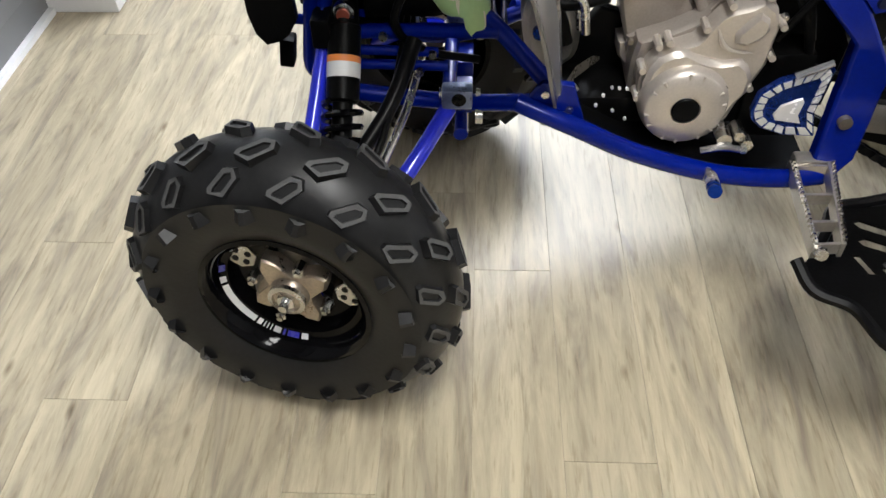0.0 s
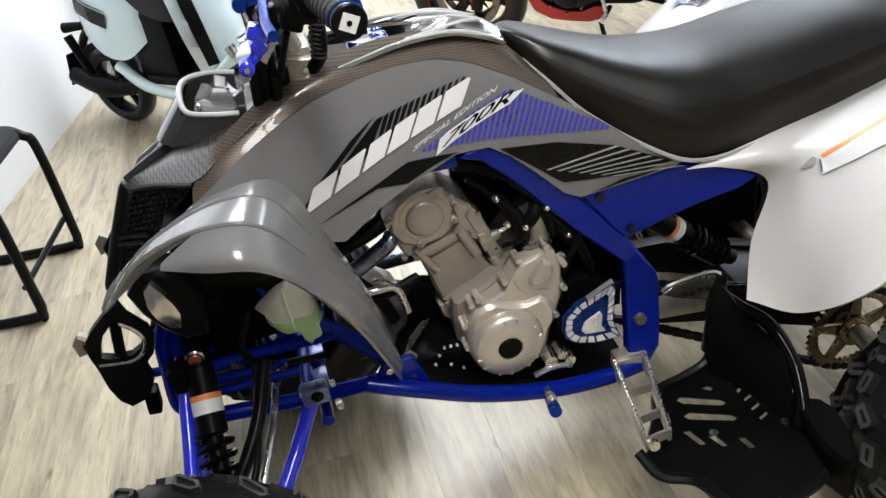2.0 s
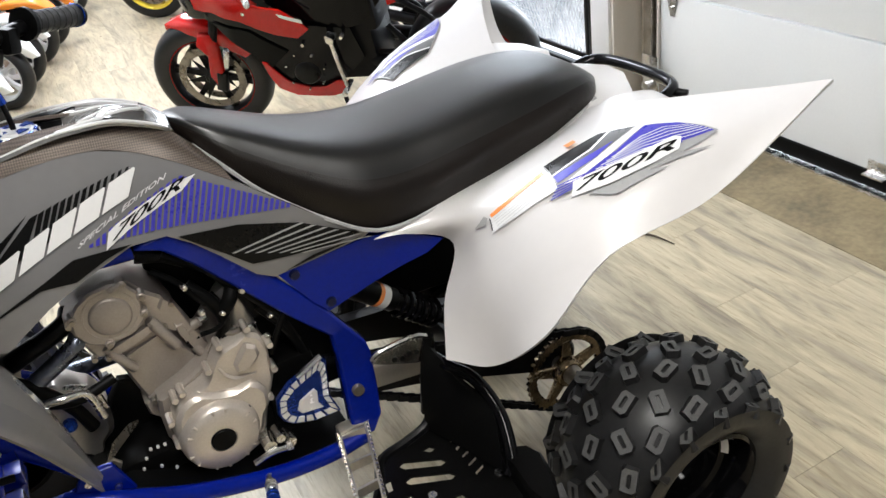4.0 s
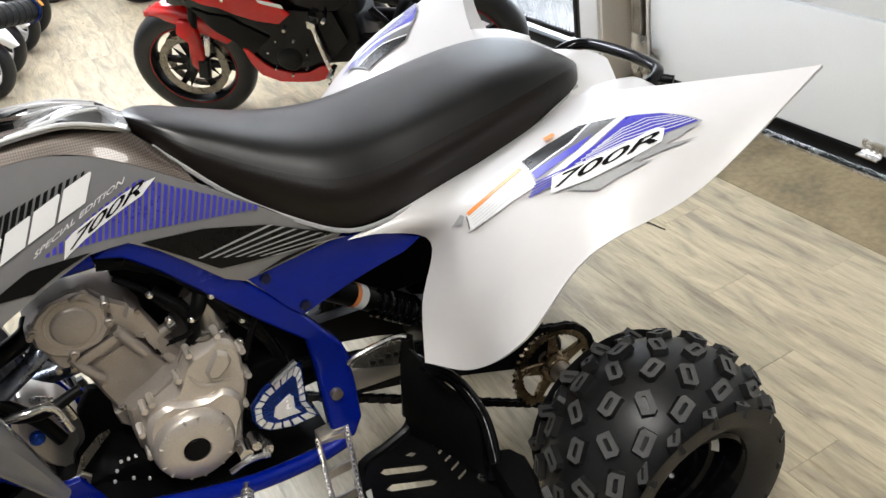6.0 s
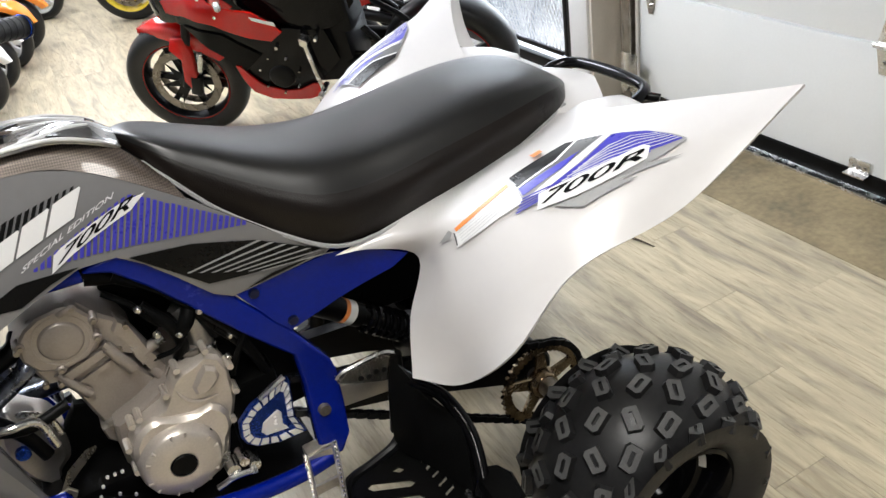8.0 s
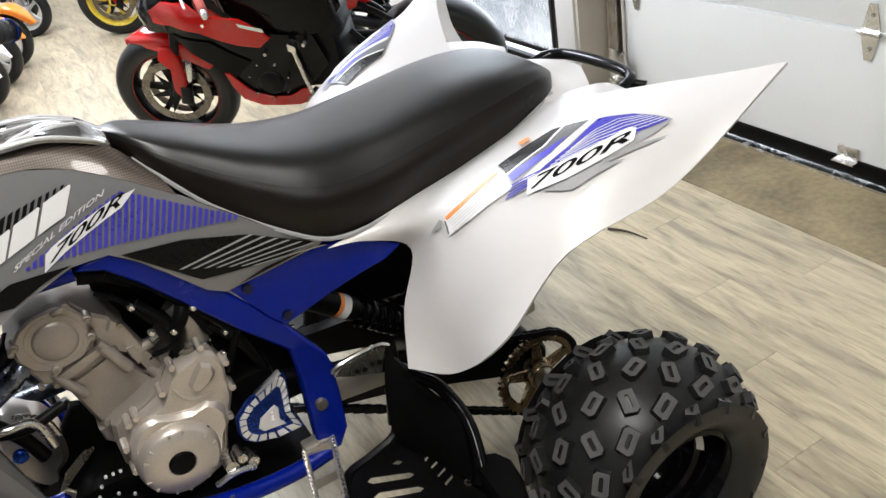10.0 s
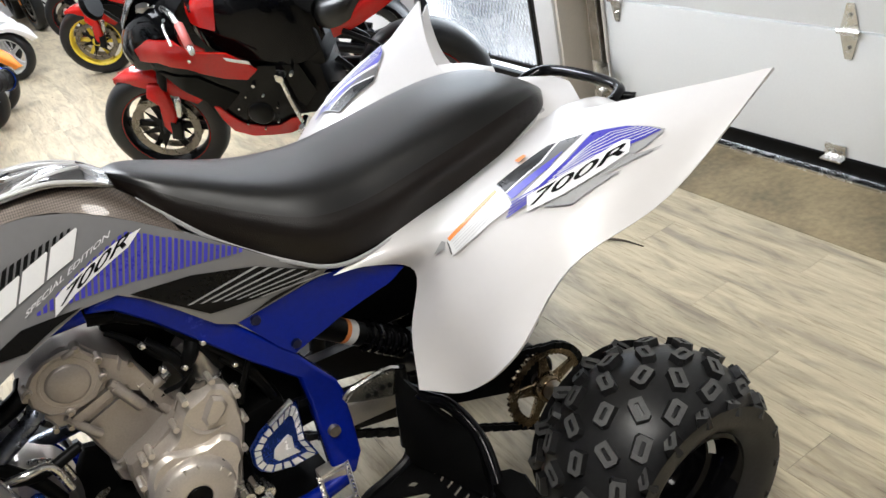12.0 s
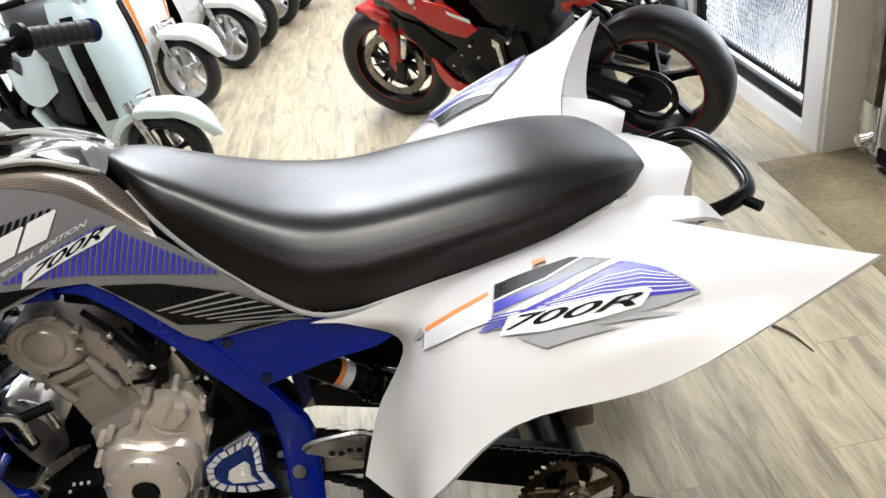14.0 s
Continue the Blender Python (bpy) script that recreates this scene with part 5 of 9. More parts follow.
rim_t = tube(bmesh.new(), [(0.288, -0.066, 0.958), (0.248, -0.068, 0.967), (0.212, -0.055, 0.976), (0.204, 0, 0.989), (0.212, 0.055, 0.988), (0.248, 0.068, 0.986), (0.290, 0.066, 0.977)], 0.0042, 8, 5)
part("cowl_rim", rim_t, M_SILVER, pod, "bright silver rim")
mb = bmesh.new()
prism(mb, [(0.215, -0.045), (0.235, -0.055), (0.285, -0.052), (0.285, 0.052), (0.235, 0.055), (0.215, 0.045)], lambda u, v, w: V((u, v, 0.93 + w + (0.02 if 0.22 < u < 0.24 else 0))), 0.028, 0.006)
part("meter_body", mb, M_TANK, pod, "", 20)
part("meter_visor", prism(bmesh.new(), [(0.228, 0.955), (0.262, 0.992), (0.276, 0.985), (0.285, 0.955)], lambda u, v, w: V((u, -0.02 + w, v)), 0.055, 0.004), M_TANK, pod, "bright meter visor", 20)
part("meter_face", box(bmesh.new(), (0.243, -0.03, 0.966), (0.035, 0.016, 0.004), Matrix.Rotation(radians(25), 3, "Y"), 0.001), M_DARKSCREEN, pod)

# -- handlebar --
# the bars are turned: left grip forward, right grip back and a little lower
STEM, STEM_AXIS = V((0.375, 0, 1.05)), V((0.33, 0, 0.944))
TURN = Matrix.Translation(STEM) @ Matrix.Rotation(radians(-34), 4, STEM_AXIS) @ Matrix.Translation(-STEM)
hb = bmesh.new()
left_bar = [V(p) for p in ((0.456, -0.385, 1.157), (0.440, -0.30, 1.158), (0.40, -0.17, 1.135), (0.365, -0.10, 1.10))]
tube(hb, left_bar + [V((0.365, 0, 1.093))] + [TURN @ V((p.x, -p.y, p.z)) for p in reversed(left_bar)], 0.0125, 12)
bar = part("handlebar", hb, M_SATIN, atv, "black handlebar")
for s in (-1, 1):
    before = set(bar.children_recursive)
    g = bmesh.new()
    a, b2 = V((0.457, s * 0.40, 1.157)), V((0.437, s * 0.275, 1.158))
    cyl(g, a, b2, 0.0188, None, 20, 0.003)
    gr_ = part("grip", g, M_WORN_GRIP, bar, "ribbed black rubber grip")
    for k in range(7):
        c = a.lerp(b2, 0.1 + 0.12 * k)
        part("grip_rib", cyl(bmesh.new(), c, c + (b2 - a).normalized() * 0.009, 0.0198, None, 18, 0.002), M_WORN_GRIP, gr_)
    part("grip_flange", cyl(bmesh.new(), b2, b2 + (b2 - a).normalized() * 0.008, 0.028, None, 20), M_BLACK, gr_)
    e = bmesh.new()
    cyl(e, a - V((0, s * 0.003, 0)), a + V((0.001, s * 0.006, 0)), 0.0205, None, 24, 0.002)
    part("grip_end", e, M_SATIN, gr_, "dark grip end cap")
    part("end_ring", revolve(bmesh.new(), [(0.0198, -0.002), (0.0212, 0), (0.0198, 0.002)], a - V((0, s * 0.006, 0)), (0, 1, 0), 24), M_BLUE_ANOD, gr_)
    e = bmesh.new()
    box(e, a + V((0.0, s * 0.0065, 0)), (0.019, 0.002, 0.019), Matrix.Rotation(radians(30), 3, "Y"), 0.0)
    part("end_mark", e, M_INK_WHITE, gr_)
    part("end_dot", cyl(bmesh.new(), a + V((0, s * 0.0075, 0)), a + V((0, s * 0.0085, 0)), 0.0032, None, 10), M_INK_BLACK, gr_)
    lv = bmesh.new()
    tube(lv, [(0.40, s * 0.18, 1.148), (0.375, s * 0.22, 1.155), (0.37, s * 0.30, 1.15), (0.375, s * 0.36, 1.148)], [0.008, 0.007, 0.006, 0.007], 8)
    part("lever", lv, M_SATIN if s > 0 else M_BLUE_ANOD, bar)
    pc = bmesh.new()
    box(pc, (0.378, s * 0.20, 1.153), (0.084, 0.018, 0.012), Matrix.Rotation(radians(-5), 3, "Y"), 0.004)
    box(pc, (0.402, s * 0.19, 1.160), (0.038, 0.052, 0.026), Matrix.Rotation(radians(-8 * s), 3, "Z"), 0.006)
    cyl(pc, (0.343, s * 0.19, 1.150), (0.343, s * 0.212, 1.150), 0.010, None, 14, 0.002)
    clamp = part("master_cylinder", pc, M_BLUE_ANOD if s < 0 else M_DULL, bar, "blue anodised lever perch" if s < 0 else "grey cast throttle housing")
    for dx in (-0.012, 0.012):
        part("perch_bolt", bolt(bmesh.new(), (0.402 + dx, s * 0.20, 1.172), (0, 0, 1), 0.005, 0.004), M_STEEL, clamp)
    sw = bmesh.new()
    box(sw, (0.418, s * 0.232, 1.138), (0.040, 0.034, 0.044), Matrix.Rotation(radians(10), 3, "Y"), 0.010)
    box(sw, (0.402, s * 0.205, 1.118), (0.030, 0.030, 0.030), Matrix.Rotation(radians(25), 3, "Y"), 0.006)
    box(sw, (0.372, s * 0.195, 1.128), (0.026, 0.030, 0.022), None, 0.005)
    part("switch_box", sw, M_BLACK, bar, "black switch housing")
    if s < 0:
        kl = bmesh.new()
        box(kl, (0.354, -0.20, 1.110), (0.028, 0.030, 0.020), Matrix.Rotation(radians(28), 3, "Y"), 0.005)
        box(kl, (0.351, -0.205, 1.094), (0.018, 0.022, 0.022), Matrix.Rotation(radians(-30), 3, "Y"), 0.004)
        tube(kl, [(0.360, -0.20, 1.096), (0.345, -0.205, 1.083), (0.330, -0.205, 1.071)], [0.006, 0.008, 0.006], 8)
        cyl(kl, (0.328, -0.194, 1.070), (0.328, -0.218, 1.070), 0.0105, None, 16, 0.003)
        lever_ = part("parking_lever", kl, M_BLUE_BRIGHT, bar, "bright blue parking brake lever")
        part("lever_screw", bolt(bmesh.new(), (0.328, -0.218, 1.070), (0, -1, 0), 0.005, 0.003), M_STEEL, lever_)
        part("cable_arm", prism(bmesh.new(), [(0.395, 1.104), (0.386, 1.106), (0.345, 1.062), (0.352, 1.054), (0.362, 1.066)], lambda u, v, w: V((u, -0.165 + w, v)), 0.010, 0.002), M_ALU, bar, "bare metal cable arm")
        for k, (x, y) in enumerate(((0.328, -0.115), (0.342, -0.095), (0.356, -0.118), (0.370, -0.092), (0.350, -0.070))):
            boot = bmesh.new()
            cyl(boot, (x - 0.006, y * 0.9, 0.966), (x, y, 1.020), 0.0095, 0.0085, 12, 0.003)
            cyl(boot, (x, y, 1.018), (x + 0.003, y * 1.05, 1.048 + 0.006 * (k % 2)), 0.0055, 0.0045, 10)
            part("cable_boot", boot, M_BLACK, bar, "black cable boot")
            part("cable_end", cyl(bmesh.new(), (x + 0.001, y * 1.02, 1.030), (x + 0.002, y * 1.03, 1.037), 0.0062, None, 8), M_STEEL if k % 2 else M_BLACK, bar)
        hose = part("fluted_hose", tube(bmesh.new(), [(0.436, -0.10, 1.085), (0.434, -0.10, 1.05), (0.426, -0.095, 1.022), (0.412, -0.08, 1.002)], 0.0105, 12), M_BLACK, bar, "black corrugated hose")
        for k in range(9):
            c = V((0.436, -0.10, 1.082)).lerp(V((0.427, -0.096, 1.026)), k / 8)
            part("hose_ring", cyl(bmesh.new(), c, c + V((-0.001, 0, -0.004)), 0.0130, None, 14, 0.001), M_WORN_GRIP, hose)
    else:
        jar = part("brake_reservoir", cyl(bmesh.new(), (0.372, 0.150, 1.150), (0.372, 0.150, 1.185), 0.024, None, 24, 0.004), M_BOTTLE, bar, "clear brake reservoir with a yellow label")
        part("reservoir_lid", cyl(bmesh.new(), (0.372, 0.150, 1.184), (0.372, 0.150, 1.194), 0.026, None, 24, 0.003), M_SATIN, jar)
        part("yellow_label", revolve(bmesh.new(), [(0.0246, -0.010), (0.0246, 0.010)], (0.372, 0.150, 1.166), (0, 0, 1), 24), M_YELLOW, jar, "yellow warning label")
        part("parking_lever", tube(bmesh.new(), [(0.360, 0.19, 1.12), (0.345, 0.20, 1.09), (0.322, 0.20, 1.066)], [0.010, 0.008, 0.008], 8), M_SATIN, bar)
    part("control_cable", tube(bmesh.new(), [(0.37, s * 0.17, 1.12), (0.350, s * 0.13, 1.09), (0.340, s * 0.09, 1.03), (0.335, s * 0.06, 0.96)], 0.005, 8), M_BLACK, bar)
    part("control_cable", tube(bmesh.new(), [(0.39, s * 0.20, 1.10), (0.37, s * 0.15, 1.04), (0.36, s * 0.08, 0.99), (0.35, s * 0.05, 0.95)], 0.005, 8), M_BLACK, bar)
    if s > 0:
        for ob in set(bar.children_recursive) - before:
            ob.data.transform(TURN)
part("steering_stem", cyl(bmesh.new(), (0.375, 0, 0.90), (0.388, 0, 0.985), 0.024, None, 20, 0.002), M_BRASS, atv, "bronze-toned steering stem")
part("stem_bracket", prism(bmesh.new(), [(0.378, 1.028), (0.400, 1.020), (0.424, 1.016), (0.420, 0.998), (0.404, 0.984), (0.382, 0.990), (0.374, 1.006)], lambda u, v, w: V((u, -0.085 + w, v)), 0.030, 0.004), M_DULL, atv, "grey cast stem bracket")
part("bracket_bolt", bolt(bmesh.new(), (0.402, -0.085, 1.004), (0, -1, 0), 0.006, 0.004), M_STEEL, atv)
clamp_ = part("bar_clamp", box(bmesh.new(), (0.392, 0, 1.005), (0.055, 0.11, 0.045), Matrix.Rotation(radians(-8), 3, "Y"), 0.008), M_ALU, atv, "cast aluminium bar clamp")
for y in (-0.04, 0.04):
    part("clamp_post", cyl(bmesh.new(), (0.395, y, 1.02), (0.372, y, 1.10), 0.016, None, 14, 0.002), M_DULL, clamp_)
    part("clamp_bolt", bolt(bmesh.new(), (0.395, y * 0.8, 1.027), (0, 0, 1), 0.008, 0.006), M_STEEL, clamp_)
for k in range(8):                            # bundle of cables and wiring boots before the stem
    y = -0.13 + 0.03 * k
    part("cable", tube(bmesh.new(), [(0.375, y * 1.3, 1.105), (0.345 + 0.006 * (k % 3), y, 1.05), (0.335 + 0.008 * (k % 2), y * 0.8, 0.99), (0.325, y * 0.6, 0.935)], 0.0085 if k % 2 else 0.011, 8), M_BLACK, atv)
part("bar_pad", box(bmesh.new(), (0.365, 0, 1.115), (0.055, 0.16, 0.05), None, 0.018), M_BLACK, atv, "black bar pad")

# -- seat --
seat_x = [0.718, 0.742, 0.775, 0.825, 0.905, 0.98, 1.07, 1.19, 1.32, 1.41, 1.48, 1.535]
seat_top = [0.970, 0.966, 0.953, 0.930, 0.893, 0.868, 0.855, 0.862, 0.872, 0.868, 0.852, 0.815]
seat_low = [0.955, 0.928, 0.889, 0.830, 0.766, 0.726, 0.724, 0.744, 0.766, 0.792, 0.805, 0.802]
seat_half = [0.018, 0.052, 0.082, 0.104, 0.138, 0.165, 0.17, 0.168, 0.163, 0.150, 0.12, 0.05]
seat_swell = [0.0, 0.0, 0.1, 0.3, 0.8, 1.0, 1.0, 1.0, 0.8, 0.4, 0.0, 0.0]
top_rows, side_rows = [], []
for x, zt, zl, w, r in zip(seat_x, seat_top, seat_low, seat_half, seat_swell):
    h = zt - zl
    soft = lambda a, b: a * r + b * (1 - r)
    # a rolled pad above, then gripper sides that swell a little before they turn in to the edge
    side = [(x, -w * soft(0.97, 1.0), zl), (x, -w * soft(1.0, 0.995), zl + h * 0.20), (x, -w * soft(1.005, 0.975), zl + h * 0.36), (x, -w * soft(0.975, 0.945), zl + h * 0.50), (x, -w * soft(0.915, 0.90), zl + h * 0.62)]
    pad = [side[-1], (x, -w * soft(0.855, 0.845), zl + h * 0.74), (x, -w * 0.765, zl + h * 0.86), (x, -w * 0.58, zl + h * 0.955), (x, -w * 0.25, zt)]
    side_rows.append(side)
    top_rows.append(pad + [(p[0], -p[1], p[2]) for p in pad[::-1]])
se = bmesh.new()
sheet(se, top_rows, 3, 4, 0.0)
seat = part("seat", se, M_SEAT, atv, "black vinyl seat with textured gripper sides", 80)
for s in (-1, 1):
    sb2 = bmesh.new()
    sheet(sb2, [flip(r, s) for r in side_rows], 4, 4, 0.0)
    part("seat_side", sb2, M_SEAT_SIDE, seat, "grained brown-black gripper side", 80)
pip = bmesh.new()
for s in (-1, 1):
    tube(pip, [V((x, s * (w + 0.002), z - 0.003)) for x, w, z in zip(seat_x, seat_half, seat_low)][1:-1], 0.004, 6, 4)
part("seat_seam", pip, M_INK_GREY, seat, "pale seat edge trim")

# -- white rear body --
fen = [[(0.972, -0.166, 0.708), (1.035, -0.180, 0.700), (1.104, -0.200, 0.662), (1.050, -0.245, 0.585), (1.013, -0.298, 0.508)],
       [(1.06, -0.167, 0.722), (1.10, -0.20, 0.722), (1.128, -0.262, 0.714), (1.092, -0.335, 0.628), (1.066, -0.375, 0.518)],
       [(1.15, -0.166, 0.738), (1.17, -0.22, 0.752), (1.18, -0.315, 0.762), (1.160, -0.41, 0.715), (1.112, -0.472, 0.622)],
       [(1.25, -0.163, 0.754), (1.26, -0.24, 0.788), (1.275, -0.345, 0.812), (1.265, -0.44, 0.782), (1.225, -0.487, 0.728)],
       [(1.36, -0.155, 0.776), (1.37, -0.25, 0.815), (1.39, -0.36, 0.842), (1.42, -0.465, 0.836), (1.405, -0.520, 0.782)],
       [(1.45, -0.145, 0.80), (1.48, -0.26, 0.835), (1.53, -0.37, 0.865), (1.582, -0.465, 0.888), (1.620, -0.530, 0.905)]]


def fender_at(s):
    """The rear fender's skin over (u, v): u from front to tail, v from seat to outer edge, both 0 to 1."""
    R = [spline(flip(r, s), 8) for r in fen]
    cols = [spline([r[i] for r in R], 8) for i in range(len(R[0]))]
    nu, nv = len(cols[0]) - 1, len(cols) - 1
    def place(u, v, off=0.0):
        a, b = min(max(u, 0), 0.9999) * nu, min(max(v, 0), 0.9999) * nv
        i, j = int(a), int(b)
        fa, fb = a - i, b - j
        p = (cols[j][i] * (1 - fa) + cols[j][i + 1] * fa) * (1 - fb) + (cols[j + 1][i] * (1 - fa) + cols[j + 1][i + 1] * fa) * fb
        n = (cols[j][i + 1] - cols[j][i]).cross(cols[j + 1][i] - cols[j][i]).normalized()
        if n.z < 0:
            n = -n
        return p + n * off
    return place


for s in (-1, 1):
    b = bmesh.new()
    shell_sheet(b, [flip(r, s) for r in fen], 6, 6, 0.006)
    rf = part("rear_fender", b, M_WHITE, atv, "glossy white rear fender with violet-blue graphics", 60)
    F = fender_at(s)
    def tape(name, outline, level, material, label="", step=0.05):
        return part(name, drape(bmesh.new(), outline, lambda u, v: F(u, v, level), step), material, rf, label, 0, False)

    tape("grey_base", [(0.543, 0.401), (0.626, 0.402), (0.713, 0.40), (0.756, 0.414), (0.80, 0.485), (0.821, 0.528), (0.840, 0.595), (0.846, 0.677), (0.848, 0.740), (0.796, 0.736), (0.759, 0.725), (0.70, 0.70), (0.64, 0.66), (0.55, 0.61), (0.473, 0.579), (0.51, 0.561), (0.517, 0.504)], 0.0042, M_INK_GREY, "grey printed flash")
    tape("black_flash", [(0.548, 0.397), (0.629, 0.395), (0.74, 0.396), (0.756, 0.42), (0.656, 0.474), (0.527, 0.485)], 0.005, M_INK_BLACK)
    tape("dark_flash", [(0.756, 0.42), (0.798, 0.482), (0.674, 0.524), (0.589, 0.524), (0.524, 0.508), (0.527, 0.485), (0.656, 0.474)], 0.005, M_INK_SHADE)
    tape("white_streak", [(0.527, 0.485), (0.656, 0.474), (0.756, 0.42), (0.760, 0.428), (0.660, 0.483), (0.526, 0.494)], 0.0056, M_INK_WHITE)
    tape("blue_flash", [(0.527, 0.494), (0.583, 0.50), (0.67, 0.502), (0.719, 0.501), (0.647, 0.534), (0.534, 0.54), (0.52, 0.537)], 0.0052, M_INK_BLUE, "violet-blue printed flash")
    tape("blue_flash", [(0.819, 0.534), (0.838, 0.599), (0.842, 0.681), (0.843, 0.729), (0.781, 0.681), (0.719, 0.631), (0.64, 0.593), (0.563, 0.58), (0.696, 0.558), (0.805, 0.513)], 0.005, M_INK_BLUE, "violet-blue printed flash")
    tape("white_streak", [(0.53, 0.56), (0.646, 0.539), (0.791, 0.492), (0.806, 0.51), (0.679, 0.559), (0.563, 0.58)], 0.0056, M_INK_WHITE)
    for k in range(6):                        # fine white lines that cross the blue
        t = k / 6
        a = [V((*p, 0)).lerp(V((*r, 0)), t) for p, r in zip([(0.70, 0.570), (0.762, 0.560), (0.812, 0.575), (0.838, 0.635)], [(0.60, 0.588), (0.719, 0.631), (0.781, 0.681), (0.843, 0.729)])]
        tape("fine_line", [(p.x, p.y) for p in a] + [(p.x - 0.001, p.y + 0.0045) for p in a[::-1]], 0.0056, M_INK_SOFT)
    for k in range(5):                        # fine blue lines below the flash
        t = k / 4
        a = [V((*p, 0)).lerp(V((*r, 0)), t) for p, r in zip([(0.515, 0.547), (0.64, 0.593), (0.727, 0.634), (0.786, 0.689)], [(0.478, 0.582), (0.560, 0.598), (0.66, 0.640), (0.74, 0.70)])]
        tape("fine_line", [(p.x, p.y) for p in a] + [(p.x - 0.002, p.y + 0.005) for p in a[::-1]], 0.0056, M_INK_BLUE)
    tape("white_edge", [(0.527, 0.628), (0.553, 0.576), (0.637, 0.600), (0.719, 0.625), (0.790, 0.646), (0.797, 0.668), (0.768, 0.710), (0.709, 0.700), (0.623, 0.677)], 0.0062, M_INK_WHITE)
    tape("grey_shadow", [(0.563, 0.652), (0.621, 0.735), (0.665, 0.738), (0.732, 0.753), (0.697, 0.715), (0.761, 0.720), (0.70, 0.705), (0.623, 0.68)], 0.0046, M_INK_GREY)
    tape("grey_shadow", [(0.696, 0.717), (0.748, 0.74), (0.819, 0.787), (0.76, 0.721)], 0.0046, M_INK_GREY)
    if s < 0:
        fig = word(bmesh.new(), "700R", lambda u, v: F(0.541 + 0.224 * u + 0.022 * v, 0.622 + 0.079 * u - 0.036 * v, 0.0072), 0.3)
        part("model_figure_print", fig, M_INK_BLACK, rf, "black model figures", 0, False)
        tape("warning_label", [(0.273, 0.486), (0.412, 0.451), (0.532, 0.432), (0.51, 0.561), (0.435, 0.551), (0.255, 0.559)], 0.0046, M_INK_WHITE, "white and orange warning label")
        tape("label_border", [(0.258, 0.552), (0.268, 0.49), (0.274, 0.49), (0.264, 0.552)], 0.0054, M_INK_SHADE)
        tape("orange_line", [(0.282, 0.473), (0.415, 0.44), (0.525, 0.423), (0.519, 0.448), (0.405, 0.465), (0.281, 0.494)], 0.0054, M_INK_ORANGE)
        for k in range(5):
            a = 0.486 + 0.013 * k
            tape("small_print", [(0.285, a + 0.016), (0.285, a + 0.020), (0.40, a), (0.505, a - 0.012), (0.505, a - 0.016), (0.40, a - 0.004)], 0.0054, M_INK_SOFT)
        tape("grey_tip", [(0.179, 0.501), (0.254, 0.463), (0.263, 0.483), (0.238, 0.512)], 0.0046, M_INK_GREY)
        tape("small_label", [(0.668, 0.319), (0.701, 0.321), (0.691, 0.353), (0.658, 0.359)], 0.0046, M_INK_ORANGE)

tail_half = [(1.38, -0.156), (1.45, -0.160), (1.521, -0.182), (1.582, -0.158), (1.570, -0.124), (1.622, -0.030), (1.596, -0.012)]
TAIL = lambda x, y, d=0.0: V((x, y, float(np.interp(x, [1.38, 1.46, 1.55, 1.62], [0.806, 0.822, 0.808, 0.792])) - 1.1 * y * y - d))
tl = drape(bmesh.new(), tail_half + [(x, -y) for x, y in tail_half[::-1]], TAIL, 0.025, back=lambda x, y: TAIL(x, y, 0.06))
part("tail_cover", tl, M_WHITE, atv, "white tail cover", 60)
for s in (-1, 1):
    b = bmesh.new()
    sheet(b, [flip([(1.44, -0.15, 0.795), (1.45, -0.20, 0.812), (1.47, -0.262, 0.830)], s), flip([(1.52, -0.128, 0.796), (1.54, -0.180, 0.812), (1.55, -0.240, 0.812)], s), flip([(1.556, -0.135, 0.786), (1.574, -0.170, 0.804), (1.592, -0.225, 0.790)], s)], 4, 4, 0.006)
    part("tail_wing", b, M_WHITE, atv, "", 60)
    b = bmesh.new()
    sheet(b, [flip([(1.633, -0.514, 0.893), (1.585, -0.46, 0.883), (1.53, -0.37, 0.863), (1.48, -0.26, 0.833)], s), flip([(1.632, -0.510, 0.884), (1.600, -0.455, 0.862), (1.556, -0.355, 0.826), (1.524, -0.240, 0.795)], s)], 4, 4, 0.005)
    part("fender_lip", b, M_WHITE, atv, "", 60)
gb = bmesh.new()
tube(gb, [(1.50, -0.125, 0.735), (1.59, -0.138, 0.752), (1.645, -0.138, 0.765), (1.682, -0.105, 0.770), (1.695, 0, 0.770), (1.682, 0.105, 0.770), (1.645, 0.138, 0.765), (1.59, 0.138, 0.752), (1.50, 0.125, 0.735)], 0.0125, 12)
grab = part("grab_bar", gb, M_DARKCHROME, atv, "dark chromed rear grab bar")
part("bar_peg", cyl(bmesh.new(), (1.660, -0.13, 0.765), (1.68, -0.158, 0.760), 0.009, None, 12), M_SATIN, grab)

# -- engine --
def plate(outline, y0, depth, bevel=0.005, rounds=0):
    """A casting of one outline in (x, z), its inner face at y0, grown by depth towards the near side."""
    return prism(bmesh.new(), outline, lambda u, v, w: V((u, y0 - w, v)), depth, bevel, rounds)


def studs(name, places, y, r, h, material, parent, label="", seg=8):
    for x, z in places:
        part(name, cyl(bmesh.new(), (x, y, z), (x, y - h, z), r, r * 0.88, seg), material, parent, label)


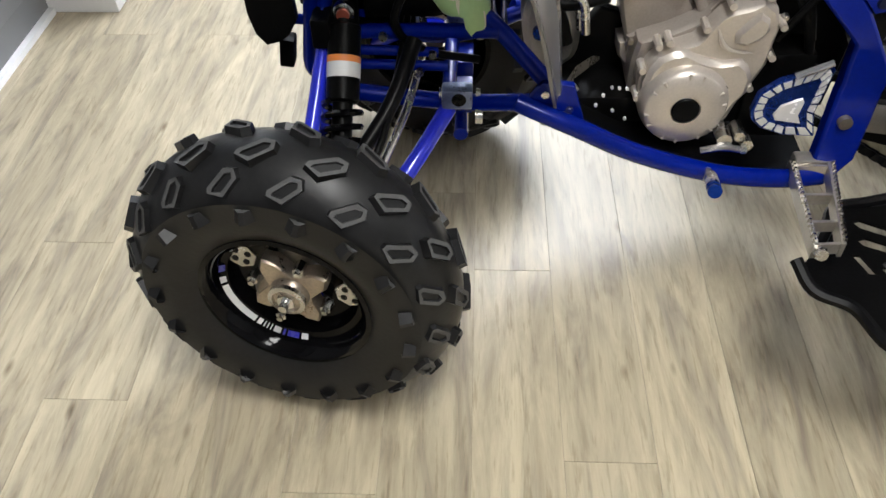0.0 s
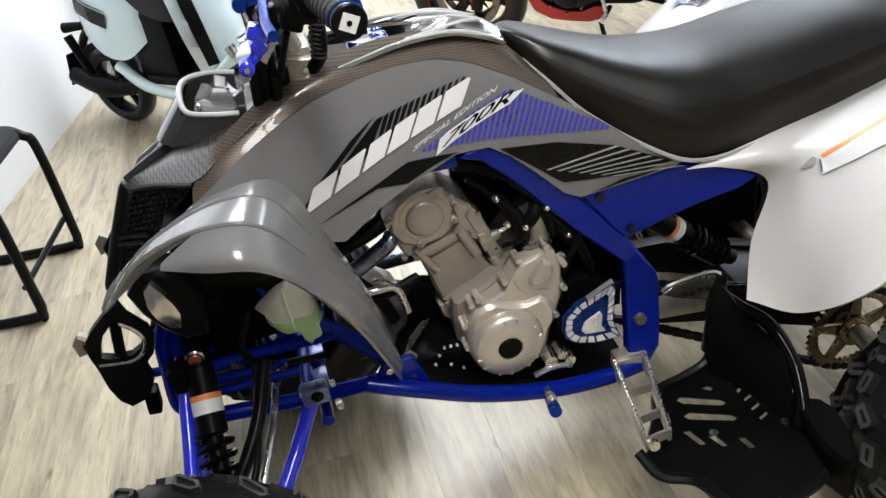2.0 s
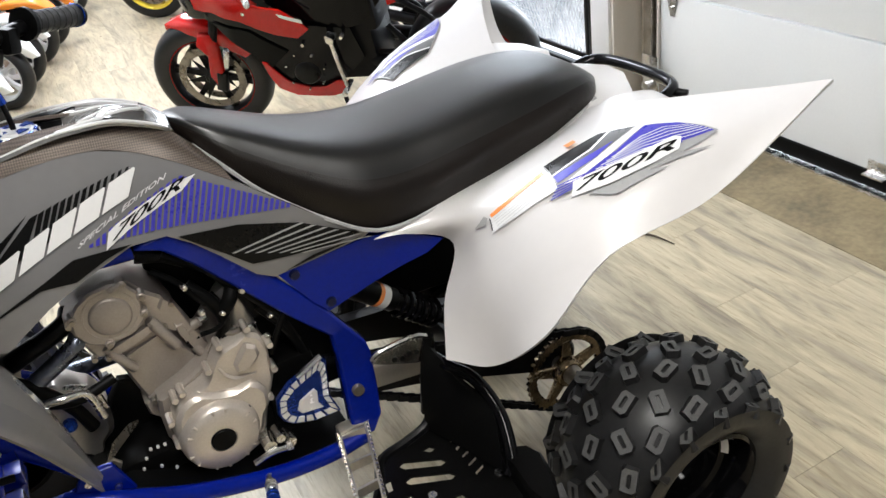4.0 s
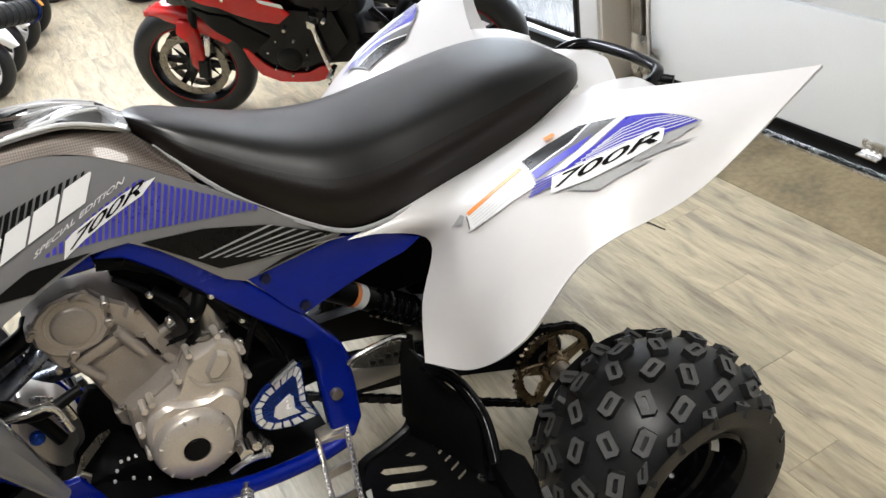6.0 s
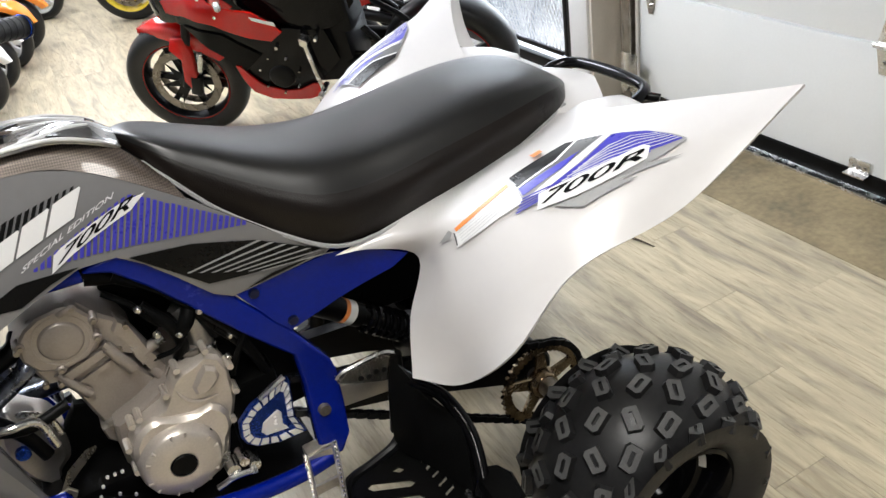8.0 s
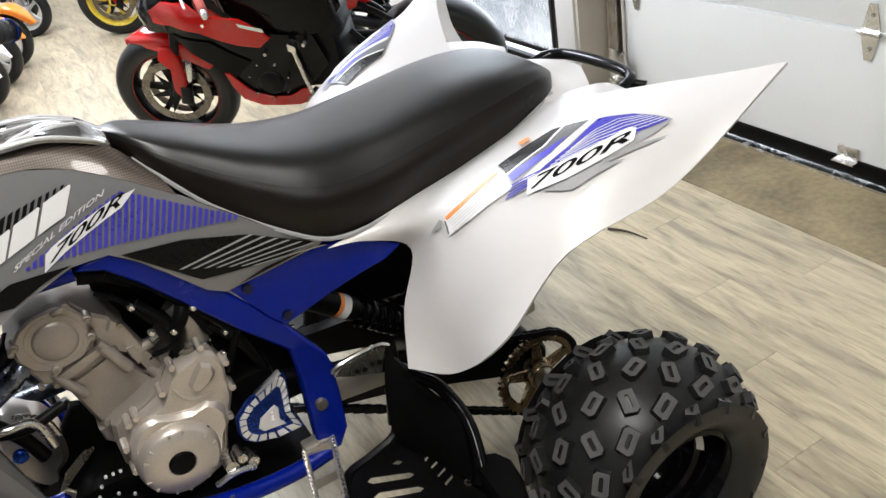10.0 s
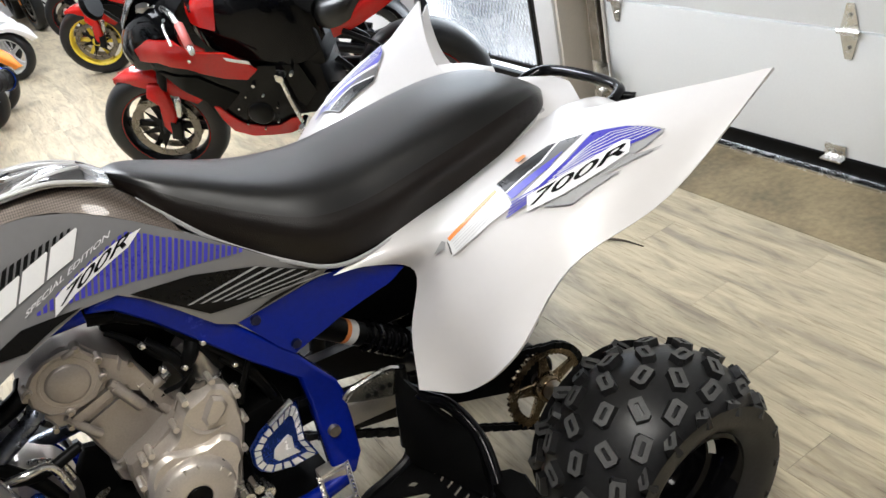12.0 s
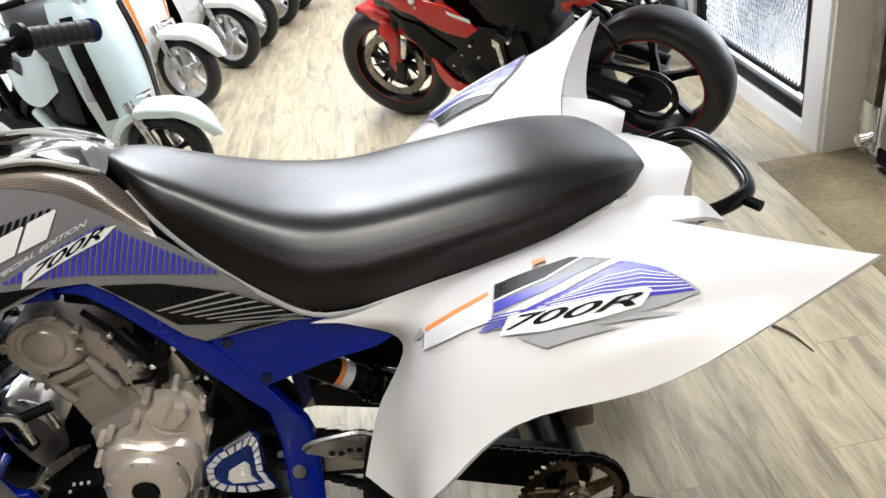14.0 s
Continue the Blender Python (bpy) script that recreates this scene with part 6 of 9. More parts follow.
barrel = part("cylinder", plate([(0.508, 0.628), (0.600, 0.652), (0.618, 0.605), (0.655, 0.545), (0.640, 0.532), (0.605, 0.520), (0.557, 0.506), (0.540, 0.506), (0.528, 0.545), (0.520, 0.585)], 0.085, 0.173, 0.006), M_CYL, atv, "warm grey cast cylinder")
cyl_head = part("cylinder_head", plate([(0.463, 0.72), (0.479, 0.737), (0.50, 0.757), (0.546, 0.768), (0.575, 0.757), (0.595, 0.727), (0.618, 0.706), (0.636, 0.655), (0.626, 0.628), (0.596, 0.652), (0.513, 0.628), (0.487, 0.634), (0.472, 0.678)], 0.085, 0.178, 0.006), M_CYL, atv, "warm grey cast cylinder head")
part("gasket_rib", plate([(0.508, 0.647), (0.590, 0.669), (0.594, 0.656), (0.513, 0.630)], -0.08, 0.023, 0.003), M_CYL, barrel)
part("gasket_rib", plate([(0.523, 0.617), (0.600, 0.640), (0.603, 0.631), (0.526, 0.608)], -0.08, 0.014, 0.002), M_CYL, barrel)
part("base_flange", plate([(0.538, 0.520), (0.648, 0.560), (0.660, 0.540), (0.552, 0.500)], -0.06, 0.036, 0.004), M_CYL, barrel)
part("base_flange", plate([(0.528, 0.505), (0.560, 0.512), (0.575, 0.488), (0.545, 0.462), (0.530, 0.478)], -0.03, 0.055, 0.004), M_CYL, barrel)
part("chain_tunnel", plate([(0.618, 0.708), (0.632, 0.690), (0.648, 0.640), (0.668, 0.575), (0.660, 0.548), (0.648, 0.556), (0.634, 0.600), (0.622, 0.650), (0.606, 0.690)], -0.070, 0.030, 0.005), M_CYL, cyl_head)
cov_out = [(0.470, 0.700), (0.473, 0.731), (0.490, 0.751), (0.514, 0.764), (0.546, 0.767), (0.569, 0.763), (0.579, 0.746), (0.590, 0.729), (0.584, 0.706), (0.588, 0.690), (0.560, 0.664), (0.537, 0.660), (0.511, 0.660), (0.485, 0.673)]
cap_lid = part("head_cover", plate(cov_out, -0.090, 0.017, 0.004), M_CYL, cyl_head, "round cam cover")
cap_c = V((0.533, -0.105, 0.712))
cd = bmesh.new()
revolve(cd, [(0.0, -0.007), (0.030, -0.007), (0.033, -0.005), (0.0355, -0.001), (0.0365, 0.002), (0.040, 0.002), (0.042, -0.003), (0.0455, -0.003), (0.0475, 0.003)], cap_c, (0, 1, 0), 48)
part("cover_disc", cd, M_CYL, cap_lid, "", 35)
for x, z in ((0.476, 0.728), (0.566, 0.762), (0.583, 0.696), (0.516, 0.664), (0.588, 0.728)):
    part("cover_lug", cyl(bmesh.new(), (x, -0.09, z), (x, -0.113, z), 0.0085, 0.0075, 12, 0.0015), M_CYL, cap_lid)
    part("cover_bolt", cyl(bmesh.new(), (x, -0.112, z), (x, -0.117, z), 0.0048, None, 6), M_DULL, cap_lid)
part("cover_rib", tube(bmesh.new(), [(0.545, -0.108, 0.757), (0.556, -0.112, 0.762), (0.569, -0.110, 0.763)], 0.0055, 8), M_CYL, cap_lid)
part("head_boss", tube(bmesh.new(), [(0.590, -0.100, 0.666), (0.602, -0.103, 0.638), (0.614, -0.100, 0.608)], 0.0105, 12), M_CYL, cyl_head)
part("boss_cap", cyl(bmesh.new(), (0.592, -0.101, 0.663), (0.586, -0.101, 0.676), 0.0085, None, 8), M_CYL, cyl_head)
part("head_boss", tube(bmesh.new(), [(0.511, -0.096, 0.642), (0.523, -0.099, 0.618), (0.537, -0.096, 0.592)], 0.0085, 12), M_CYL, cyl_head)
part("boss_cap", cyl(bmesh.new(), (0.512, -0.097, 0.640), (0.506, -0.097, 0.652), 0.007, None, 8), M_CYL, cyl_head)
part("head_boss", tube(bmesh.new(), [(0.642, -0.092, 0.590), (0.650, -0.095, 0.572), (0.656, -0.092, 0.553)], 0.0095, 12), M_CYL, cyl_head)
part("tensioner", cyl(bmesh.new(), (0.625, -0.09, 0.622), (0.664, -0.09, 0.633), 0.0115, 0.0105, 14, 0.002), M_CYL, cyl_head)
part("tensioner_bolt", cyl(bmesh.new(), (0.662, -0.09, 0.632), (0.677, -0.09, 0.636), 0.0075, None, 6), M_STEEL, cyl_head, "bright tensioner bolt")
part("tensioner_flange", plate([(0.622, 0.645), (0.634, 0.648), (0.642, 0.612), (0.630, 0.604)], -0.075, 0.026, 0.003), M_CYL, cyl_head)
part("sensor", cyl(bmesh.new(), (0.630, -0.09, 0.603), (0.655, -0.095, 0.606), 0.008, 0.006, 10), M_BLACK, cyl_head)
studs("engine_bolt", ((0.505, 0.632), (0.606, 0.650), (0.545, 0.514), (0.640, 0.551), (0.468, 0.716), (0.484, 0.640), (0.628, 0.690)), -0.092, 0.0055, 0.012, M_DULL, cyl_head)
case_core = [(0.546, 0.470), (0.552, 0.505), (0.60, 0.522), (0.645, 0.545), (0.69, 0.588), (0.725, 0.598), (0.745, 0.56), (0.742, 0.49), (0.72, 0.43), (0.705, 0.39), (0.68, 0.352), (0.62, 0.342), (0.57, 0.370), (0.545, 0.42)]
case_ob = part("crankcase", plate(case_core, 0.12, 0.205, 0.006), M_CYL, atv, "champagne painted crankcase")
case_out = [(0.556, 0.466), (0.566, 0.496), (0.58, 0.514), (0.60, 0.525), (0.632, 0.537), (0.645, 0.551), (0.658, 0.571), (0.667, 0.583), (0.677, 0.589), (0.708, 0.597), (0.725, 0.606), (0.744, 0.593), (0.754, 0.562), (0.752, 0.54), (0.750, 0.497), (0.740, 0.471), (0.723, 0.434), (0.711, 0.393), (0.687, 0.357), (0.657, 0.344), (0.615, 0.348), (0.583, 0.372), (0.560, 0.416)]
part("side_case", plate(case_out, -0.090, 0.048, 0.007), M_CASE, case_ob, "champagne painted side case")
part("case_seam", plate([(0.625 + (x - 0.625) * 1.015, 0.475 + (z - 0.475) * 1.012) for x, z in case_out], -0.096, 0.006, 0.001), M_DULL, case_ob)
part("case_step", plate([(0.560, 0.470), (0.567, 0.496), (0.580, 0.515), (0.598, 0.525), (0.616, 0.528), (0.634, 0.520), (0.654, 0.513), (0.679, 0.508), (0.694, 0.510), (0.707, 0.511), (0.720, 0.500), (0.729, 0.482), (0.727, 0.452), (0.714, 0.432), (0.704, 0.405), (0.688, 0.383), (0.660, 0.360), (0.620, 0.355), (0.585, 0.376), (0.563, 0.42)], -0.13, 0.022, 0.008), M_CASE, case_ob)
part("case_lobe", plate([(0.718, 0.590), (0.733, 0.580), (0.736, 0.561), (0.725, 0.547), (0.704, 0.536), (0.690, 0.541), (0.688, 0.555), (0.704, 0.577)], -0.132, 0.018, 0.006), M_CASE, case_ob)
part("case_rib", tube(bmesh.new(), [(0.662, -0.137, 0.560), (0.672, -0.141, 0.538), (0.690, -0.141, 0.525), (0.722, -0.139, 0.520)], [0.002, 0.004, 0.004, 0.002], 8), M_CASE, case_ob)
part("breather_elbow", tube(bmesh.new(), [(0.690, -0.10, 0.604), (0.706, -0.11, 0.600), (0.722, -0.12, 0.606)], 0.006, 8), M_DULL, case_ob)
for ob in (barrel, cyl_head):
    shift_thing(ob, (0, 0.042, -0.024))
for ob in case_ob.children:
    shift_thing(ob, (0, 0.020, -0.013))
C0 = V((0.629, -0.132, 0.424))
cv = bmesh.new()
revolve(cv, [(0.0, -0.018), (0.024, -0.018), (0.0245, -0.0225), (0.055, -0.023), (0.0575, -0.021), (0.062, -0.020), (0.066, -0.016), (0.070, -0.006), (0.072, 0.01)], C0, (0, 1, 0), 56)
cover = part("crank_cover", cv, M_CASE, atv, "round champagne painted crank cover")
part("cover_plug", cyl(bmesh.new(), C0 + V((0, -0.019, 0)), C0 + V((0, -0.0245, 0)), 0.0225, None, 28, 0.002), M_BLACK, cover, "black round cover plug")
part("timing_plug", cyl(bmesh.new(), (0.681, -0.125, 0.452), (0.681, -0.140, 0.452), 0.0115, None, 20, 0.002), M_BLACK, cover)
for q in (82, 140, 200, 255, 310, 20):
    a = radians(q)
    c = C0 + V((0.053 * math.cos(a), -0.0195, 0.053 * math.sin(a)))
    e = V((-math.sin(a), 0, math.cos(a)))
    o = V((math.cos(a), 0, math.sin(a))) * 0.010
    part("cover_lug", tube(bmesh.new(), [c + o - e * 0.012, c - e * 0.008 - o * 0.4, c - o * 0.9, c + e * 0.008 - o * 0.4, c + o + e * 0.012], 0.0028, 8, 3), M_CASE, cover)
studs("cover_bolt", ((0.727, 0.602), (0.674, 0.588), (0.644, 0.549), (0.577, 0.519), (0.592, 0.526), (0.757, 0.553), (0.753, 0.500), (0.556, 0.425), (0.558, 0.476), (0.732, 0.444), (0.597, 0.358), (0.702, 0.372)), -0.092, 0.0066, 0.032, M_CASE, cover)
studs("skid_rivet", ((0.512, 0.452), (0.524, 0.451), (0.536, 0.450), (0.50, 0.437), (0.49, 0.418), (0.518, 0.408), (0.54, 0.392)), -0.13, 0.003, 0.004, M_SILVER, cover, "", 8)
for x, z, r in ((0.70, 0.372, 0.014), (0.722, 0.380, 0.010), (0.737, 0.362, 0.012)):
    part("shift_joint", cyl(bmesh.new(), (x, -0.13, z), (x, -0.165, z), r, r * 0.9, 10), M_STEEL, atv, "bright shift linkage joint")
part("shift_rod", tube(bmesh.new(), [(0.665, -0.165, 0.352), (0.70, -0.168, 0.362), (0.737, -0.168, 0.356)], 0.006, 8), M_STEEL, atv, "bright shift rod")
sk = bmesh.new()
prism(sk, [(0.40, 0.40), (0.47, 0.375), (0.56, 0.325), (0.70, 0.288), (0.86, 0.278), (0.86, 0.30), (0.70, 0.31), (0.56, 0.35), (0.47, 0.40)], lambda u, v, w: V((u, -0.16 + w, v)), 0.32, 0.003)
box(sk, (0.60, 0, 0.385), (0.33, 0.20, 0.05), None, 0.01)
box(sk, (0.78, -0.05, 0.42), (0.10, 0.12, 0.16), None, 0.01)
part("skid_plate", sk, M_BLACK, atv, "black engine skid plate")
peg_ = part("shift_peg", tube(bmesh.new(), [(0.683, -0.165, 0.316), (0.676, -0.20, 0.332), (0.668, -0.262, 0.355)], 0.007, 8), M_STEEL, atv, "ribbed steel and blue shift peg")
for k in range(5):
    c = V((0.675, -0.212, 0.337)).lerp(V((0.667, -0.268, 0.357)), k / 4)
    part("peg_rib", cyl(bmesh.new(), c, c + V((-0.001, -0.008, 0.003)), 0.0115, None, 14, 0.001), M_STEEL if k < 3 else M_BLUE_ANOD, peg_)
# blue case saver
guard = [(0.731, 0.425), (0.736, 0.457), (0.763, 0.481), (0.799, 0.496), (0.832, 0.511), (0.840, 0.501), (0.836, 0.461), (0.831, 0.421), (0.844, 0.376), (0.793, 0.378), (0.753, 0.392), (0.737, 0.407)]
cs_ = part("sprocket_guard", plate(guard, -0.146, 0.010, 0.002), M_GUARD, atv, "blue anodised sprocket guard with machined pads")
ring = [V((x, z, 0)) for x, z in guard]
ctrp = V((0.787, 0.437, 0))
edge = []
for k, a in enumerate(ring):
    b2 = ring[(k + 1) % len(ring)]
    n = max(1, round((b2 - a).length / 0.021))
    edge += [(a.lerp(b2, j / n), a.lerp(b2, (j + 1) / n)) for j in range(n)]
for a, b2 in edge:
    a, b2 = a.lerp(b2, 0.13), b2.lerp(a, 0.13)
    q = [a.lerp(ctrp, 0.08), b2.lerp(ctrp, 0.08), b2.lerp(ctrp, 0.30), a.lerp(ctrp, 0.30)]
    part("guard_pad", plate([(p.x, p.y) for p in q], -0.1555, 0.003, 0.0), M_SILVER, cs_, "bright machined pad")
part("guard_pad", plate([(0.764, 0.419), (0.772, 0.439), (0.790, 0.448), (0.806, 0.454), (0.812, 0.444), (0.809, 0.416), (0.816, 0.400), (0.771, 0.406)], -0.1555, 0.003), M_SILVER, cs_, "bright machined pad")
part("guard_bar", tube(bmesh.new(), [(0.781, -0.158, 0.492), (0.832, -0.158, 0.516)], 0.006, 8), M_CHROME, cs_)

# intake, hoses, pump, exhaust
part("throttle_body", tube(bmesh.new(), [(0.715, -0.05, 0.665), (0.730, -0.055, 0.635), (0.731, -0.06, 0.60), (0.727, -0.065, 0.575)], [0.022, 0.026, 0.024, 0.024], 18), M_ALU, atv, "cast aluminium throttle body")
part("intake_boot", tube(bmesh.new(), [(0.728, -0.063, 0.582), (0.722, -0.07, 0.555), (0.712, -0.07, 0.52)], [0.027, 0.028, 0.026], 18), M_BLACK, atv)
part("boot_clamp", revolve(bmesh.new(), [(0.0285, -0.004), (0.030, 0), (0.0285, 0.004)], (0.728, -0.063, 0.583), (0.15, 0.1, 1), 28), M_STEEL, atv)
part("intake_hose", tube(bmesh.new(), [(0.690, -0.06, 0.655), (0.700, -0.09, 0.640), (0.718, -0.095, 0.655), (0.735, -0.08, 0.68)], 0.013, 10), M_BLACK, atv)
for pts, r, mt in (
        ([(0.66, -0.075, 0.70), (0.69, -0.09, 0.66), (0.70, -0.085, 0.61), (0.685, -0.07, 0.57)], 0.011, M_BLACK), ([(0.60, -0.06, 0.775), (0.68, -0.07, 0.745), (0.74, -0.08, 0.66), (0.76, -0.08, 0.60)], 0.013, M_BLACK),
        ([(0.36, -0.05, 0.58), (0.43, -0.075, 0.565), (0.50, -0.06, 0.57)], 0.010, M_BLACK), ([(0.37, -0.10, 0.60), (0.42, -0.11, 0.60), (0.455, -0.10, 0.585), (0.465, -0.10, 0.53)], 0.007, M_STEEL),
        ([(0.52, -0.04, 0.79), (0.60, -0.06, 0.785), (0.67, -0.07, 0.74)], 0.010, M_BLACK), ([(0.76, -0.09, 0.62), (0.80, -0.10, 0.55), (0.82, -0.10, 0.46), (0.80, -0.10, 0.40)], 0.008, M_BLACK),
        ([(0.30, -0.03, 0.66), (0.37, -0.06, 0.62), (0.42, -0.06, 0.55), (0.44, -0.06, 0.49)], 0.012, M_BLACK), ([(0.20, -0.10, 0.63), (0.17, -0.12, 0.56), (0.21, -0.10, 0.50), (0.30, -0.08, 0.47)], 0.007, M_BLACK)):
    part("hose", tube(bmesh.new(), pts, r, 10), mt, atv)
for pts, r in (([(0.640, -0.075, 0.770), (0.70, -0.09, 0.722), (0.752, -0.095, 0.650), (0.790, -0.10, 0.590), (0.812, -0.10, 0.520)], 0.008), ([(0.615, -0.07, 0.745), (0.648, -0.085, 0.715), (0.672, -0.09, 0.672), (0.700, -0.085, 0.642)], 0.0055),
               ([(0.655, -0.09, 0.606), (0.690, -0.095, 0.612), (0.716, -0.09, 0.640), (0.726, -0.085, 0.690)], 0.0045), ([(0.760, -0.10, 0.52), (0.775, -0.11, 0.56), (0.80, -0.11, 0.60)], 0.006)):
    part("wiring_loom", tube(bmesh.new(), pts, r, 8), M_BLACK, atv)
for x, z in ((0.700, 0.640), (0.742, 0.668), (0.762, 0.560), (0.776, 0.600), (0.655, 0.712), (0.668, 0.655)):
    part("hose_clip", cyl(bmesh.new(), (x, -0.098, z), (x, -0.108, z), 0.0065, 0.005, 10, 0.001), M_STEEL, atv, "bright hose clip")
part("exhaust_header", tube(bmesh.new(), [(0.475, -0.04, 0.660), (0.455, -0.05, 0.645), (0.382, -0.05, 0.607), (0.350, -0.03, 0.585), (0.345, 0.03, 0.55), (0.40, 0.12, 0.50), (0.60, 0.17, 0.47), (0.90, 0.16, 0.52), (1.15, 0.14, 0.60)], 0.0155, 14), M_BURNT, atv, "heat-blued exhaust header pipe")
part("exhaust_header", tube(bmesh.new(), [(0.475, 0.0, 0.69), (0.455, -0.02, 0.675), (0.36, -0.02, 0.642), (0.33, 0.01, 0.62)], 0.017, 14), M_SATIN, atv, "black exhaust pipe")
mu = bmesh.new()
tube(mu, [(1.10, 0.13, 0.585), (1.15, 0.13, 0.60), (1.35, 0.13, 0.655), (1.52, 0.13, 0.70)], [0.03, 0.055, 0.06, 0.05], 20)
part("muffler", mu, M_ALU, atv, "aluminium muffler")
tank_ob = part("oil_tank", plate([(0.405, 0.622), (0.420, 0.628), (0.450, 0.598), (0.469, 0.58), (0.481, 0.538), (0.475, 0.496), (0.452, 0.474), (0.438, 0.445), (0.407, 0.476), (0.387, 0.525), (0.384, 0.579)], -0.03, 0.075, 0.012, 3), M_ALU, atv, "cast aluminium oil tank")
part("oil_cap", cyl(bmesh.new(), (0.413, -0.100, 0.549), (0.413, -0.116, 0.549), 0.0130, None, 10, 0.002), M_BLUE_ANOD, tank_ob, "blue anodised oil cap")
part("oil_line", tube(bmesh.new(), [(0.412, -0.085, 0.606), (0.440, -0.10, 0.615), (0.470, -0.10, 0.59), (0.478, -0.10, 0.55)], 0.006, 8), M_STEEL, tank_ob)
shift_thing(tank_ob, (-0.012, 0.088, -0.064))
brkt = part("fender_bracket", plate([(0.394, 0.431), (0.419, 0.443), (0.452, 0.452), (0.462, 0.438), (0.452, 0.420), (0.427, 0.391), (0.410, 0.415)], -0.112, 0.006, 0.0015), M_BRACKET, atv, "pale brass-toned fender bracket")
part("bracket_arm", prism(bmesh.new(), [(0.440, 0.444), (0.462, 0.440), (0.505, 0.430), (0.490, 0.446), (0.456, 0.457)], lambda u, v, w: V((u, -0.115 + (u - 0.44) * 1.5 + w * 0.4, v + w)), 0.006, 0.001), M_BRACKET, brkt)
studs("bracket_hole", ((0.430, 0.428), (0.446, 0.437)), -0.1175, 0.0065, 0.001, M_INK_BLACK, brkt, "", 14)
studs("bracket_bolt", ((0.429, 0.401), (0.404, 0.429)), -0.117, 0.007, 0.006, M_STEEL, brkt)
part("radiator", box(bmesh.new(), (0.33, 0, 0.70), (0.035, 0.26, 0.20), Matrix.Rotation(radians(-12), 3, "Y"), 0.006), M_BLACK, atv, "black radiator")
part("air_duct", box(bmesh.new(), (0.24, 0, 0.72), (0.12, 0.22, 0.20), None, 0.02), M_BLACK, atv)
part("front_carrier", box(bmesh.new(), (0.17, 0, 0.60), (0.16, 0.16, 0.12), None, 0.02), M_BLACK, atv)
part("heat_shield", plate([(0.44, 0.70), (0.50, 0.79), (0.60, 0.815), (0.70, 0.78), (0.76, 0.70), (0.73, 0.67), (0.66, 0.70), (0.60, 0.76), (0.52, 0.77)], 0.03, 0.012, 0.003), M_BLACK, atv, "black heat shield")
# black backing plates, added so the gaps round the engine read as dark
part("frame_cover", plate([(0.735, 0.62), (0.79, 0.66), (0.86, 0.56), (0.90, 0.48), (0.89, 0.36), (0.75, 0.36), (0.755, 0.50)], -0.03, 0.02, 0.004), M_BLACK, atv, "black backing added to darken the engine bay gaps")
part("frame_cover", plate([(0.60, 0.52), (0.615, 0.80), (0.72, 0.80), (0.80, 0.68), (0.78, 0.50)], 0.06, 0.012, 0.004), M_BLACK, atv, "black backing added to darken the engine bay gaps")
part("inner_fender", plate([(0.93, 0.70), (1.10, 0.70), (1.24, 0.64), (1.24, 0.41), (1.10, 0.42), (1.0, 0.46), (0.93, 0.54)], 0.05, 0.012, 0.003), M_BLACK, atv, "black inner fender panel")
part("frame_cover", plate([(0.44, 0.40), (0.56, 0.36), (0.56, 0.50), (0.50, 0.52), (0.47, 0.48)], 0.02, 0.02, 0.004), M_BLACK, atv, "black backing added to darken the engine bay gaps")
under = bmesh.new()
box(under, (0.56, 0, 0.85), (0.30, 0.13, 0.14), None, 0.03)
box(under, (0.86, 0, 0.72), (0.26, 0.20, 0.10), None, 0.03)
box(under, (1.15, 0, 0.70), (0.34, 0.26, 0.10), None, 0.03)
part("air_box", under, M_BLACK, atv, "black air box under the seat")
ct = [(0.215, 0.635), (0.237, 0.653), (0.261, 0.668), (0.290, 0.672), (0.314, 0.660), (0.312, 0.616), (0.314, 0.59), (0.317, 0.553), (0.308, 0.533), (0.291, 0.529), (0.281, 0.542), (0.276, 0.566), (0.261, 0.571), (0.244, 0.573), (0.229, 0.597), (0.226, 0.619)]
bo = part("coolant_bottle", plate(ct, -0.085, 0.04, 0.012, 2), M_BOTTLE, atv, "milky coolant bottle half full of green coolant", 60)
low = [(0.226, 0.612), (0.254, 0.607), (0.270, 0.612), (0.3125, 0.606), (0.315, 0.59), (0.318, 0.553), (0.309, 0.532), (0.291, 0.528), (0.280, 0.541), (0.275, 0.565), (0.261, 0.570), (0.244, 0.572), (0.228, 0.596)]
part("coolant", plate(low, -0.084, 0.0418, 0.012), M_COOLANT, bo, "green coolant showing through", 60)
part("bottle_rib", tube(bmesh.new(), [(0.268, -0.122, 0.668), (0.266, -0.1255, 0.63), (0.268, -0.122, 0.575)], 0.004, 6), M_BOTTLE, bo)
# dark liners behind the front bay
liner = plate([(0.115, 0.80), (0.20, 0.895), (0.31, 0.90), (0.35, 0.82), (0.36, 0.60), (0.31, 0.585), (0.20, 0.60), (0.15, 0.64)], -0.045, 0.035, 0.01)
part("inner_fender", liner, M_BLACK, atv, "black inner fender liner")
part("inner_fender", plate([(0.115, 0.80), (0.20, 0.895), (0.31, 0.90), (0.35, 0.82), (0.36, 0.60), (0.31, 0.585), (0.20, 0.60), (0.15, 0.64)], 0.08, 0.035, 0.01), M_BLACK, atv, "black inner fender liner")

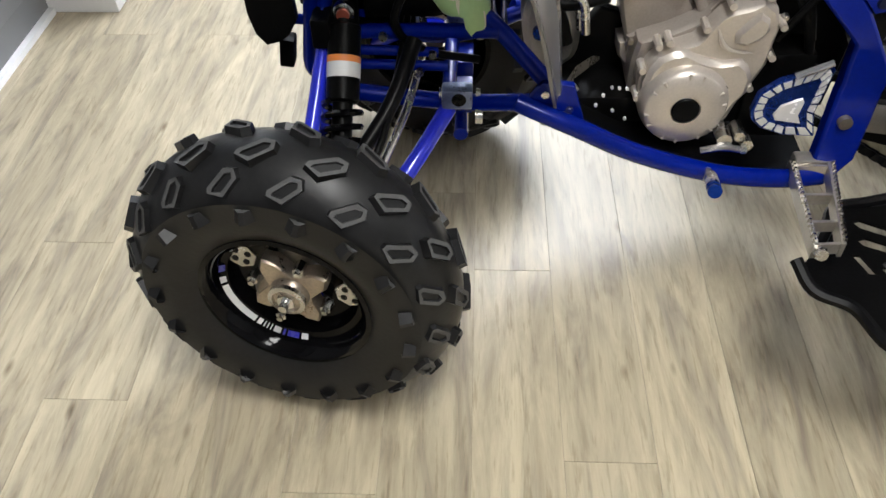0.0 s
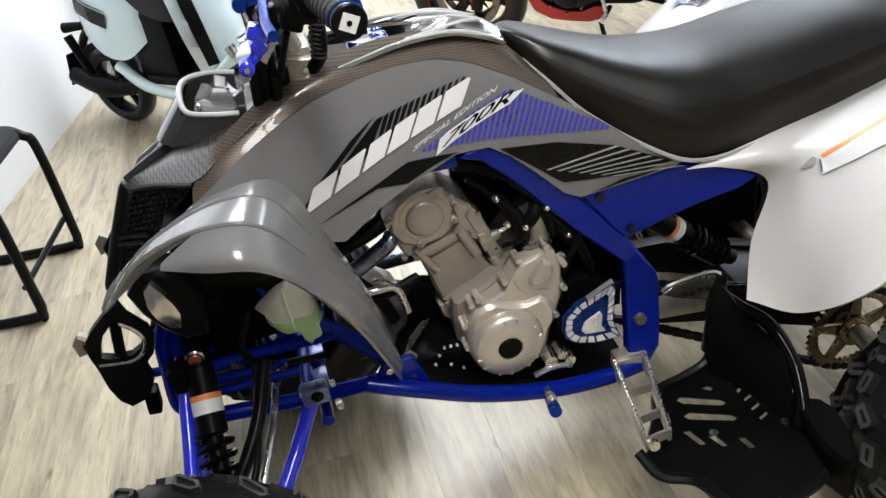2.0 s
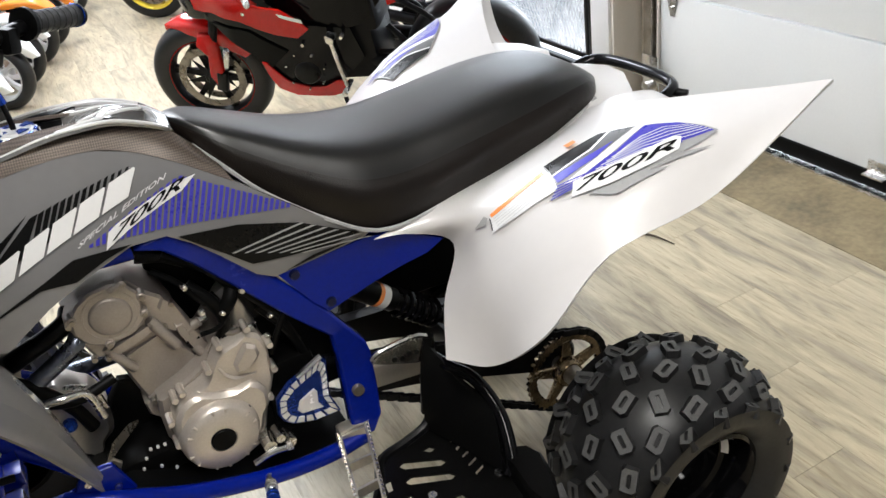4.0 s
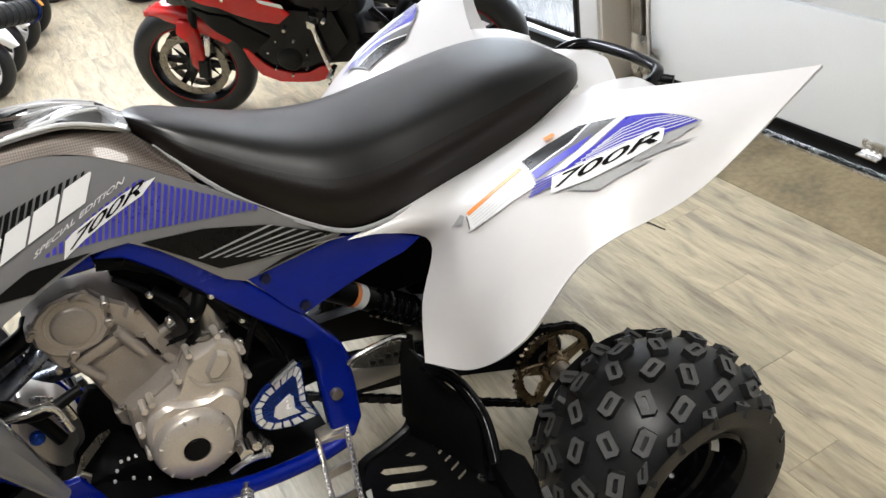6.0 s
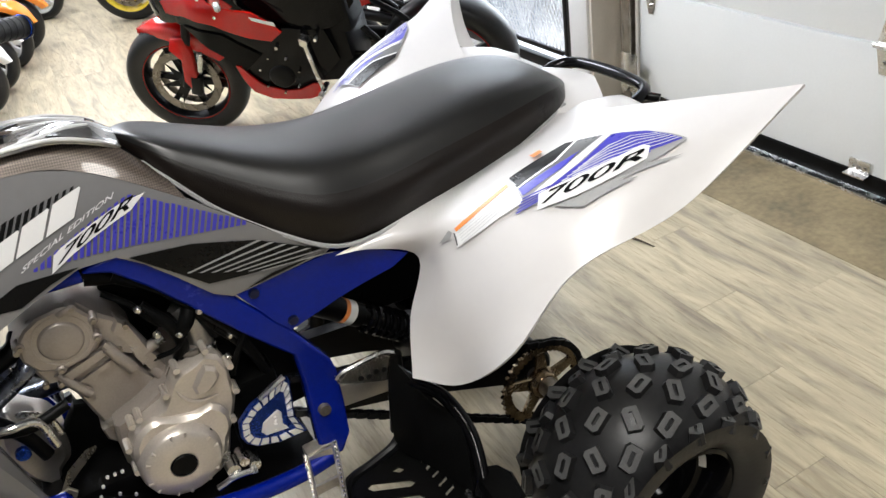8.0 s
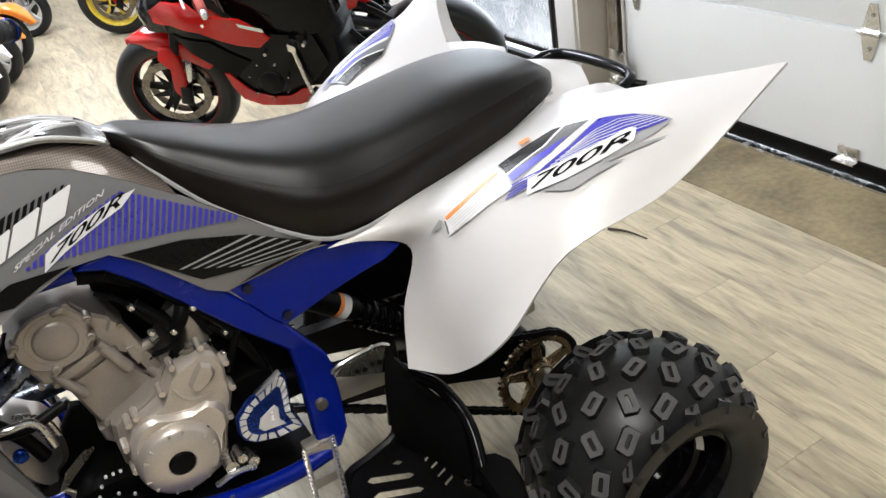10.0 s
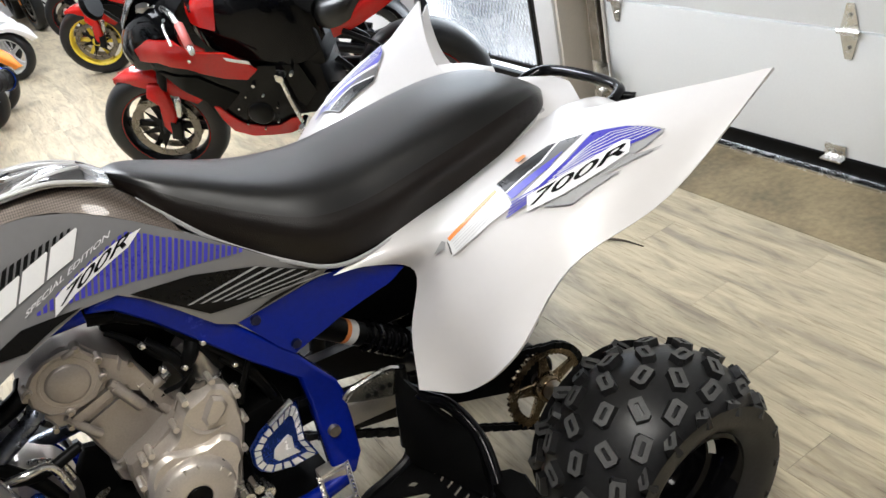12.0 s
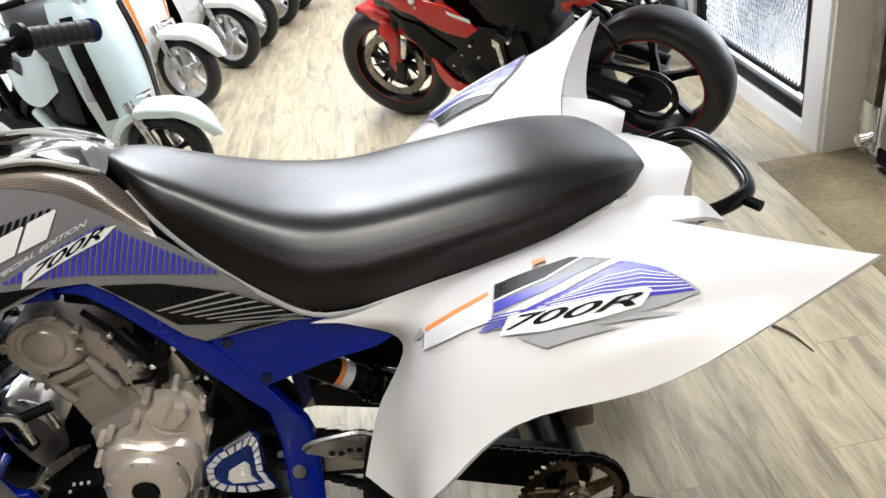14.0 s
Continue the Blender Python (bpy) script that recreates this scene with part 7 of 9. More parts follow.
# -- foot pegs, heel guards --
for s in (-1, 1):
    corners = [V(p) for p in ((0.823, -0.15, 0.308), (0.887, -0.168, 0.322), (0.828, -0.392, 0.354), (0.773, -0.410, 0.368))]
    R = lambda u, v, w=0.0: flip([corners[0].lerp(corners[1], u).lerp(corners[3].lerp(corners[2], u), v) + V((0, 0, w))], s)[0]
    fp = bmesh.new()
    for u in (0.0, 0.85):
        bridge_pts = [[R(u, v, -0.014), R(u + 0.15, v, -0.014), R(u + 0.15, v, 0.012), R(u, v, 0.012)] for v in (0.0, 1.0)]
        ra, rb = [[fp.verts.new(p) for p in q] for q in bridge_pts]
        bridge(fp, ra, rb)
        fp.faces.new(ra), fp.faces.new(rb)
    for v in (-0.03, 0.02, 0.40, 0.72, 0.96):
        ra, rb = [[fp.verts.new(R(u, v + a, b)) for a, b in ((0, -0.010), (0.028, -0.010), (0.028, 0.009), (0, 0.009))] for u in (0.0, 1.0)]
        bridge(fp, ra, rb)
        fp.faces.new(ra), fp.faces.new(rb)
    peg = part("foot_peg", fp, M_PEG, atv, "toothed bare steel foot peg", 20)
    for u in (0.05, 0.95):
        for k in range(19):
            tooth = cyl(bmesh.new(), R(u, 0.03 + 0.052 * k, 0.010), R(u, 0.03 + 0.052 * k, 0.019), 0.0042, 0.0025, 4)
            part("tooth", tooth, M_STEEL, peg)
    part("peg_bolt", bolt(bmesh.new(), R(0.25, 1.02, 0.0), (0, s, 0.3), 0.011, 0.008), M_STEEL, peg)
    part("peg_mount", box(bmesh.new(), R(0.62, -0.06), (0.075, 0.03, 0.03), None, 0.006), M_PEG, peg)
    deck_out = [(0.778, -0.388), (0.790, -0.425), (0.840, -0.450), (0.875, -0.515), (0.950, -0.530), (1.030, -0.510), (1.075, -0.460), (1.086, -0.361), (1.077, -0.282), (1.039, -0.212), (1.000, -0.212), (0.945, -0.222), (0.872, -0.231), (0.845, -0.300), (0.815, -0.345)]
    slots = [[(0.893, -0.278), (0.905, -0.273), (0.966, -0.307), (0.972, -0.320), (0.959, -0.323), (0.900, -0.291)],
             [(0.886, -0.319), (0.901, -0.314), (0.962, -0.348), (0.970, -0.361), (0.958, -0.365), (0.892, -0.332)],
             [(0.947, -0.268), (0.962, -0.266), (0.971, -0.277), (0.959, -0.281)],
             [(0.867, -0.353), (0.879, -0.395), (0.891, -0.396), (0.880, -0.355)],
             [(0.900, -0.380), (0.911, -0.411), (0.921, -0.413), (0.914, -0.382)],
             [(0.943, -0.404), (0.950, -0.431), (0.962, -0.432), (0.956, -0.406)],
             [(0.855, -0.299), (0.851, -0.325), (0.860, -0.325), (0.866, -0.299)],
             [(1.003, -0.249), (1.020, -0.239), (1.019, -0.249), (1.003, -0.259)],
             [(1.002, -0.272), (1.020, -0.264), (1.019, -0.273), (1.002, -0.281)],
             [(1.002, -0.297), (1.022, -0.288), (1.021, -0.295), (1.001, -0.307)],
             [(1.002, -0.322), (1.023, -0.313), (1.022, -0.322), (1.001, -0.330)],
             [(1.001, -0.348), (1.021, -0.339), (1.020, -0.348), (1.000, -0.356)],
             [(1.001, -0.373), (1.021, -0.365), (1.020, -0.373), (1.000, -0.382)]]
    hp = bmesh.new()
    loops = []
    for loop in [deck_out] + slots:
        vs = [hp.verts.new(flip([(x, y, 0.297 + 0.06 * max(0, -0.30 - y) - 0.2 * max(0, -0.42 - y))], s)[0]) for x, y in loop]
        loops += [hp.edges.new((vs[k], vs[(k + 1) % len(vs)])) for k in range(len(vs))]
    fill = bmesh.ops.triangle_fill(hp, use_beauty=True, use_dissolve=False, edges=loops)
    skin = [f for f in fill["geom"] if isinstance(f, bmesh.types.BMFace)]
    bmesh.ops.solidify(hp, geom=skin, thickness=0.004)
    hg = part("heel_guard", hp, M_BLACK, atv, "black slotted heel guard", 20)
    part("guard_edge", tube(bmesh.new(), flip([(0.770, -0.385, 0.325), (0.79, -0.428, 0.305), (0.842, -0.455, 0.298), (0.878, -0.518, 0.288), (0.95, -0.532, 0.286), (1.03, -0.512, 0.288), (1.076, -0.462, 0.296)], s), 0.010, 8), M_SATIN, hg)
    part("guard_edge", tube(bmesh.new(), flip([(0.815, -0.345, 0.300), (0.845, -0.300, 0.300), (0.874, -0.245, 0.300), (0.93, -0.232, 0.302), (0.985, -0.222, 0.315), (1.005, -0.205, 0.36), (1.005, -0.195, 0.40)], s), 0.010, 8), M_SATIN, hg)
    part("guard_tube", tube(bmesh.new(), flip([(1.030, -0.20, 0.44), (1.044, -0.24, 0.435), (1.068, -0.285, 0.425), (1.080, -0.345, 0.380), (1.062, -0.405, 0.335), (1.045, -0.42, 0.31)], s), 0.0125, 12), M_GLOSSBLACK, hg, "gloss black guard tube")
    shield = bmesh.new()
    sheet(shield, [flip([(1.020, -0.19, 0.48), (1.032, -0.205, 0.46), (1.050, -0.27, 0.425)], s), flip([(1.0, -0.20, 0.40), (1.025, -0.25, 0.39), (1.074, -0.335, 0.385)], s), flip([(0.985, -0.225, 0.305), (1.01, -0.29, 0.305), (1.045, -0.41, 0.31)], s)], 4, 4, 0.008)
    part("guard_flap", shield, M_BLACK, hg, "", 60)
    part("guard_post", tube(bmesh.new(), flip([(1.028, -0.188, 0.485), (1.018, -0.195, 0.42), (0.998, -0.212, 0.33)], s), [0.013, 0.016, 0.018], 10), M_BLACK, hg)
    wing = prism(bmesh.new(), [(1.050, -0.372), (1.098, -0.395), (1.110, -0.425), (1.100, -0.480), (1.075, -0.535), (1.052, -0.548), (1.040, -0.500), (1.045, -0.430)], lambda u, v, w: flip([(u, v, 0.262 + w)], s)[0], 0.078, 0.010)
    part("guard_wing", wing, M_BLACK, hg, "", 30)
    for x, y in ((0.913, -0.378), (0.825, -0.345), (1.035, -0.40)):
        part("guard_bolt", bolt(bmesh.new(), flip([(x, y, 0.301)], s)[0], (0, 0, 1), 0.010, 0.006), M_STEEL, hg)
    hk = bmesh.new()
    prism(hk, [(0.912, 0.478), (0.93, 0.492), (1.0, 0.495), (1.025, 0.482), (1.03, 0.44), (1.0, 0.437), (0.94, 0.462)], lambda u, v, w: V((u, s * (0.188 + w), v)), 0.006, 0.0015)
    tube(hk, [(0.912, s * 0.19, 0.485), (0.93, s * 0.192, 0.497), (1.0, s * 0.192, 0.500), (1.025, s * 0.19, 0.487)], 0.005, 6)
    heel = part("heel_plate", hk, M_STEEL, atv, "polished aluminium heel plate")
    for k in range(5):
        c = V((0.955 + 0.015 * k, s * 0.193, 0.468 - 0.004 * (k % 2)))
        part("plate_hole", cyl(bmesh.new(), c, c + V((0, s * 0.0025, 0)), 0.0055, None, 10), M_INK_BLACK, heel)

# -- swing arm, chain, rear shock --
sw = bmesh.new()
for s in (-1, 1):
    prism(sw, [(0.90, 0.40), (1.05, 0.385), (1.35, 0.275), (1.40, 0.24), (1.38, 0.19), (1.30, 0.20), (1.05, 0.305), (0.90, 0.35)], lambda u, v, w: V((u, s * 0.075 + s * w, v)), 0.035, 0.006)
box(sw, (1.20, 0, 0.29), (0.16, 0.16, 0.06), Matrix.Rotation(radians(20), 3, "Y"), 0.01)
cyl(sw, (RX, -0.12, 0.22), (RX, 0.12, 0.22), 0.05, None, 24, 0.006)
part("swing_arm", sw, M_SATIN, atv, "black swing arm")
pv = bmesh.new()
box(pv, (0.98, -0.125, 0.385), (0.11, 0.012, 0.05), Matrix.Rotation(radians(8), 3, "Y"), 0.004)
part("swing_arm_plate", pv, M_ALU, atv, "bare aluminium swing arm guard")
axl = bmesh.new()
cyl(axl, (RX, -0.50, RZ - 0.012), (RX, 0.50, RZ - 0.012), 0.017, None, 20)
cyl(axl, (RX, -0.30, RZ - 0.012), (RX, -0.165, RZ - 0.012), 0.024, 0.022, 20)
part("rear_axle", axl, M_DULL, atv, "steel rear axle")
SC = V((RX, -0.15, RZ - 0.016))
spk = bmesh.new()
n = 40
teeth = []
for k in range(n):
    q = 2 * math.pi * k / n
    for f, r in ((0, 0.098), (0.35, 0.104), (0.65, 0.098)):
        a = q + 2 * math.pi / n * f
        teeth.append((r * math.cos(a), r * math.sin(a)))
outer = [[spk.verts.new(SC + V((x, d, z))) for x, z in teeth] for d in (-0.004, 0.004)]
inner = [[spk.verts.new(SC + V((x * 0.80, d, z * 0.80))) for x, z in teeth] for d in (-0.004, 0.004)]
bridge(spk, outer[0], outer[1])
bridge(spk, inner[1], inner[0])
bridge(spk, inner[0], outer[0])
bridge(spk, outer[1], inner[1])
for k in range(5):
    q = 2 * math.pi * k / 5 + 0.3
    d, e = V((math.cos(q), 0, math.sin(q))), V((-math.sin(q), 0, math.cos(q)))
    prism(spk, [(0.02, -0.016), (0.082, -0.009), (0.082, 0.009), (0.02, 0.016)], lambda u, v, w: SC + d * u + e * v + V((0, 0.004 - w, 0)), 0.009, 0.001)
cyl(spk, SC + V((0, 0.01, 0)), SC + V((0, -0.02, 0)), 0.036, 0.032, 24, 0.003)
part("rear_sprocket", spk, M_SPROCKET, atv, "worn bronze-toned rear sprocket")
ch = bmesh.new()
path = []
fc, frad = V((0.80, -0.095, 0.44)), 0.035
rc, rrad = SC, 0.101
for k in range(14):
    a = radians(82 - 175 * k / 13)
    path.append(rc + V((math.cos(a), 0, math.sin(a))) * rrad)
for k in range(30):
    path.append((rc + V((-0.02, 0, -rrad))).lerp(fc + V((0, 0, -frad)), (k + 1) / 31))
for k in range(6):
    a = radians(-90 - 180 * k / 5)
    path.append(fc + V((math.cos(a), 0, math.sin(a))) * frad)
for k in range(30):
    path.append((fc + V((0, 0, frad))).lerp(rc + V((0.014, 0, rrad)), (k + 1) / 31))
acc, links, last = 0, [], path[0]
for p in path[1:] + path[:1]:
    seg = (p - last).length
    while acc + seg >= 0.0125:
        last = last.lerp(p, (0.0125 - acc) / seg) if seg else p
        links.append(last.copy())
        seg, acc = (p - last).length, 0
    acc += seg
    last = p
for i, p in enumerate(links):
    q = links[(i + 1) % len(links)]
    d = (q - p)
    if d.length > 0.03:
        continue
    ang = math.atan2(d.z, d.x)
    for off in ((-0.006, 0.006) if i % 2 else (-0.0035, 0.0035)):
        box(ch, (p + q) / 2 + V((0, off, 0)), (0.0165, 0.0030, 0.014), Matrix.Rotation(-ang, 3, "Y"))
part("drive_chain", ch, M_SATIN, atv, "dark oiled drive chain", 30)
rs = bmesh.new()
a, b2 = V((0.93, 0.0, 0.60)), V((1.12, 0.0, 0.38))
a = V((0.955, -0.085, 0.565))
b2 = V((1.13, -0.05, 0.40))
d = (b2 - a).normalized()
cyl(rs, a - d * 0.05, a + d * 0.085, 0.0235, None, 24, 0.004)
cyl(rs, a + d * 0.08, b2, 0.016, None, 16)
rsh = part("rear_shock", rs, M_BLACK, atv, "black rear shock absorber")
x, y, z = basis(d)
part("spring", tube(bmesh.new(), [a + d * (0.09 + 0.12 * k / 72) + (x * math.cos(k * math.pi / 6) + y * math.sin(k * math.pi / 6)) * 0.027 for k in range(73)], 0.0055, 6, 1), M_GLOSSBLACK, rsh)
for p0, p1, mt, nm in ((0.03, 0.04, M_INK_ORANGE, "orange_band"), (0.04, 0.058, M_INK_WHITE, "white_label")):
    part(nm, revolve(bmesh.new(), [(0.0241, p0), (0.0241, p1)], a, d, 28), mt, rsh, "", 40, False)
cal = bmesh.new()
box(cal, (1.40, 0.05, 0.30), (0.10, 0.06, 0.09), None, 0.012)
box(cal, (1.40, -0.02, 0.31), (0.06, 0.07, 0.06), None, 0.01)
tube(cal, [(1.43, -0.02, 0.33), (1.46, -0.05, 0.37), (1.47, -0.08, 0.41)], 0.006, 8)
part("rear_caliper", cal, M_DULL, atv, "rear brake caliper and hose")

# ---- other vehicles in the showroom ----
def road_wheel(parent, x, r, w, rim_mat, name, spokes=5, disc=False, stripe=None, steer=0.0, turn=0.3):
    """A road wheel about the y axis at (x, 0, r): tyre, cast rim with spokes, brake disc."""
    m = Matrix.Translation((x, 0, r)) @ Matrix.Rotation(radians(steer), 4, "Z")
    t = bmesh.new()
    ri = r * 0.70
    h = w / 2
    revolve(t, [(ri, h * 0.75), (ri + 0.012, h * 0.92), (ri + (r - ri) * 0.5, h), (r - 0.02, h * 0.86), (r - 0.006, h * 0.55), (r, 0), (r - 0.006, -h * 0.55), (r - 0.02, -h * 0.86), (ri + (r - ri) * 0.5, -h), (ri + 0.012, -h * 0.92), (ri, -h * 0.75)], (0, 0, 0), (0, 1, 0), 48)
    t.transform(m)
    wh = part(name, t, M_RUBBER, parent, "black road tyre on a cast rim")
    b = bmesh.new()
    revolve(b, [(ri + 0.006, h * 0.8), (ri - 0.004, h * 0.8), (ri - 0.014, h * 0.5), (ri - 0.018, 0), (ri - 0.014, -h * 0.5), (ri - 0.004, -h * 0.8), (ri + 0.006, -h * 0.8)], (0, 0, 0), (0, 1, 0), 48)
    for k in range(spokes):
        q = 2 * math.pi * k / spokes + turn
        d, e = V((math.cos(q), 0, math.sin(q))), V((-math.sin(q), 0, math.cos(q)))
        prism(b, [(0.02, -0.022), (ri * 0.6, -0.012), (ri - 0.008, -0.02), (ri - 0.008, 0.02), (ri * 0.6, 0.012), (0.02, 0.022)], lambda u, v, s: d * u + e * v + V((0, 0.013 - s, 0)), 0.026, 0.004)
    cyl(b, (0, -h * 0.7, 0), (0, h * 0.7, 0), 0.038, None, 20, 0.004)
    b.transform(m)
    part("rim", b, rim_mat, wh)
    if stripe:
        s = bmesh.new()
        for sd in (-1, 1):
            revolve(s, [(ri + 0.001, sd * (h * 0.8 + 0.001)), (ri - 0.002, sd * (h * 0.8 + 0.001))], (0, 0, 0), (0, 1, 0), 48)
        s.transform(m)
        part("rim_line", s, stripe, wh, "", 0, False)
    if disc:
        for sd in (-1, 1):
            s = bmesh.new()
            a, c = ri * 0.80, ri * 0.62
            y0 = sd * (h * 0.62)
            revolve(s, [(a, y0 - 0.002), (a, y0 + 0.002), (c, y0 + 0.002), (c, y0 - 0.002)], (0, 0, 0), (0, 1, 0), 40, True)
            s.transform(m)
            star = []
            for k in range(12):
                q = 2 * math.pi * k / 12
                star.append(((c + 0.004 if k % 2 == 0 else 0.04) * math.cos(q), (c + 0.004 if k % 2 == 0 else 0.04) * math.sin(q)))
            cr = prism(bmesh.new(), star, lambda u, v, t2: V((u, y0 - 0.0015 + t2, v)), 0.003)
            cr.transform(m)
            part("disc_carrier", cr, M_SATIN, wh)
            part("brake_disc", s, M_DISC, wh, "drilled steel brake disc")
    return wh


def body_loft(rows, thick=0.0, nu=4, nv=4):
    """A closed-top shell: rows of (x, half width, low z, high z), rounded over the top."""
    out = []
    for x, w, zl, zh in rows:
        d = zh - zl
        side = [(x, -w, zl), (x, -w * 1.02, zl + d * 0.4), (x, -w * 0.92, zl + d * 0.78), (x, -w * 0.55, zl + d * 0.97), (x, 0, zh)]
        out.append(side + [(p[0], -p[1], p[2]) for p in side[-2::-1]])
    b = bmesh.new()
    sheet(b, out, nu, nv, thick)
    return b


def scooter(label, paint, m, accent=None, rim=None, steer=0.0):
    sc = thing("scooter", label, "scooter", m, "parked scooters")
    accent, rim = accent or paint, rim or M_RIM
    turned = Matrix.Translation((0.52, 0, 0)) @ Matrix.Rotation(radians(steer), 4, "Z") @ Matrix.Translation((-0.52, 0, 0))
    road_wheel(sc, 0.55, 0.225, 0.10, rim, "front_wheel", 5, False, None, steer, 0.5)
    road_wheel(sc, -0.55, 0.225, 0.105, M_SATIN, "rear_wheel", 5)
    f = bmesh.new()
    rows = []
    for k in range(9):
        q = radians(14 + 159 * k / 8)
        rr = 0.275 + (0.050, 0.032, 0.015, 0.005, 0, 0.005, 0.012, 0.02, 0.02)[k]
        w = (0.014, 0.055, 0.080, 0.090, 0.094, 0.092, 0.086, 0.078, 0.066)[k]
        c = V((0.55 + rr * math.cos(q), 0, 0.225 + rr * math.sin(q) + (0.02 if k < 3 else 0)))
        d = V((math.cos(q), 0, math.sin(q)))
        rows.append([c + V((0, -w, 0)) - d * 0.055, c + V((0, -w, 0)) - d * 0.012, c + V((0, -w * 0.5, 0)), c, c + V((0, w * 0.5, 0)), c + V((0, w, 0)) - d * 0.012, c + V((0, w, 0)) - d * 0.055])
    sheet(f, rows, 3, 3, 0.004)
    f.transform(turned)
    part("front_fender", f, paint, sc, "", 60)
    fk = bmesh.new()
    for s in (-1, 1):
        tube(fk, [(0.55, s * 0.072, 0.225), (0.50, s * 0.075, 0.36), (0.44, s * 0.07, 0.52)], [0.02, 0.022, 0.026], 12)
    fk.transform(turned)
    part("fork", fk, M_STEEL, sc, "silver fork legs")
    ap = bmesh.new()
    rows = []
    for x, z, w, bulge in ((0.34, 0.29, 0.15, 0.03), (0.385, 0.42, 0.185, 0.06), (0.380, 0.56, 0.205, 0.075), (0.355, 0.72, 0.212, 0.075), (0.32, 0.87, 0.205, 0.07), (0.285, 1.0, 0.18, 0.06)):
        rows.append([(x - bulge * 0.9, -w, z), (x - bulge * 0.15, -w * 0.72, z), (x + bulge * 0.6, -w * 0.36, z + 0.01), (x + bulge, 0, z + 0.015), (x + bulge * 0.6, w * 0.36, z + 0.01), (x - bulge * 0.15, w * 0.72, z), (x - bulge * 0.9, w, z)])
    sheet(ap, rows, 4, 4, 0.02)
    shield = part("leg_shield", ap, paint, sc, "", 60)
    dk = bmesh.new()
    for s in (-1, 1):
        sheet(dk, [[V((x - bulge * 0.38 + 0.008, s * w * 0.86, z)), V((x - bulge * 0.10 + 0.008, s * w * 0.73, z)), V((x + bulge * 0.14 + 0.008, s * w * 0.62, z))] for x, z, w, bulge in ((0.385, 0.44, 0.188, 0.062), (0.372, 0.62, 0.209, 0.076), (0.345, 0.77, 0.211, 0.074), (0.305, 0.93, 0.195, 0.066))], 3, 3, 0.006)
    part("dark_strip", dk, M_INK_BLACK if paint == M_MINT else accent, shield, "", 60)
    for s in (-1, 1):
        vt = prism(bmesh.new(), [(0.0, 0.0), (0.055, -0.02), (0.045, 0.10), (0.0, 0.13)], lambda u, v, w: V((0.335 + u * 0.5, s * (0.19 - u * 0.9 + w), 0.55 + v)), 0.012, 0.003)
        part("indicator", vt, M_KEYS, shield, "clear indicator lens")
    em = bmesh.new()
    box(em, (0.482, 0, 0.53), (0.012, 0.09, 0.022), None, 0.004)
    box(em, (0.480, 0, 0.50), (0.012, 0.065, 0.018), None, 0.004)
    part("chrome_badge", em, M_CHROME, shield)
    fl = bmesh.new()
    box(fl, (0.10, 0, 0.335), (0.46, 0.29, 0.05), None, 0.015)
    box(fl, (-0.03, 0, 0.53), (0.28, 0.27, 0.38), None, 0.05)
    box(fl, (0.275, 0, 0.62), (0.05, 0.30, 0.55), Matrix.Rotation(radians(-10), 3, "Y"), 0.02)
    part("floor_board", fl, M_BLACK, sc, "black rubber floor board")
    sl = bmesh.new()
    for s in (-1, 1):
        tube(sl, [(0.36, s * 0.15, 0.29), (0.10, s * 0.16, 0.27), (-0.14, s * 0.16, 0.31), (-0.30, s * 0.155, 0.41)], [0.022, 0.026, 0.03, 0.03], 10)
    part("side_skirt", sl, paint, sc)
    rb = body_loft([(0.03, 0.08, 0.60, 0.79), (-0.06, 0.148, 0.52, 0.835), (-0.20, 0.172, 0.45, 0.855), (-0.36, 0.168, 0.47, 0.845), (-0.49, 0.135, 0.56, 0.81), (-0.56, 0.06, 0.61, 0.75)])
    rear = part("rear_body", rb, paint, sc, "", 70)
    for s in (-1, 1):
        band = drape(bmesh.new(), [(-0.47, 0.765), (-0.22, 0.690), (-0.25, 0.615), (-0.49, 0.690)], lambda u, v: V((u, s * (float(np.interp(u, [-0.49, -0.36, -0.20], [0.136, 0.169, 0.173])) - 0.6 * (v - 0.65) ** 2 + 0.009), v)), 0.03)
        band_ob = part("side_panel_print", band, M_INK_BLACK, rear, "", 0, False)
        line = drape(bmesh.new(), [(-0.48, 0.785), (-0.215, 0.705), (-0.215, 0.699), (-0.48, 0.779)], lambda u, v: V((u, s * (float(np.interp(u, [-0.49, -0.36, -0.20], [0.136, 0.169, 0.173])) - 0.6 * (v - 0.65) ** 2 + 0.009), v)), 0.03)
        part("thin_line", line, M_INK_BLACK, band_ob, "", 0, False)
    se_ = body_loft([(0.25, 0.08, 0.66, 0.84), (0.17, 0.125, 0.64, 0.92), (0.02, 0.145, 0.68, 0.945), (-0.12, 0.15, 0.80, 0.945), (-0.28, 0.14, 0.83, 0.975), (-0.42, 0.08, 0.85, 0.93)])
    part("seat", se_, M_SADDLE, sc, "black seat", 70)
    gr2 = tube(bmesh.new(), [(-0.34, -0.13, 0.84), (-0.46, -0.12, 0.91), (-0.52, 0, 0.945), (-0.46, 0.12, 0.91), (-0.34, 0.13, 0.84)], 0.011, 10)
    part("grab_rail", gr2, M_CHROME, sc, "chrome grab rail")
    for s in (-1, 1):
        part("rear_indicator", cyl(bmesh.new(), (-0.53, s * 0.10, 0.60), (-0.64, s * 0.15, 0.60), 0.020, 0.028, 12, 0.004), M_BLACK, sc)
    eg = bmesh.new()
    box(eg, (-0.42, 0.10, 0.28), (0.42, 0.09, 0.15), None, 0.03)
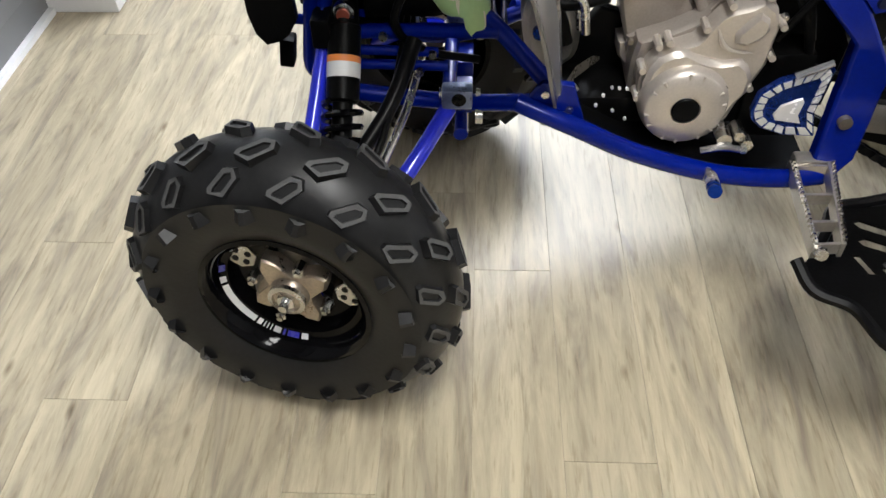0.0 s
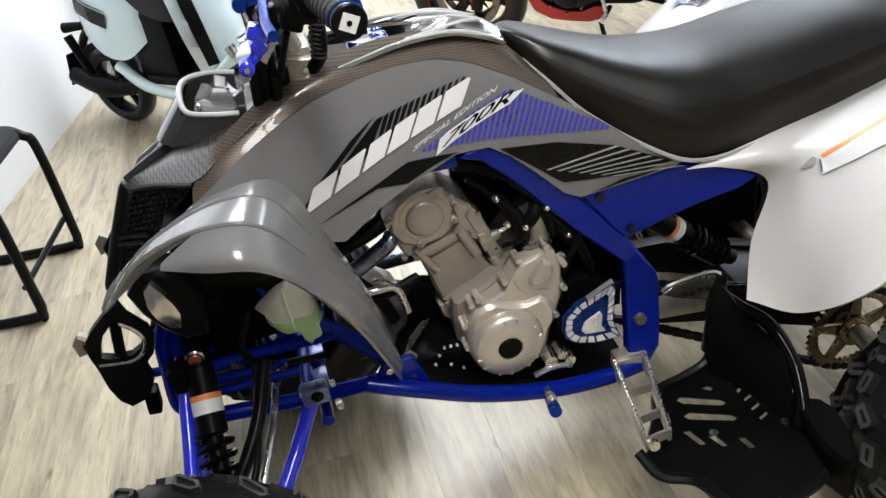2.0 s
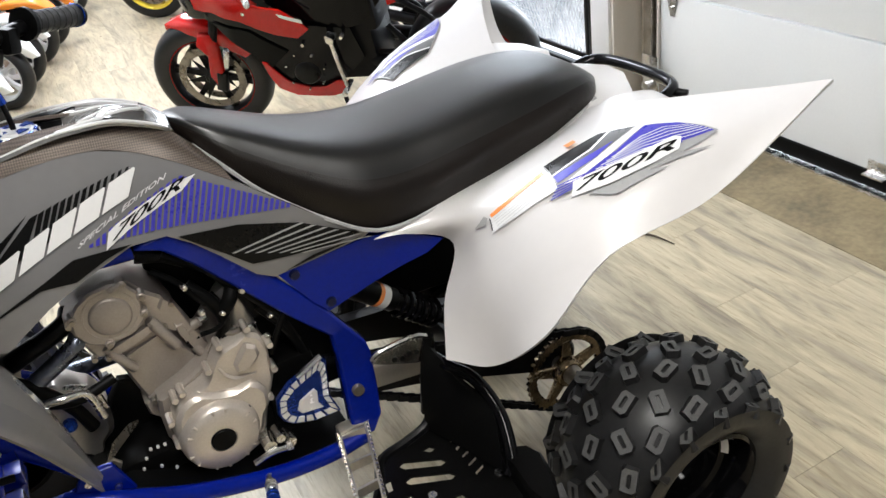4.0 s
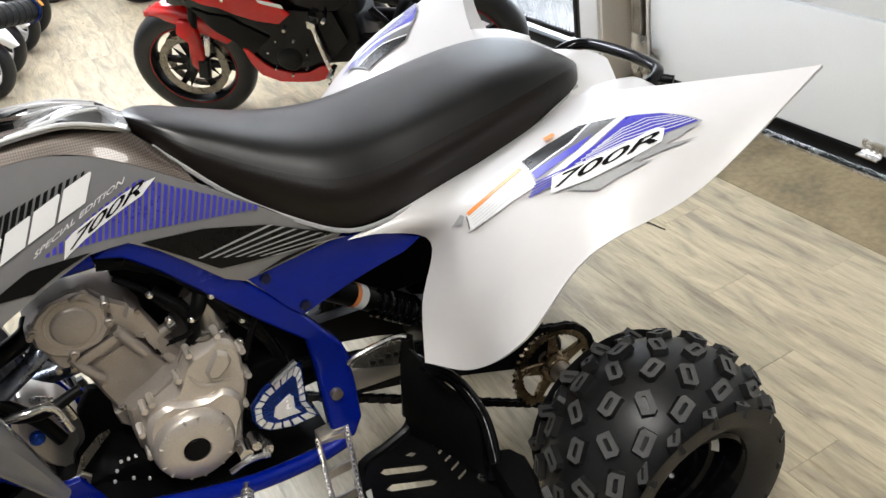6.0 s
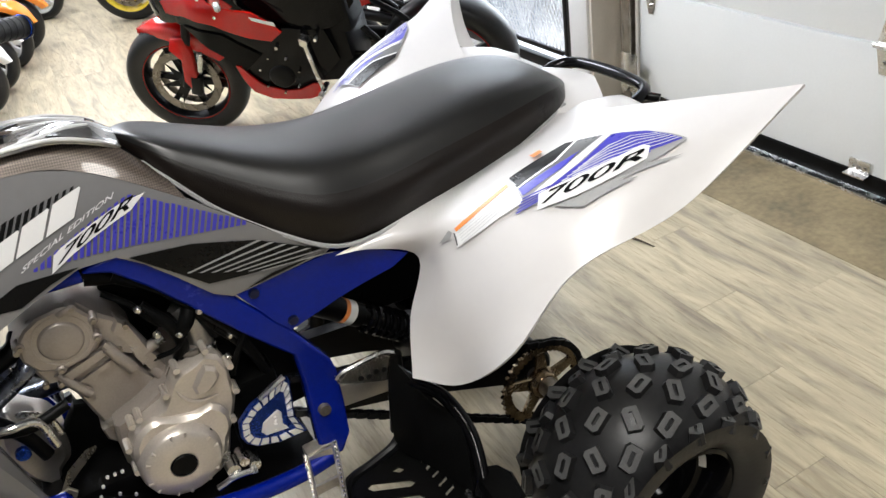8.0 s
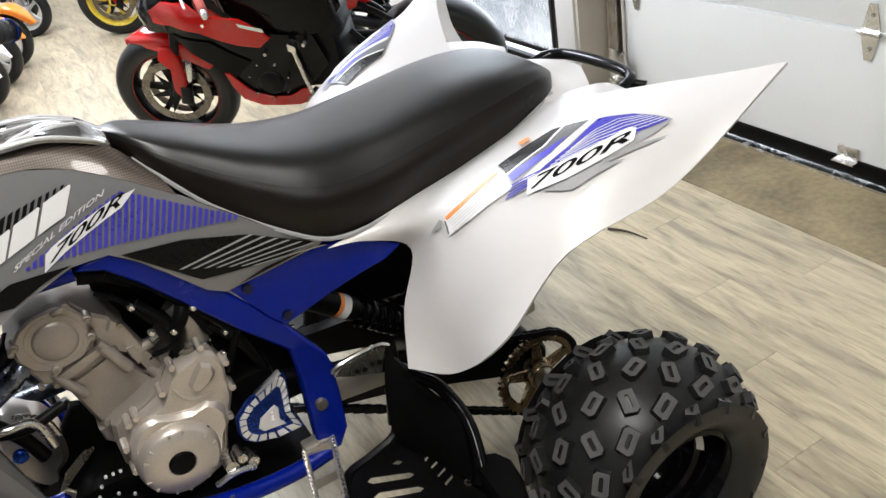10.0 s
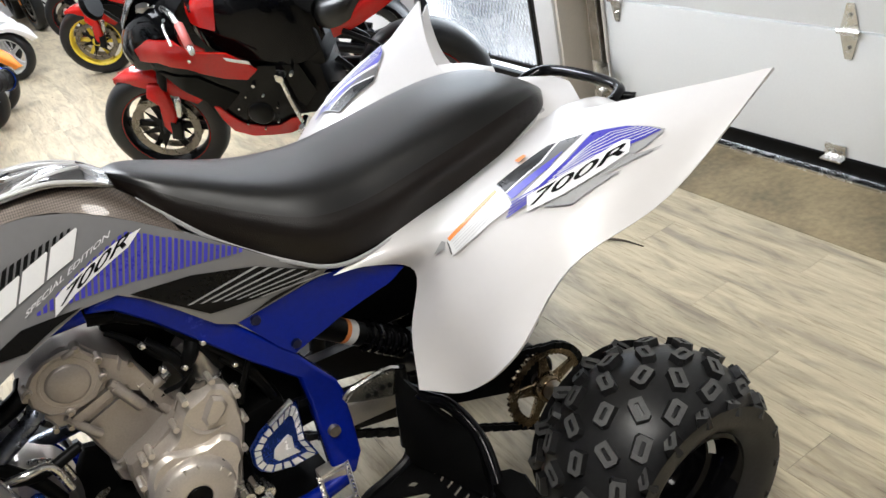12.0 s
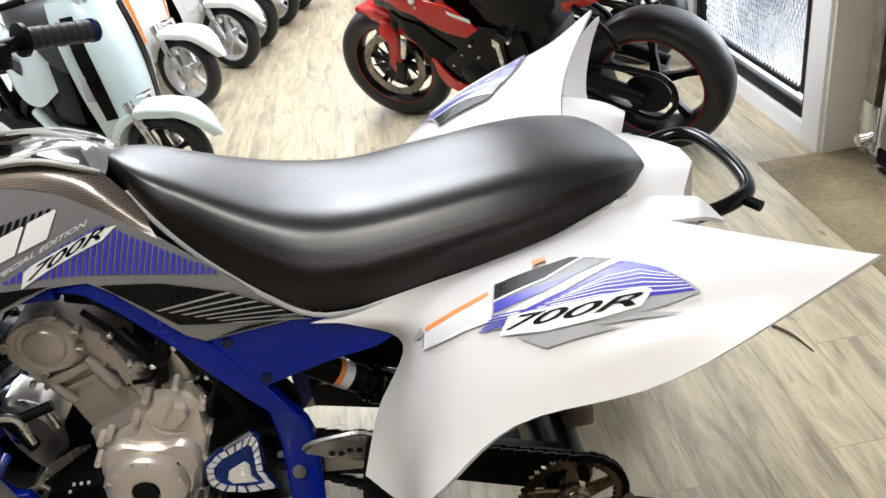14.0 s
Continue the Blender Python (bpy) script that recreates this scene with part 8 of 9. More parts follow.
    tube(eg, [(-0.30, -0.12, 0.26), (-0.50, -0.14, 0.27), (-0.72, -0.14, 0.33)], [0.03, 0.055, 0.045], 14)
    for s in (-1, 1):
        cyl(eg, (-0.58, s * 0.12, 0.28), (-0.66, s * 0.13, 0.55), 0.025, None, 12)
    part("engine_unit", eg, M_BLACK, sc, "black engine unit and silencer")
    ph = bmesh.new()
    tube(ph, [(-0.52, 0, 0.60), (-0.68, 0, 0.52), (-0.78, 0, 0.42)], 0.024, 8)
    box(ph, (-0.79, 0, 0.34), (0.012, 0.24, 0.19), Matrix.Rotation(radians(18), 3, "Y"), 0.004)
    part("plate_holder", ph, M_BLACK, sc, "empty black plate holder")
    hn = bmesh.new()
    tube(hn, [(0.14, -0.34, 1.02), (0.20, -0.20, 1.03), (0.24, 0, 1.0), (0.20, 0.20, 1.03), (0.14, 0.34, 1.02)], 0.013, 10)
    hdl = part("handlebar", hn, M_CHROME, sc, "chrome handlebar")
    for s in (-1, 1):
        part("grip", cyl(bmesh.new(), (0.185, s * 0.235, 1.028), (0.138, s * 0.345, 1.02), 0.017, None, 14, 0.003), M_BLACK, hdl)
        part("mirror_stem", tube(bmesh.new(), [(0.20, s * 0.20, 1.03), (0.19, s * 0.24, 1.14), (0.18, s * 0.26, 1.20)], 0.006, 8), M_BLACK, hdl)
        part("mirror", cyl(bmesh.new(), (0.185, s * 0.27, 1.23), (0.165, s * 0.27, 1.235), 0.05, None, 24, 0.006), M_BLACK, hdl)
    hc = body_loft([(0.10, 0.09, 0.95, 1.02), (0.18, 0.13, 0.93, 1.06), (0.27, 0.12, 0.91, 1.06), (0.335, 0.07, 0.93, 1.03)])
    part("handle_cowl", hc, paint, sc, "", 70)
    part("headlamp", cyl(bmesh.new(), (0.31, 0, 0.985), (0.348, 0, 0.98), 0.06, 0.055, 28, 0.006), M_KEYS, sc, "clear round headlamp")
    return sc


def at_wheels(rear, front, lean=0.0, base=None):
    """The pose of a two-wheeler from the ground points of its wheels; lean: degrees to its left; base: its wheelbase as built."""
    a, b = V((*rear, 0)), V((*front, 0))
    c = (a + b) / 2
    m = pose(c.x, c.y, 0, -lean, 0, math.degrees(math.atan2(b.y - a.y, b.x - a.x)))
    return m @ Matrix.Scale((b - a).length / base, 4) if base else m


scooter("pale mint scooter with black seat and chrome badge", M_MINT, at_wheels((-0.385, 2.615), (0.225, 2.045), 0, 1.0), None, M_SATIN, 22)
for fx, fy, paint, acc, lab in ((0.17, 3.17, M_PEARL, M_ORANGE, "white scooter with orange trim panels"), (0.34, 3.74, M_PEARL, None, "white scooter with silver wheels"),
                                (0.43, 4.14, M_PEARL, None, "white scooter with silver wheels"), (0.55, 4.58, M_ORANGE, None, "orange scooter with white fork"),
                                (0.66, 4.98, M_ORANGE, None, "orange scooter with white fork"), (0.89, 5.85, M_PEARL, None, "white scooter with large spoked wheels"),
                                (0.86, 6.45, M_PEARL, None, "white scooter parked in the row"), (0.84, 7.05, M_PEARL, None, "white scooter parked in the row")):
    scooter(lab, paint, at_wheels((fx - 0.81, fy + 0.50), (fx, fy), 0, 1.1), acc)


M_REDGRIP = surface("pinkish_red_grip", (0.55, 0.12, 0.10), 0.5)


def sport_bike(label, paint, m, rim_line, rim_mat=M_SATIN, second=None, half_base=0.66):
    """A faired sport bike; forward is +x; half_base is half its wheelbase."""
    second = second or M_INK_BLACK
    sb_ = thing("sport_bike", label, "motorcycle", m, "parked motorcycles")
    road_wheel(sb_, 0.58, 0.30, 0.12, rim_mat, "front_wheel", 6, True, rim_line, 6)
    road_wheel(sb_, -0.58, 0.312, 0.17, rim_mat, "rear_wheel", 5, False, rim_line)
    placed = set()                            # parts given at their true length, not stretched with the rest

    def shell(name, bm, material, label="", parent=None, smooth=60):
        ob = part(name, bm, material, parent or sb_, label, smooth)
        placed.add(ob)
        return ob

    fd = bmesh.new()
    rows = []
    for k in range(8):
        q = radians(62 + 92 * k / 7)
        w = (0.012, 0.045, 0.064, 0.072, 0.075, 0.072, 0.064, 0.05)[k]
        d = V((math.cos(q), 0, math.sin(q)))
        c = V((0.66, 0, 0.30)) + d * (0.325, 0.327, 0.328, 0.328, 0.326, 0.322, 0.318, 0.314)[k]
        hang = (0.012, 0.045, 0.07, 0.085, 0.09, 0.085, 0.075, 0.06)[k]
        rows.append([c + V((0, -w, 0)) - d * hang, c + V((0, -w * 1.02, 0)) - d * 0.022, c + V((0, -w * 0.55, 0)) - d * 0.002, c, c + V((0, w * 0.55, 0)) - d * 0.002, c + V((0, w * 1.02, 0)) - d * 0.022, c + V((0, w, 0)) - d * hang])
    sheet(fd, rows, 3, 3, 0.004)
    shell("front_fender", fd, paint)
    fk = bmesh.new()
    for s in (-1, 1):
        tube(fk, [(0.64, s * 0.072, 0.30), (0.55, s * 0.076, 0.52), (0.40, s * 0.085, 0.88)], [0.020, 0.021, 0.022], 12)
        box(fk, (0.575, s * 0.085, 0.315), (0.055, 0.035, 0.11), Matrix.Rotation(radians(-18), 3, "Y"), 0.008)
    shell("fork", fk, M_SATIN, "black fork legs and calipers")
    for s in (-1, 1):
        shell("fork_cover", prism(bmesh.new(), [(0.60, 0.575), (0.54, 0.570), (0.527, 0.504), (0.552, 0.347), (0.600, 0.290), (0.622, 0.342), (0.594, 0.467), (0.632, 0.520)], lambda u, v, w: V((u, s * (0.072 + w), v)), 0.030, 0.008), paint)
        shell("fork_reflector", cyl(bmesh.new(), (0.498, s * 0.132, 0.412), (0.463, s * 0.132, 0.508), 0.014, None, 12, 0.002), M_STEEL, "bright fork tube")
    Y = lambda x, z: float(np.interp(x, [-0.25, -0.1, 0.05, 0.2, 0.35, 0.48, 0.58, 0.66], [0.175, 0.215, 0.24, 0.245, 0.225, 0.165, 0.095, 0.03])) - 0.35 * max(0, 0.42 - z) - 0.5 * max(0, z - 0.80)

    def fairing(name, outline, off, material, label=""):
        for s in (-1, 1):
            shell(name, drape(bmesh.new(), outline, lambda x, z: V((x, s * (Y(x, z) + off), z)), 0.05, back=lambda x, z: V((x, s * (Y(x, z) + off - 0.010), z))), material, label, None, 50)

    dark = M_GLOSSBLACK if second == M_INK_BLACK else second
    fairing("side_fairing", [(0.620, 0.705), (0.545, 0.775), (0.43, 0.835), (0.30, 0.836), (0.225, 0.782), (0.076, 0.748), (0.022, 0.697), (-0.022, 0.640), (0.031, 0.608), (0.125, 0.634), (0.276, 0.704), (0.415, 0.735), (0.52, 0.725)], 0.010, paint)
    fairing("mid_fairing", [(0.60, 0.705), (0.42, 0.742), (0.276, 0.712), (0.125, 0.645), (0.03, 0.62), (-0.02, 0.652), (-0.19, 0.61), (-0.22, 0.46), (-0.05, 0.31), (0.14, 0.33), (0.235, 0.517), (0.34, 0.585), (0.44, 0.67)], -0.004, M_GLOSSBLACK, "gloss black mid fairing")
    fairing("air_scoop", [(0.445, 0.682), (0.36, 0.600), (0.262, 0.530), (0.235, 0.430), (0.20, 0.470), (0.10, 0.545), (0.25, 0.655)], 0.006, M_BLACK, "dark grey air scoop")
    fairing("belly_pan", [(0.236, 0.505), (0.214, 0.500), (0.139, 0.385), (0.06, 0.345), (-0.006, 0.335), (-0.071, 0.362), (-0.115, 0.350), (-0.10, 0.285), (-0.024, 0.268), (0.142, 0.298), (0.208, 0.352)], 0.012, paint)
    for s in (-1, 1):
        shell("clutch_cover", cyl(bmesh.new(), (0.05, s * 0.19, 0.425), (0.05, s * 0.243, 0.425), 0.066, 0.058, 28, 0.008), M_SATIN)
        for k in range(7):
            q = radians(20 + 51 * k)
            x, z = 0.05 + 0.092 * math.cos(q), 0.435 + 0.092 * math.sin(q)
            shell("cover_bolt", cyl(bmesh.new(), (x, s * 0.225, z), (x, s * 0.243, z), 0.0045, None, 6), M_STEEL)
        for x, z in ((0.02, 0.575), (-0.10, 0.605), (-0.165, 0.60), (0.245, 0.74)):
            shell("fairing_bolt", cyl(bmesh.new(), (x, s * 0.205, z), (x, s * 0.252, z), 0.008, None, 8), M_STEEL)
        shell("fairing_label", drape(bmesh.new(), [(0.085, 0.738), (0.078, 0.722), (-0.015, 0.678), (-0.010, 0.697)], lambda x, z: V((x, s * (Y(x, z) + 0.022), z)), 0.05, 0.002), M_SILVER, "small silver label")
    nose_ = shell("nose_fairing", body_loft([(0.665, 0.03, 0.69, 0.745), (0.60, 0.095, 0.665, 0.84), (0.50, 0.150, 0.68, 0.925), (0.38, 0.185, 0.72, 0.95), (0.29, 0.18, 0.76, 0.90)], 0.008), dark, "gloss black nose fairing", None, 70)
    ws = bmesh.new()
    sheet(ws, [[(0.57, -0.09, 0.86), (0.60, 0, 0.875), (0.57, 0.09, 0.86)], [(0.47, -0.13, 0.96), (0.50, 0, 0.99), (0.47, 0.13, 0.96)], [(0.36, -0.12, 1.05), (0.39, 0, 1.08), (0.36, 0.12, 1.05)]], 5, 4, 0.005)
    shell("windscreen", ws, M_DARKSCREEN, "smoked windscreen", nose_)
    tank = shell("fuel_tank", body_loft([(0.25, 0.09, 0.80, 0.925), (0.17, 0.165, 0.74, 0.99), (0.02, 0.195, 0.68, 1.02), (-0.14, 0.195, 0.62, 1.01), (-0.25, 0.165, 0.62, 0.955), (-0.32, 0.10, 0.68, 0.87)]), M_GLOSSBLACK if second == M_INK_BLACK else paint, "gloss black fuel tank with colour flash", None, 70)
    for s in (-1, 1):
        b = bmesh.new()
        sheet(b, [flip([(0.245, -0.03, 0.935), (0.240, -0.095, 0.905), (0.235, -0.115, 0.845)], s), flip([(0.16, -0.05, 1.00), (0.16, -0.150, 0.955), (0.17, -0.180, 0.850)], s), flip([(0.06, -0.06, 1.03), (0.05, -0.165, 0.985), (0.10, -0.200, 0.830)], s)], 4, 4, 0.005)
        shell("tank_flash", b, paint, "", tank)
    shell("tank_cap", cyl(bmesh.new(), (0.08, 0, 1.015), (0.08, 0, 1.032), 0.045, 0.042, 24, 0.003), M_STEEL, "", tank)
    fm = bmesh.new()
    box(fm, (-0.02, 0, 0.50), (0.44, 0.30, 0.36), None, 0.05)
    box(fm, (-0.14, 0, 0.66), (0.26, 0.30, 0.22), None, 0.05)
    part("engine", fm, M_SATIN, sb_, "black engine and frame")
    shell("seat", body_loft([(-0.27, 0.09, 0.74, 0.81), (-0.36, 0.135, 0.72, 0.835), (-0.46, 0.13, 0.745, 0.85), (-0.53, 0.09, 0.79, 0.88)]), M_SEAT, "black rider seat", None, 70)
    shell("pillion_seat", body_loft([(-0.52, 0.08, 0.82, 0.895), (-0.65, 0.09, 0.86, 0.93), (-0.78, 0.06, 0.89, 0.94)]), M_SEAT, "", None, 70)
    shell("tail_fairing", body_loft([(-0.36, 0.125, 0.67, 0.745), (-0.50, 0.125, 0.715, 0.815), (-0.70, 0.09, 0.80, 0.885), (-0.90, 0.03, 0.88, 0.925)], 0.006), paint, "", None, 70)
    for s in (-1, 1):
        shell("handlebar", tube(bmesh.new(), [(0.34, s * 0.10, 0.925), (0.27, s * 0.18, 0.935), (0.19, s * 0.29, 0.925), (0.14, s * 0.37, 0.875)], 0.012, 10), M_STEEL, "clip-on handlebar")
        shell("grip", cyl(bmesh.new(), (0.190, s * 0.285, 0.928), (0.138, s * 0.375, 0.868), 0.0185, None, 14, 0.003), M_REDGRIP, "red rubber grip")
        shell("grip_end", cyl(bmesh.new(), (0.140, s * 0.372, 0.870), (0.122, s * 0.402, 0.850), 0.015, 0.013, 12, 0.003), M_STEEL)
        shell("lever", tube(bmesh.new(), [(0.30, s * 0.19, 0.915), (0.27, s * 0.27, 0.915), (0.22, s * 0.36, 0.880)], 0.006, 8), M_STEEL)
        part("mirror_stem", tube(bmesh.new(), [(0.46, s * 0.15, 0.93), (0.44, s * 0.24, 1.02), (0.43, s * 0.29, 1.06)], 0.008, 8), M_BLACK, sb_)
        part("mirror", cyl(bmesh.new(), (0.445, s * 0.31, 1.08), (0.42, s * 0.31, 1.085), 0.06, None, 24, 0.01), M_BLACK, sb_)
    tc = bmesh.new()
    box(tc, (0.36, 0, 0.93), (0.08, 0.22, 0.025), None, 0.006)
    for s in (-1, 1):
        cyl(tc, (0.37, s * 0.10, 0.93), (0.366, s * 0.10, 0.955), 0.026, None, 16, 0.003)
    part("top_clamp", tc, M_ALU, sb_)
    sw_ = bmesh.new()
    for s in (-1, 1):
        tube(sw_, [(-0.16, s * 0.11, 0.42), (-0.40, s * 0.13, 0.37), (-0.58, s * 0.13, 0.312)], [0.035, 0.034, 0.03], 10)
    part("swing_arm", sw_, M_SATIN, sb_)
    spk_ = cyl(bmesh.new(), (-0.58, 0.10, 0.312), (-0.58, 0.106, 0.312), 0.085, None, 40)
    part("sprocket", spk_, M_SATIN, sb_)
    ch_ = tube(bmesh.new(), [(-0.58, 0.112, 0.42), (-0.30, 0.112, 0.44), (-0.14, 0.112, 0.43), (-0.14, 0.112, 0.37), (-0.30, 0.112, 0.32), (-0.58, 0.112, 0.205), (-0.66, 0.112, 0.24), (-0.685, 0.112, 0.312), (-0.66, 0.112, 0.385)], 0.011, 6, 4, True)
    part("chain", ch_, M_SATIN, sb_)
    ks = bmesh.new()
    tube(ks, [(-0.06, 0.17, 0.26), (-0.10, 0.24, 0.16), (-0.13, 0.29, 0.082)], 0.010, 8)
    box(ks, (-0.14, 0.295, 0.083), (0.05, 0.03, 0.008), Matrix.Rotation(radians(15), 3, "X"))
    part("side_stand", ks, M_SATIN, sb_, "black side stand, down")
    lv_ = bmesh.new()
    tube(lv_, [(-0.097, 0.245, 0.59), (-0.105, 0.25, 0.47), (-0.115, 0.25, 0.355)], 0.008, 8)
    cyl(lv_, (-0.097, 0.17, 0.59), (-0.097, 0.255, 0.59), 0.016, None, 10)
    cyl(lv_, (-0.116, 0.20, 0.352), (-0.116, 0.31, 0.352), 0.012, None, 10)
    part("shift_lever", lv_, M_STEEL, sb_, "bright shift lever")
    for s in (-1, 1):
        part("foot_rest_bracket", tube(bmesh.new(), [(-0.30, s * 0.13, 0.58), (-0.36, s * 0.15, 0.50), (-0.34, s * 0.16, 0.42)], 0.014, 8), M_SATIN, sb_)
        part("foot_rest_bracket", tube(bmesh.new(), [(-0.36, s * 0.13, 0.70), (-0.48, s * 0.16, 0.62), (-0.52, s * 0.17, 0.54)], 0.012, 8), M_SATIN, sb_)
    # stretch the body to the wheelbase; the wheels only move
    k = half_base / 0.58
    for ob in set(sb_.children_recursive) - placed:
        root = ob if ob.parent == sb_ else ob.parent
        ahead = 1 if root.name.startswith("front_wheel") else -1 if root.name.startswith("rear_wheel") else 0
        ob.data.transform(Matrix.Translation((ahead * (half_base - 0.58), 0, 0)) if ahead else Matrix.Diagonal((k, 1, 1, 1)))
    return sb_


sport_bike("red and black sport bike on its side stand", M_RED, at_wheels((2.215, 1.69), (1.29, 2.50), 13, 1.325), M_RED)
sport_bike("red and white sport bike with yellow wheels", M_RED, at_wheels((2.38, 4.42), (1.47, 5.08), 12, 1.32), M_YELLOW, M_YELLOW, M_PEARL)
sport_bike("red sport bike parked in the row", M_RED, at_wheels((2.44, 2.66), (1.60, 3.42), 12, 1.32), M_INK_WHITE)
sport_bike("black sport bike with red tail parked in the row", M_GLOSSBLACK, at_wheels((2.40, 5.8), (1.55, 6.45), 12, 1.32), M_RED)
sport_bike("dark sport bike parked against the far wall", M_GLOSSBLACK, at_wheels((0.5, 8.9), (0.8, 7.7), 0, 1.32), M_ORANGE)
sport_bike("orange and black motorcycle against the far wall", M_ORANGE, at_wheels((1.3, 9.0), (1.35, 7.85), 0, 1.32), M_ORANGE)

# ---- visitor chair with a desk telephone on it ----
CHAIR = Matrix.Translation((-0.595, 1.06, 0)) @ Matrix.Rotation(radians(-7.8), 4, "Z") @ Matrix.Translation((0.595, -1.06, 0))
chair = thing("visitor_chair", "black fabric visitor chair on a black tube sled frame", "chair", CHAIR)
for y in (1.075, 1.50):
    t = tube(bmesh.new(), [(-1.0, y, 0.42), (-0.97, y, 0.462), (-0.67, y, 0.474), (-0.605, y, 0.458), (-0.580, y, 0.405), (-0.590, y, 0.10), (-0.595, y, 0.040), (-0.63, y, 0.017), (-0.90, y, 0.017)], 0.0165, 10, 4)
    part("side_frame", t, M_SATIN, chair, "black steel tube side frame")
    fo = bmesh.new()
    cyl(fo, (-0.60, y, 0.0), (-0.592, y, 0.02), 0.011, None, 10)
    part("foot_cap", fo, M_BLACK, chair)
part("cross_bar", tube(bmesh.new(), [(-0.607, 1.075, 0.13), (-0.607, 1.5, 0.13)], 0.010, 8), M_SATIN, chair)
part("rear_bar", tube(bmesh.new(), [(-0.90, 1.075, 0.014), (-0.935, 1.12, 0.014), (-0.94, 1.29, 0.014), (-0.935, 1.46, 0.014), (-0.90, 1.5, 0.014)], 0.0135, 10, 4), M_SATIN, chair)
sc_ = bmesh.new()
rows = []
for x, z in ((-0.612, 0.468), (-0.622, 0.492), (-0.67, 0.508), (-0.80, 0.500), (-0.96, 0.498), (-1.0, 0.48)):
    rows.append([(x, 1.055, z - 0.03), (x, 1.07, z - 0.006), (x, 1.16, z), (x, 1.29, z + 0.003), (x, 1.42, z), (x, 1.51, z - 0.006), (x, 1.525, z - 0.03)])
sheet(sc_, rows, 4, 4, 0.0)
box(sc_, (-0.80, 1.29, 0.465), (0.38, 0.45, 0.025), None, 0.008)
part("seat", sc_, M_FABRIC, chair, "black fabric seat pad", 70)
bk_ = bmesh.new()
box(bk_, (-1.005, 1.29, 0.72), (0.04, 0.42, 0.30), Matrix.Rotation(radians(-6), 3, "Y"), 0.015)
part("backrest", bk_, M_FABRIC, chair, "black fabric backrest")
for y in (1.10, 1.48):
    part("back_post", tube(bmesh.new(), [(-0.985, y, 0.43), (-1.0, y, 0.55), (-1.015, y, 0.80)], 0.012, 8), M_SATIN, chair)

phone = thing("desk_telephone", "dark desk telephone with grey keys lying on the chair", "telephone", CHAIR @ pose(-0.80, 1.27, 0.504, 0, 0, 35))
pb_ = bmesh.new()
prism(pb_, [(-0.10, 0.0), (0.10, 0.0), (0.10, 0.025), (-0.10, 0.06)], lambda u, v, w: V((u, w - 0.10, v)), 0.20, 0.004)
part("body", pb_, M_BLACK, phone)
for i in range(7):
    for j in range(5):
        k = bmesh.new()
        x, y = -0.075 + 0.022 * i, -0.035 + 0.022 * j
        box(k, (x, y, 0.0445 - 0.175 * x + 0.004), (0.016, 0.014, 0.008), Matrix.Rotation(radians(10), 3, "Y"), 0.002, 1)
        part("key", k, M_KEYS, phone)
part("handset", tube(bmesh.new(), [(-0.09, -0.085, 0.075), (-0.05, -0.085, 0.085), (0.03, -0.085, 0.07), (0.08, -0.085, 0.055)], [0.024, 0.016, 0.016, 0.024], 12), M_BLACK, phone, "black handset")
part("screen", box(bmesh.new(), (-0.085, 0.03, 0.066), (0.03, 0.10, 0.01), Matrix.Rotation(radians(10), 3, "Y"), 0.002), M_KEYS, phone)
part("coiled_cord", tube(bmesh.new(), [(0.06, -0.10, 0.03), (0.11, -0.13, 0.02), (0.15, -0.06, 0.012), (0.17, 0.02, 0.01), (0.12, 0.06, 0.012), (0.10, 0.0, 0.014)], 0.005, 8), M_BLACK, phone)
adapter = thing("power_adapter", "black power adapter block with a cord", "adapter", CHAIR @ pose(-0.83, 1.45, 0.504, 0, 0, 20))
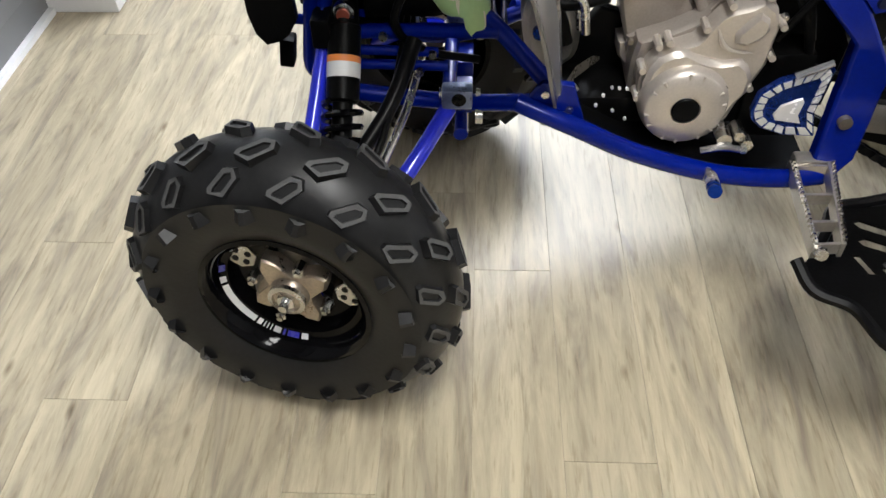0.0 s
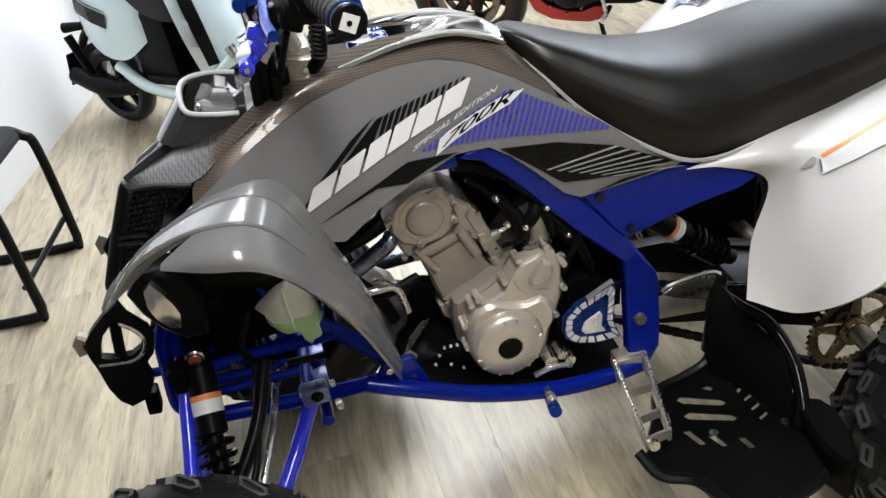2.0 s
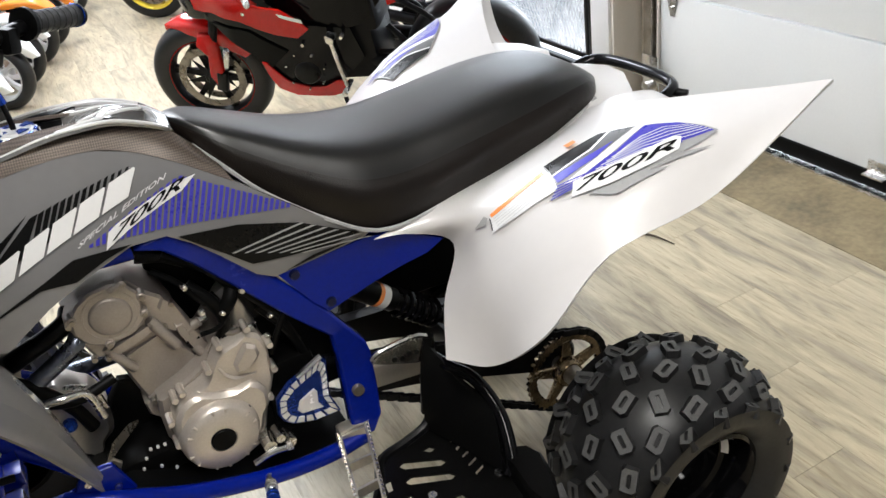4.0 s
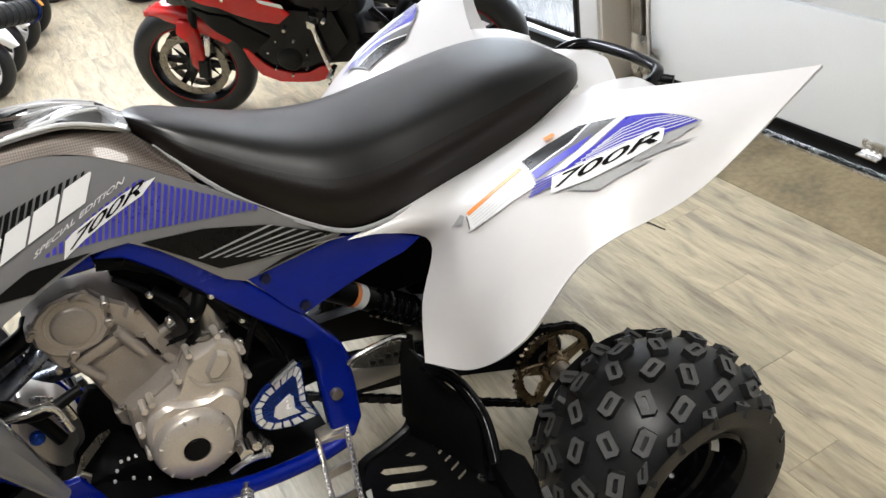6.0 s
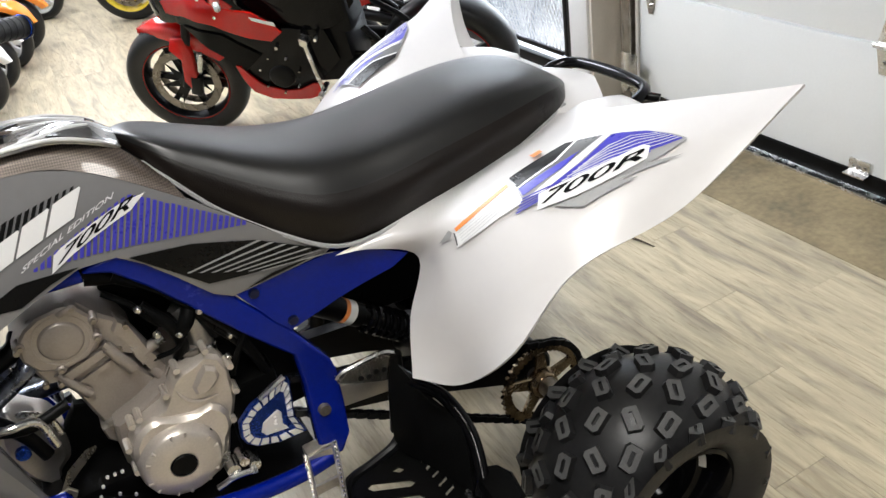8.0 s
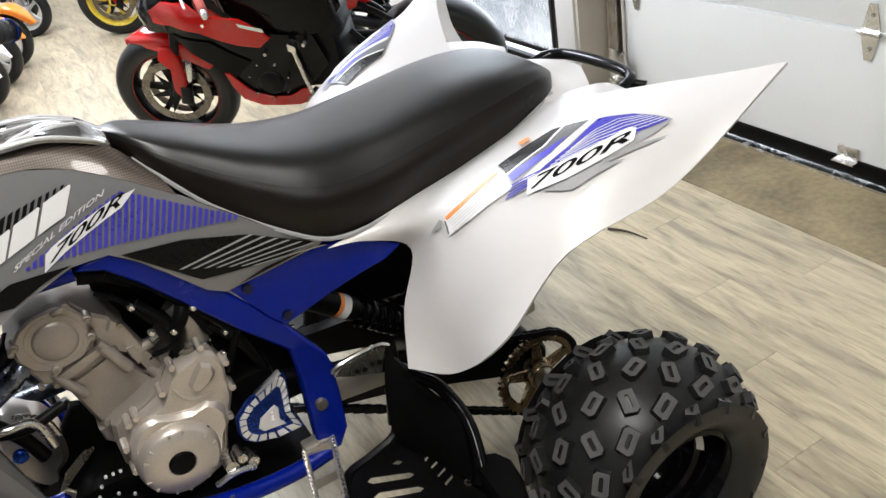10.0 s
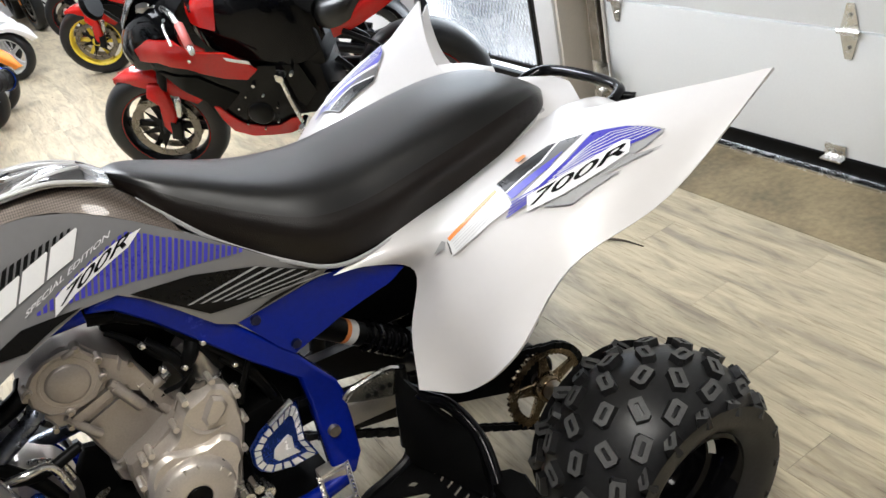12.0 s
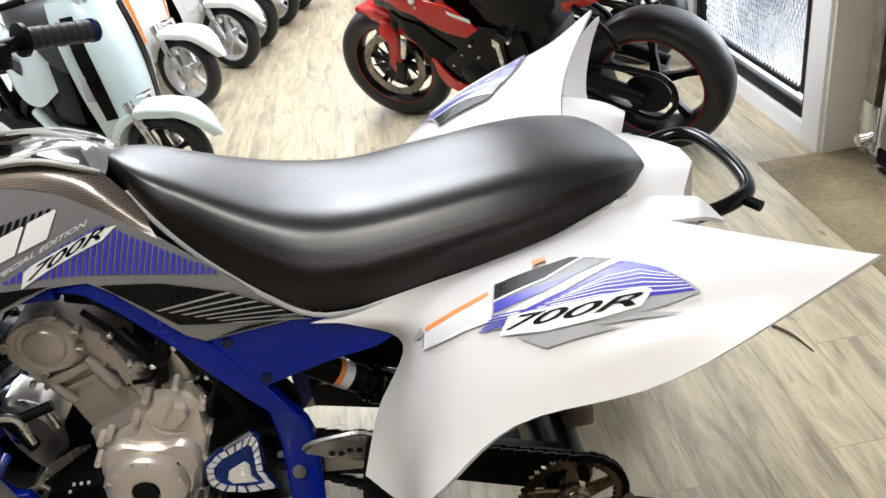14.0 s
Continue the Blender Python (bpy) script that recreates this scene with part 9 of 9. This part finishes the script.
part("block", box(bmesh.new(), (0, 0, 0.025), (0.08, 0.055, 0.05), None, 0.006), M_BLACK, adapter)
part("cord", tube(bmesh.new(), [(-0.04, 0, 0.03), (-0.09, -0.02, 0.06), (-0.13, -0.08, 0.05), (-0.10, -0.13, 0.02)], 0.0035, 6), M_BLACK, adapter)
cord = tube(bmesh.new(), [(-1.0, 1.10, 0.34), (-0.93, 1.15, 0.24), (-0.91, 1.30, 0.17), (-0.95, 1.38, 0.16), (-0.97, 1.40, 0.26), (-0.99, 1.40, 0.40)], 0.003, 6)
tagged(part("hanging_cord", cord, M_WIRE), "thin white cord hanging by the wall", "cord")
sign = part("wall_sign", box(bmesh.new(), (2.664, 2.78, 0.42), (0.01, 0.20, 0.22), Matrix.Rotation(radians(45), 3, "X"), 0.004), surface("blue_sign", (0.20, 0.30, 0.62), 0.4), None)
tagged(sign, "small blue diamond sign on the white wall", "sign")

# ---- floor boards, each a piece of the floor ----
PW, PL = 0.152, 1.22


def board_mesh(w, l):
    b = bmesh.new()
    box(b, (0, 0, -0.004), (w - 0.0006, l - 0.0008, 0.008))
    top = [e for e in b.edges if all(v.co.z > -0.001 for v in e.verts)]
    bmesh.ops.bevel(b, geom=top, offset=0.0003, segments=1, affect="EDGES")
    me = bpy.data.meshes.new("floor_board")
    b.to_mesh(me)
    b.free()
    me.materials.append(M_BOARDS)
    return me


full = board_mesh(PW, PL)
last = board_mesh(0.0885, PL)
rnd = random.Random(11)
col, x = 0, -1.68
while x < 2.66:
    w = min(PW, 2.445 - x) if x < 2.44 else PW
    y = -3.0 + rnd.random() * PL if x < 2.44 else 1.36
    if x < 2.44 and y > -2.95:                # a cut board along the wall
        ob = new("floor_board", full if w > PW - 0.01 else last)
        ob.location, ob.scale = (x + w / 2, (y - 3.0) / 2, 0), (1, (y + 3.0) / PL, 1)
        ob.parent = floor
    while y < 9.3:
        ob = new("floor_board", full if w > PW - 0.01 else last)
        ob.location = (x + w / 2, y + PL / 2, rnd.uniform(-0.0001, 0.0001))
        ob.parent = floor
        y += PL
    x += w
    col += 1
